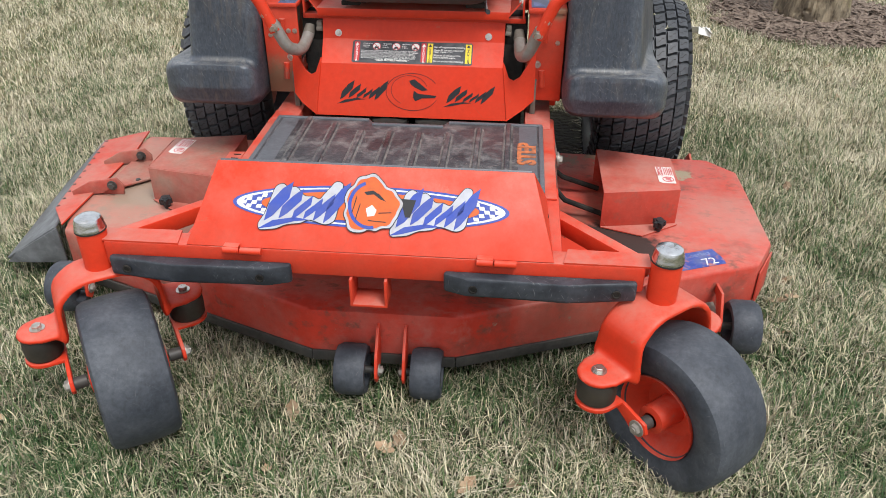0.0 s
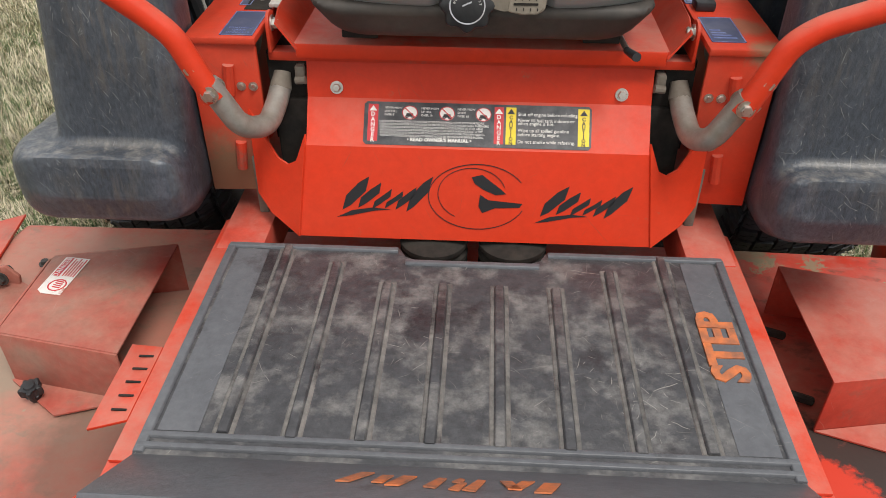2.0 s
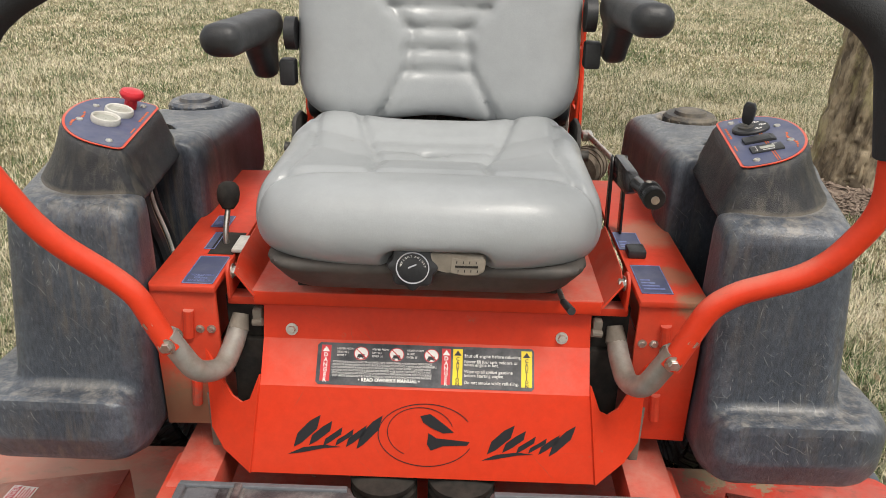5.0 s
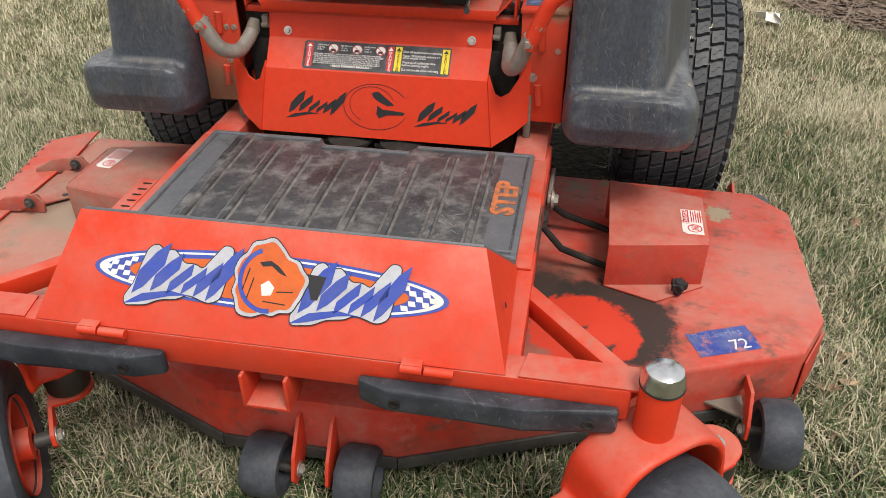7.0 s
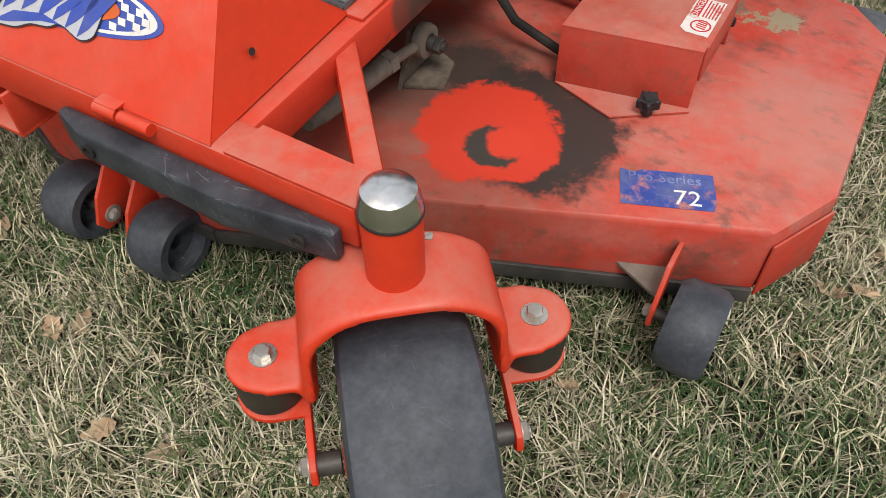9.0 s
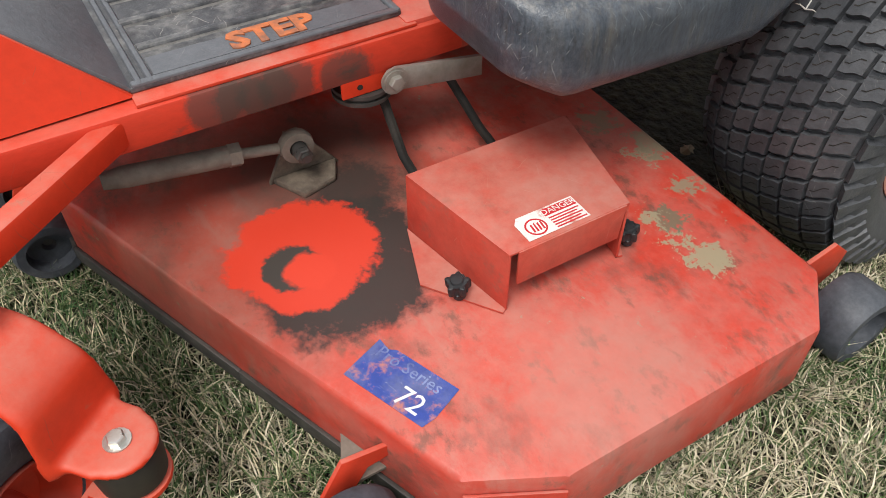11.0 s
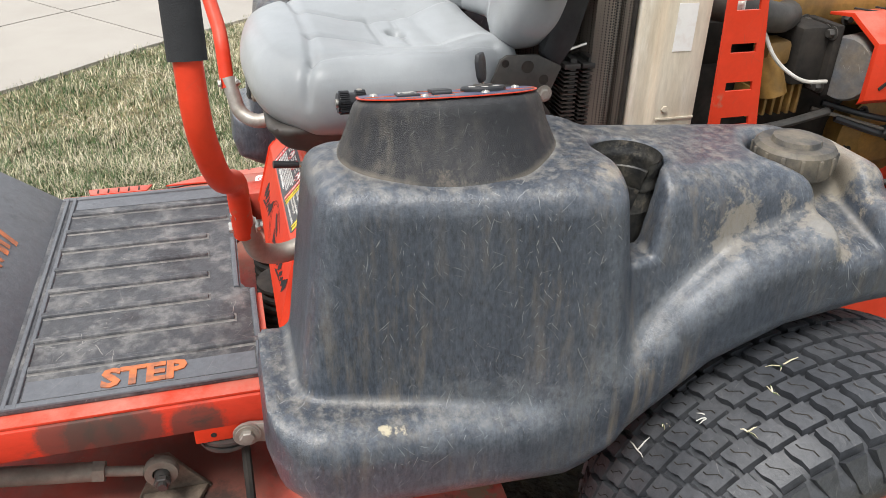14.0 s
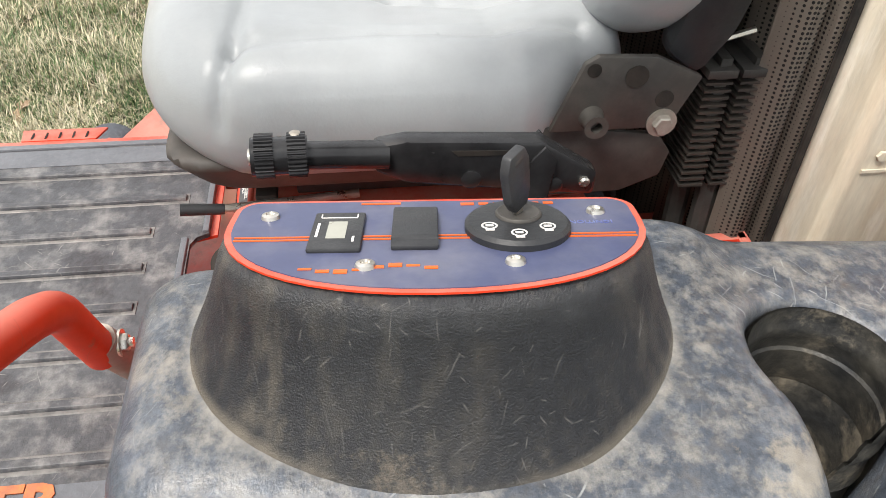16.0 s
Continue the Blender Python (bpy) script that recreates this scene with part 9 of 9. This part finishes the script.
    writing("hot_word", "HOT", 0.028, facing((0.2790, 1.762, 0.9212), (0, 1, 0), (-0.072, 0, 0.035)), black_print, hs, depth=0.0006, squeeze=0.9)
    bm = bmesh.new()
    hex_bolt(bm, Vector((0.262, 1.838, 0.930)), (0.43, 0, 0.9), 0.008, 0.010)
    part("shield_bolt", bm, zinc, hs)
    # hood edge over the rear, carried across unseen to shade the bulkhead
    bm = bmesh.new()
    slab(bm, [(-0.395, 1.99, 0.965), (0.395, 1.99, 0.965), (0.395, 2.21, 0.995), (-0.395, 2.21, 0.995)], 0.006)
    part("rear_hood", bm, paint_clean, mower, "orange-red rear cover plate, its unseen span added to shade the bulkhead")
    # hoses, clamp and linkage
    bm = bmesh.new()
    tube(bm, bend([(0.20, 1.53, 0.93), (0.23, 1.55, 0.87), (0.25, 1.60, 0.835), (0.24, 1.66, 0.83)], 0.03, 5), 0.0035, 8)
    part("engine_wire", bm, white_plastic, mower)
    bm = bmesh.new()
    tube(bm, bend([(0.30, 1.775, 0.650), (0.33, 1.80, 0.660), (0.34, 1.875, 0.664), (0.34, 1.892, 0.695), (0.30, 1.85, 0.722), (0.26, 1.80, 0.73)], 0.025, 5), 0.006, 10)
    part("fuel_hose", bm, dark_steel, mower, "grey rubber fuel hose")
    bm = bmesh.new()
    tube(bm, [(0.46, 1.60, 0.640), (0.40, 1.885, 0.657)], 0.008, 12)
    box(bm, (0.398, 1.89, 0.652), (0.03, 0.04, 0.022), 0.003)
    part("bypass_rod", bm, zinc, mower, "zinc bypass rod")
    # hydraulic pump under the tank's rear
    bm = bmesh.new()
    lathe(bm, [(0, 0), (0.045, 0), (0.05, 0.02), (0.05, 0.09), (0.038, 0.11), (0, 0.11)], along((0.37, 1.775, 0.585), (0.5, 1, 0)), 28)
    pu = part("hydraulic_pump", bm, caked_mud, mower, "dark dusty hydraulic pump")
    for k in range(3):
        bm = bmesh.new()
        lathe(bm, [(0.053, 0.022 + k * 0.026), (0.053, 0.028 + k * 0.026), (0.048, 0.028 + k * 0.026), (0.048, 0.022 + k * 0.026)], along((0.37, 1.775, 0.585), (0.5, 1, 0)), 28, True)
        part("pump_fin", bm, caked_mud, pu)
    # rear frame
    for s in (1, -1):
        bm = bmesh.new()
        prism(bm, [(0.98, 0.39), (2.20, 0.36), (2.20, 0.455), (1.60, 0.485), (0.98, 0.475)], "x", s * 0.375, s * 0.405, 0.004)
        rf = part("rear_rail", bm, paint_clean, mower, "orange-red rear side rail")
        bm = bmesh.new()
        arc = [(1.91, 0.44), (1.925, 0.46), (1.945, 0.52), (1.965, 0.61), (1.99, 0.72), (2.04, 0.86), (2.10, 0.98), (2.20, 0.98), (2.20, 0.44)]
        prism(bm, arc, "x", s * 0.385, s * 0.393, 0.001)
        part("rear_cheek", bm, paint_clean, rf, "curved orange-red rear cheek plate")
    m = facing((0.4056, 1.945, 0.402), (0, 1, -0.03), (0, 0, 1))
    bm = bmesh.new()
    quad(bm, m, -0.035, -0.030, 0.035, 0.030, 0.0, 0.0, 0.0006)
    bd = part("maker_badge", bm, black_print, mower, "small black maker badge with pale shapes", 0)
    bm = bmesh.new()
    for x in (-0.024, -0.004, 0.014):
        quad(bm, m, x, -0.008, x + 0.013, 0.014, 0.0008, 0.002)
    part("badge_shape", bm, white_paint, bd, angle=0)
    bm = bmesh.new()
    outline(bm, [(-0.008, -0.012), (0.012, -0.012), (0.002, 0.0)], m, 0.0003, 0.0012)
    quad(bm, m, -0.022, -0.024, 0.022, -0.017, 0.0008)
    part("badge_wedge", bm, label_yellow, bd, angle=0)
    bm = bmesh.new()
    box(bm, (0.0, 2.15, 0.72), (0.76, 0.008, 0.52), 0.002)
    wall = part("rear_bulkhead", bm, paint, mower, "dull red rear bulkhead")
    for x, z in ((0.10, 0.655), (0.06, 0.60)):
        bm = bmesh.new()
        hex_bolt(bm, Vector((x, 2.146, z)), (0, -1, 0), 0.007, 0.006)
        part("bulkhead_bolt", bm, zinc, wall)
    bm = bmesh.new()
    box(bm, (0, 2.19, 0.42), (0.80, 0.05, 0.12), 0.006)
    part("rear_bumper", bm, paint, mower)
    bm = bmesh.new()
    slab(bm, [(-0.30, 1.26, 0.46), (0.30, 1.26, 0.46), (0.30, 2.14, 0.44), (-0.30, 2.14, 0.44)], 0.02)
    part("engine_pan", bm, void_black, mower, "plain black engine pan")
    # rear axle
    bm = bmesh.new()
    tube(bm, [(-0.60, TY, TZ), (0.60, TY, TZ)], 0.05, 20)
    part("axle_housing", bm, dark_steel, mower, "dark axle housing")


engine_bay()


# bits of cut grass and petals caught on the tyre and the tank
def scraps():
    g = random.Random(5)
    for k, (x, y, z, pale) in enumerate(((0.70, 1.20, 0.552, 1), (0.66, 1.16, 0.515, 0), (0.72, 1.27, 0.595, 0), (0.62, 1.25, 0.580, 1), (0.75, 1.22, 0.567, 0), (0.665, 1.125, 0.478, 1), (0.69, 1.30, 0.610, 0))):
        bm = bmesh.new()
        for j in range(3):
            a = g.uniform(0, 6.28)
            d = Vector((math.cos(a), math.sin(a), 0.5 * math.sin(a) + 0.3)) * g.uniform(0.008, 0.02)
            tube(bm, [Vector((x, y, z)), Vector((x, y, z)) + d * 0.6 + Vector((0, 0, 0.002)), Vector((x, y, z)) + d], [0.0012, 0.001, 0.0004], 5)
        tagged(part("grass_clipping", bm, white_plastic if pale else blades, None), "cut grass blade caught on the tyre", "grass")


scraps()
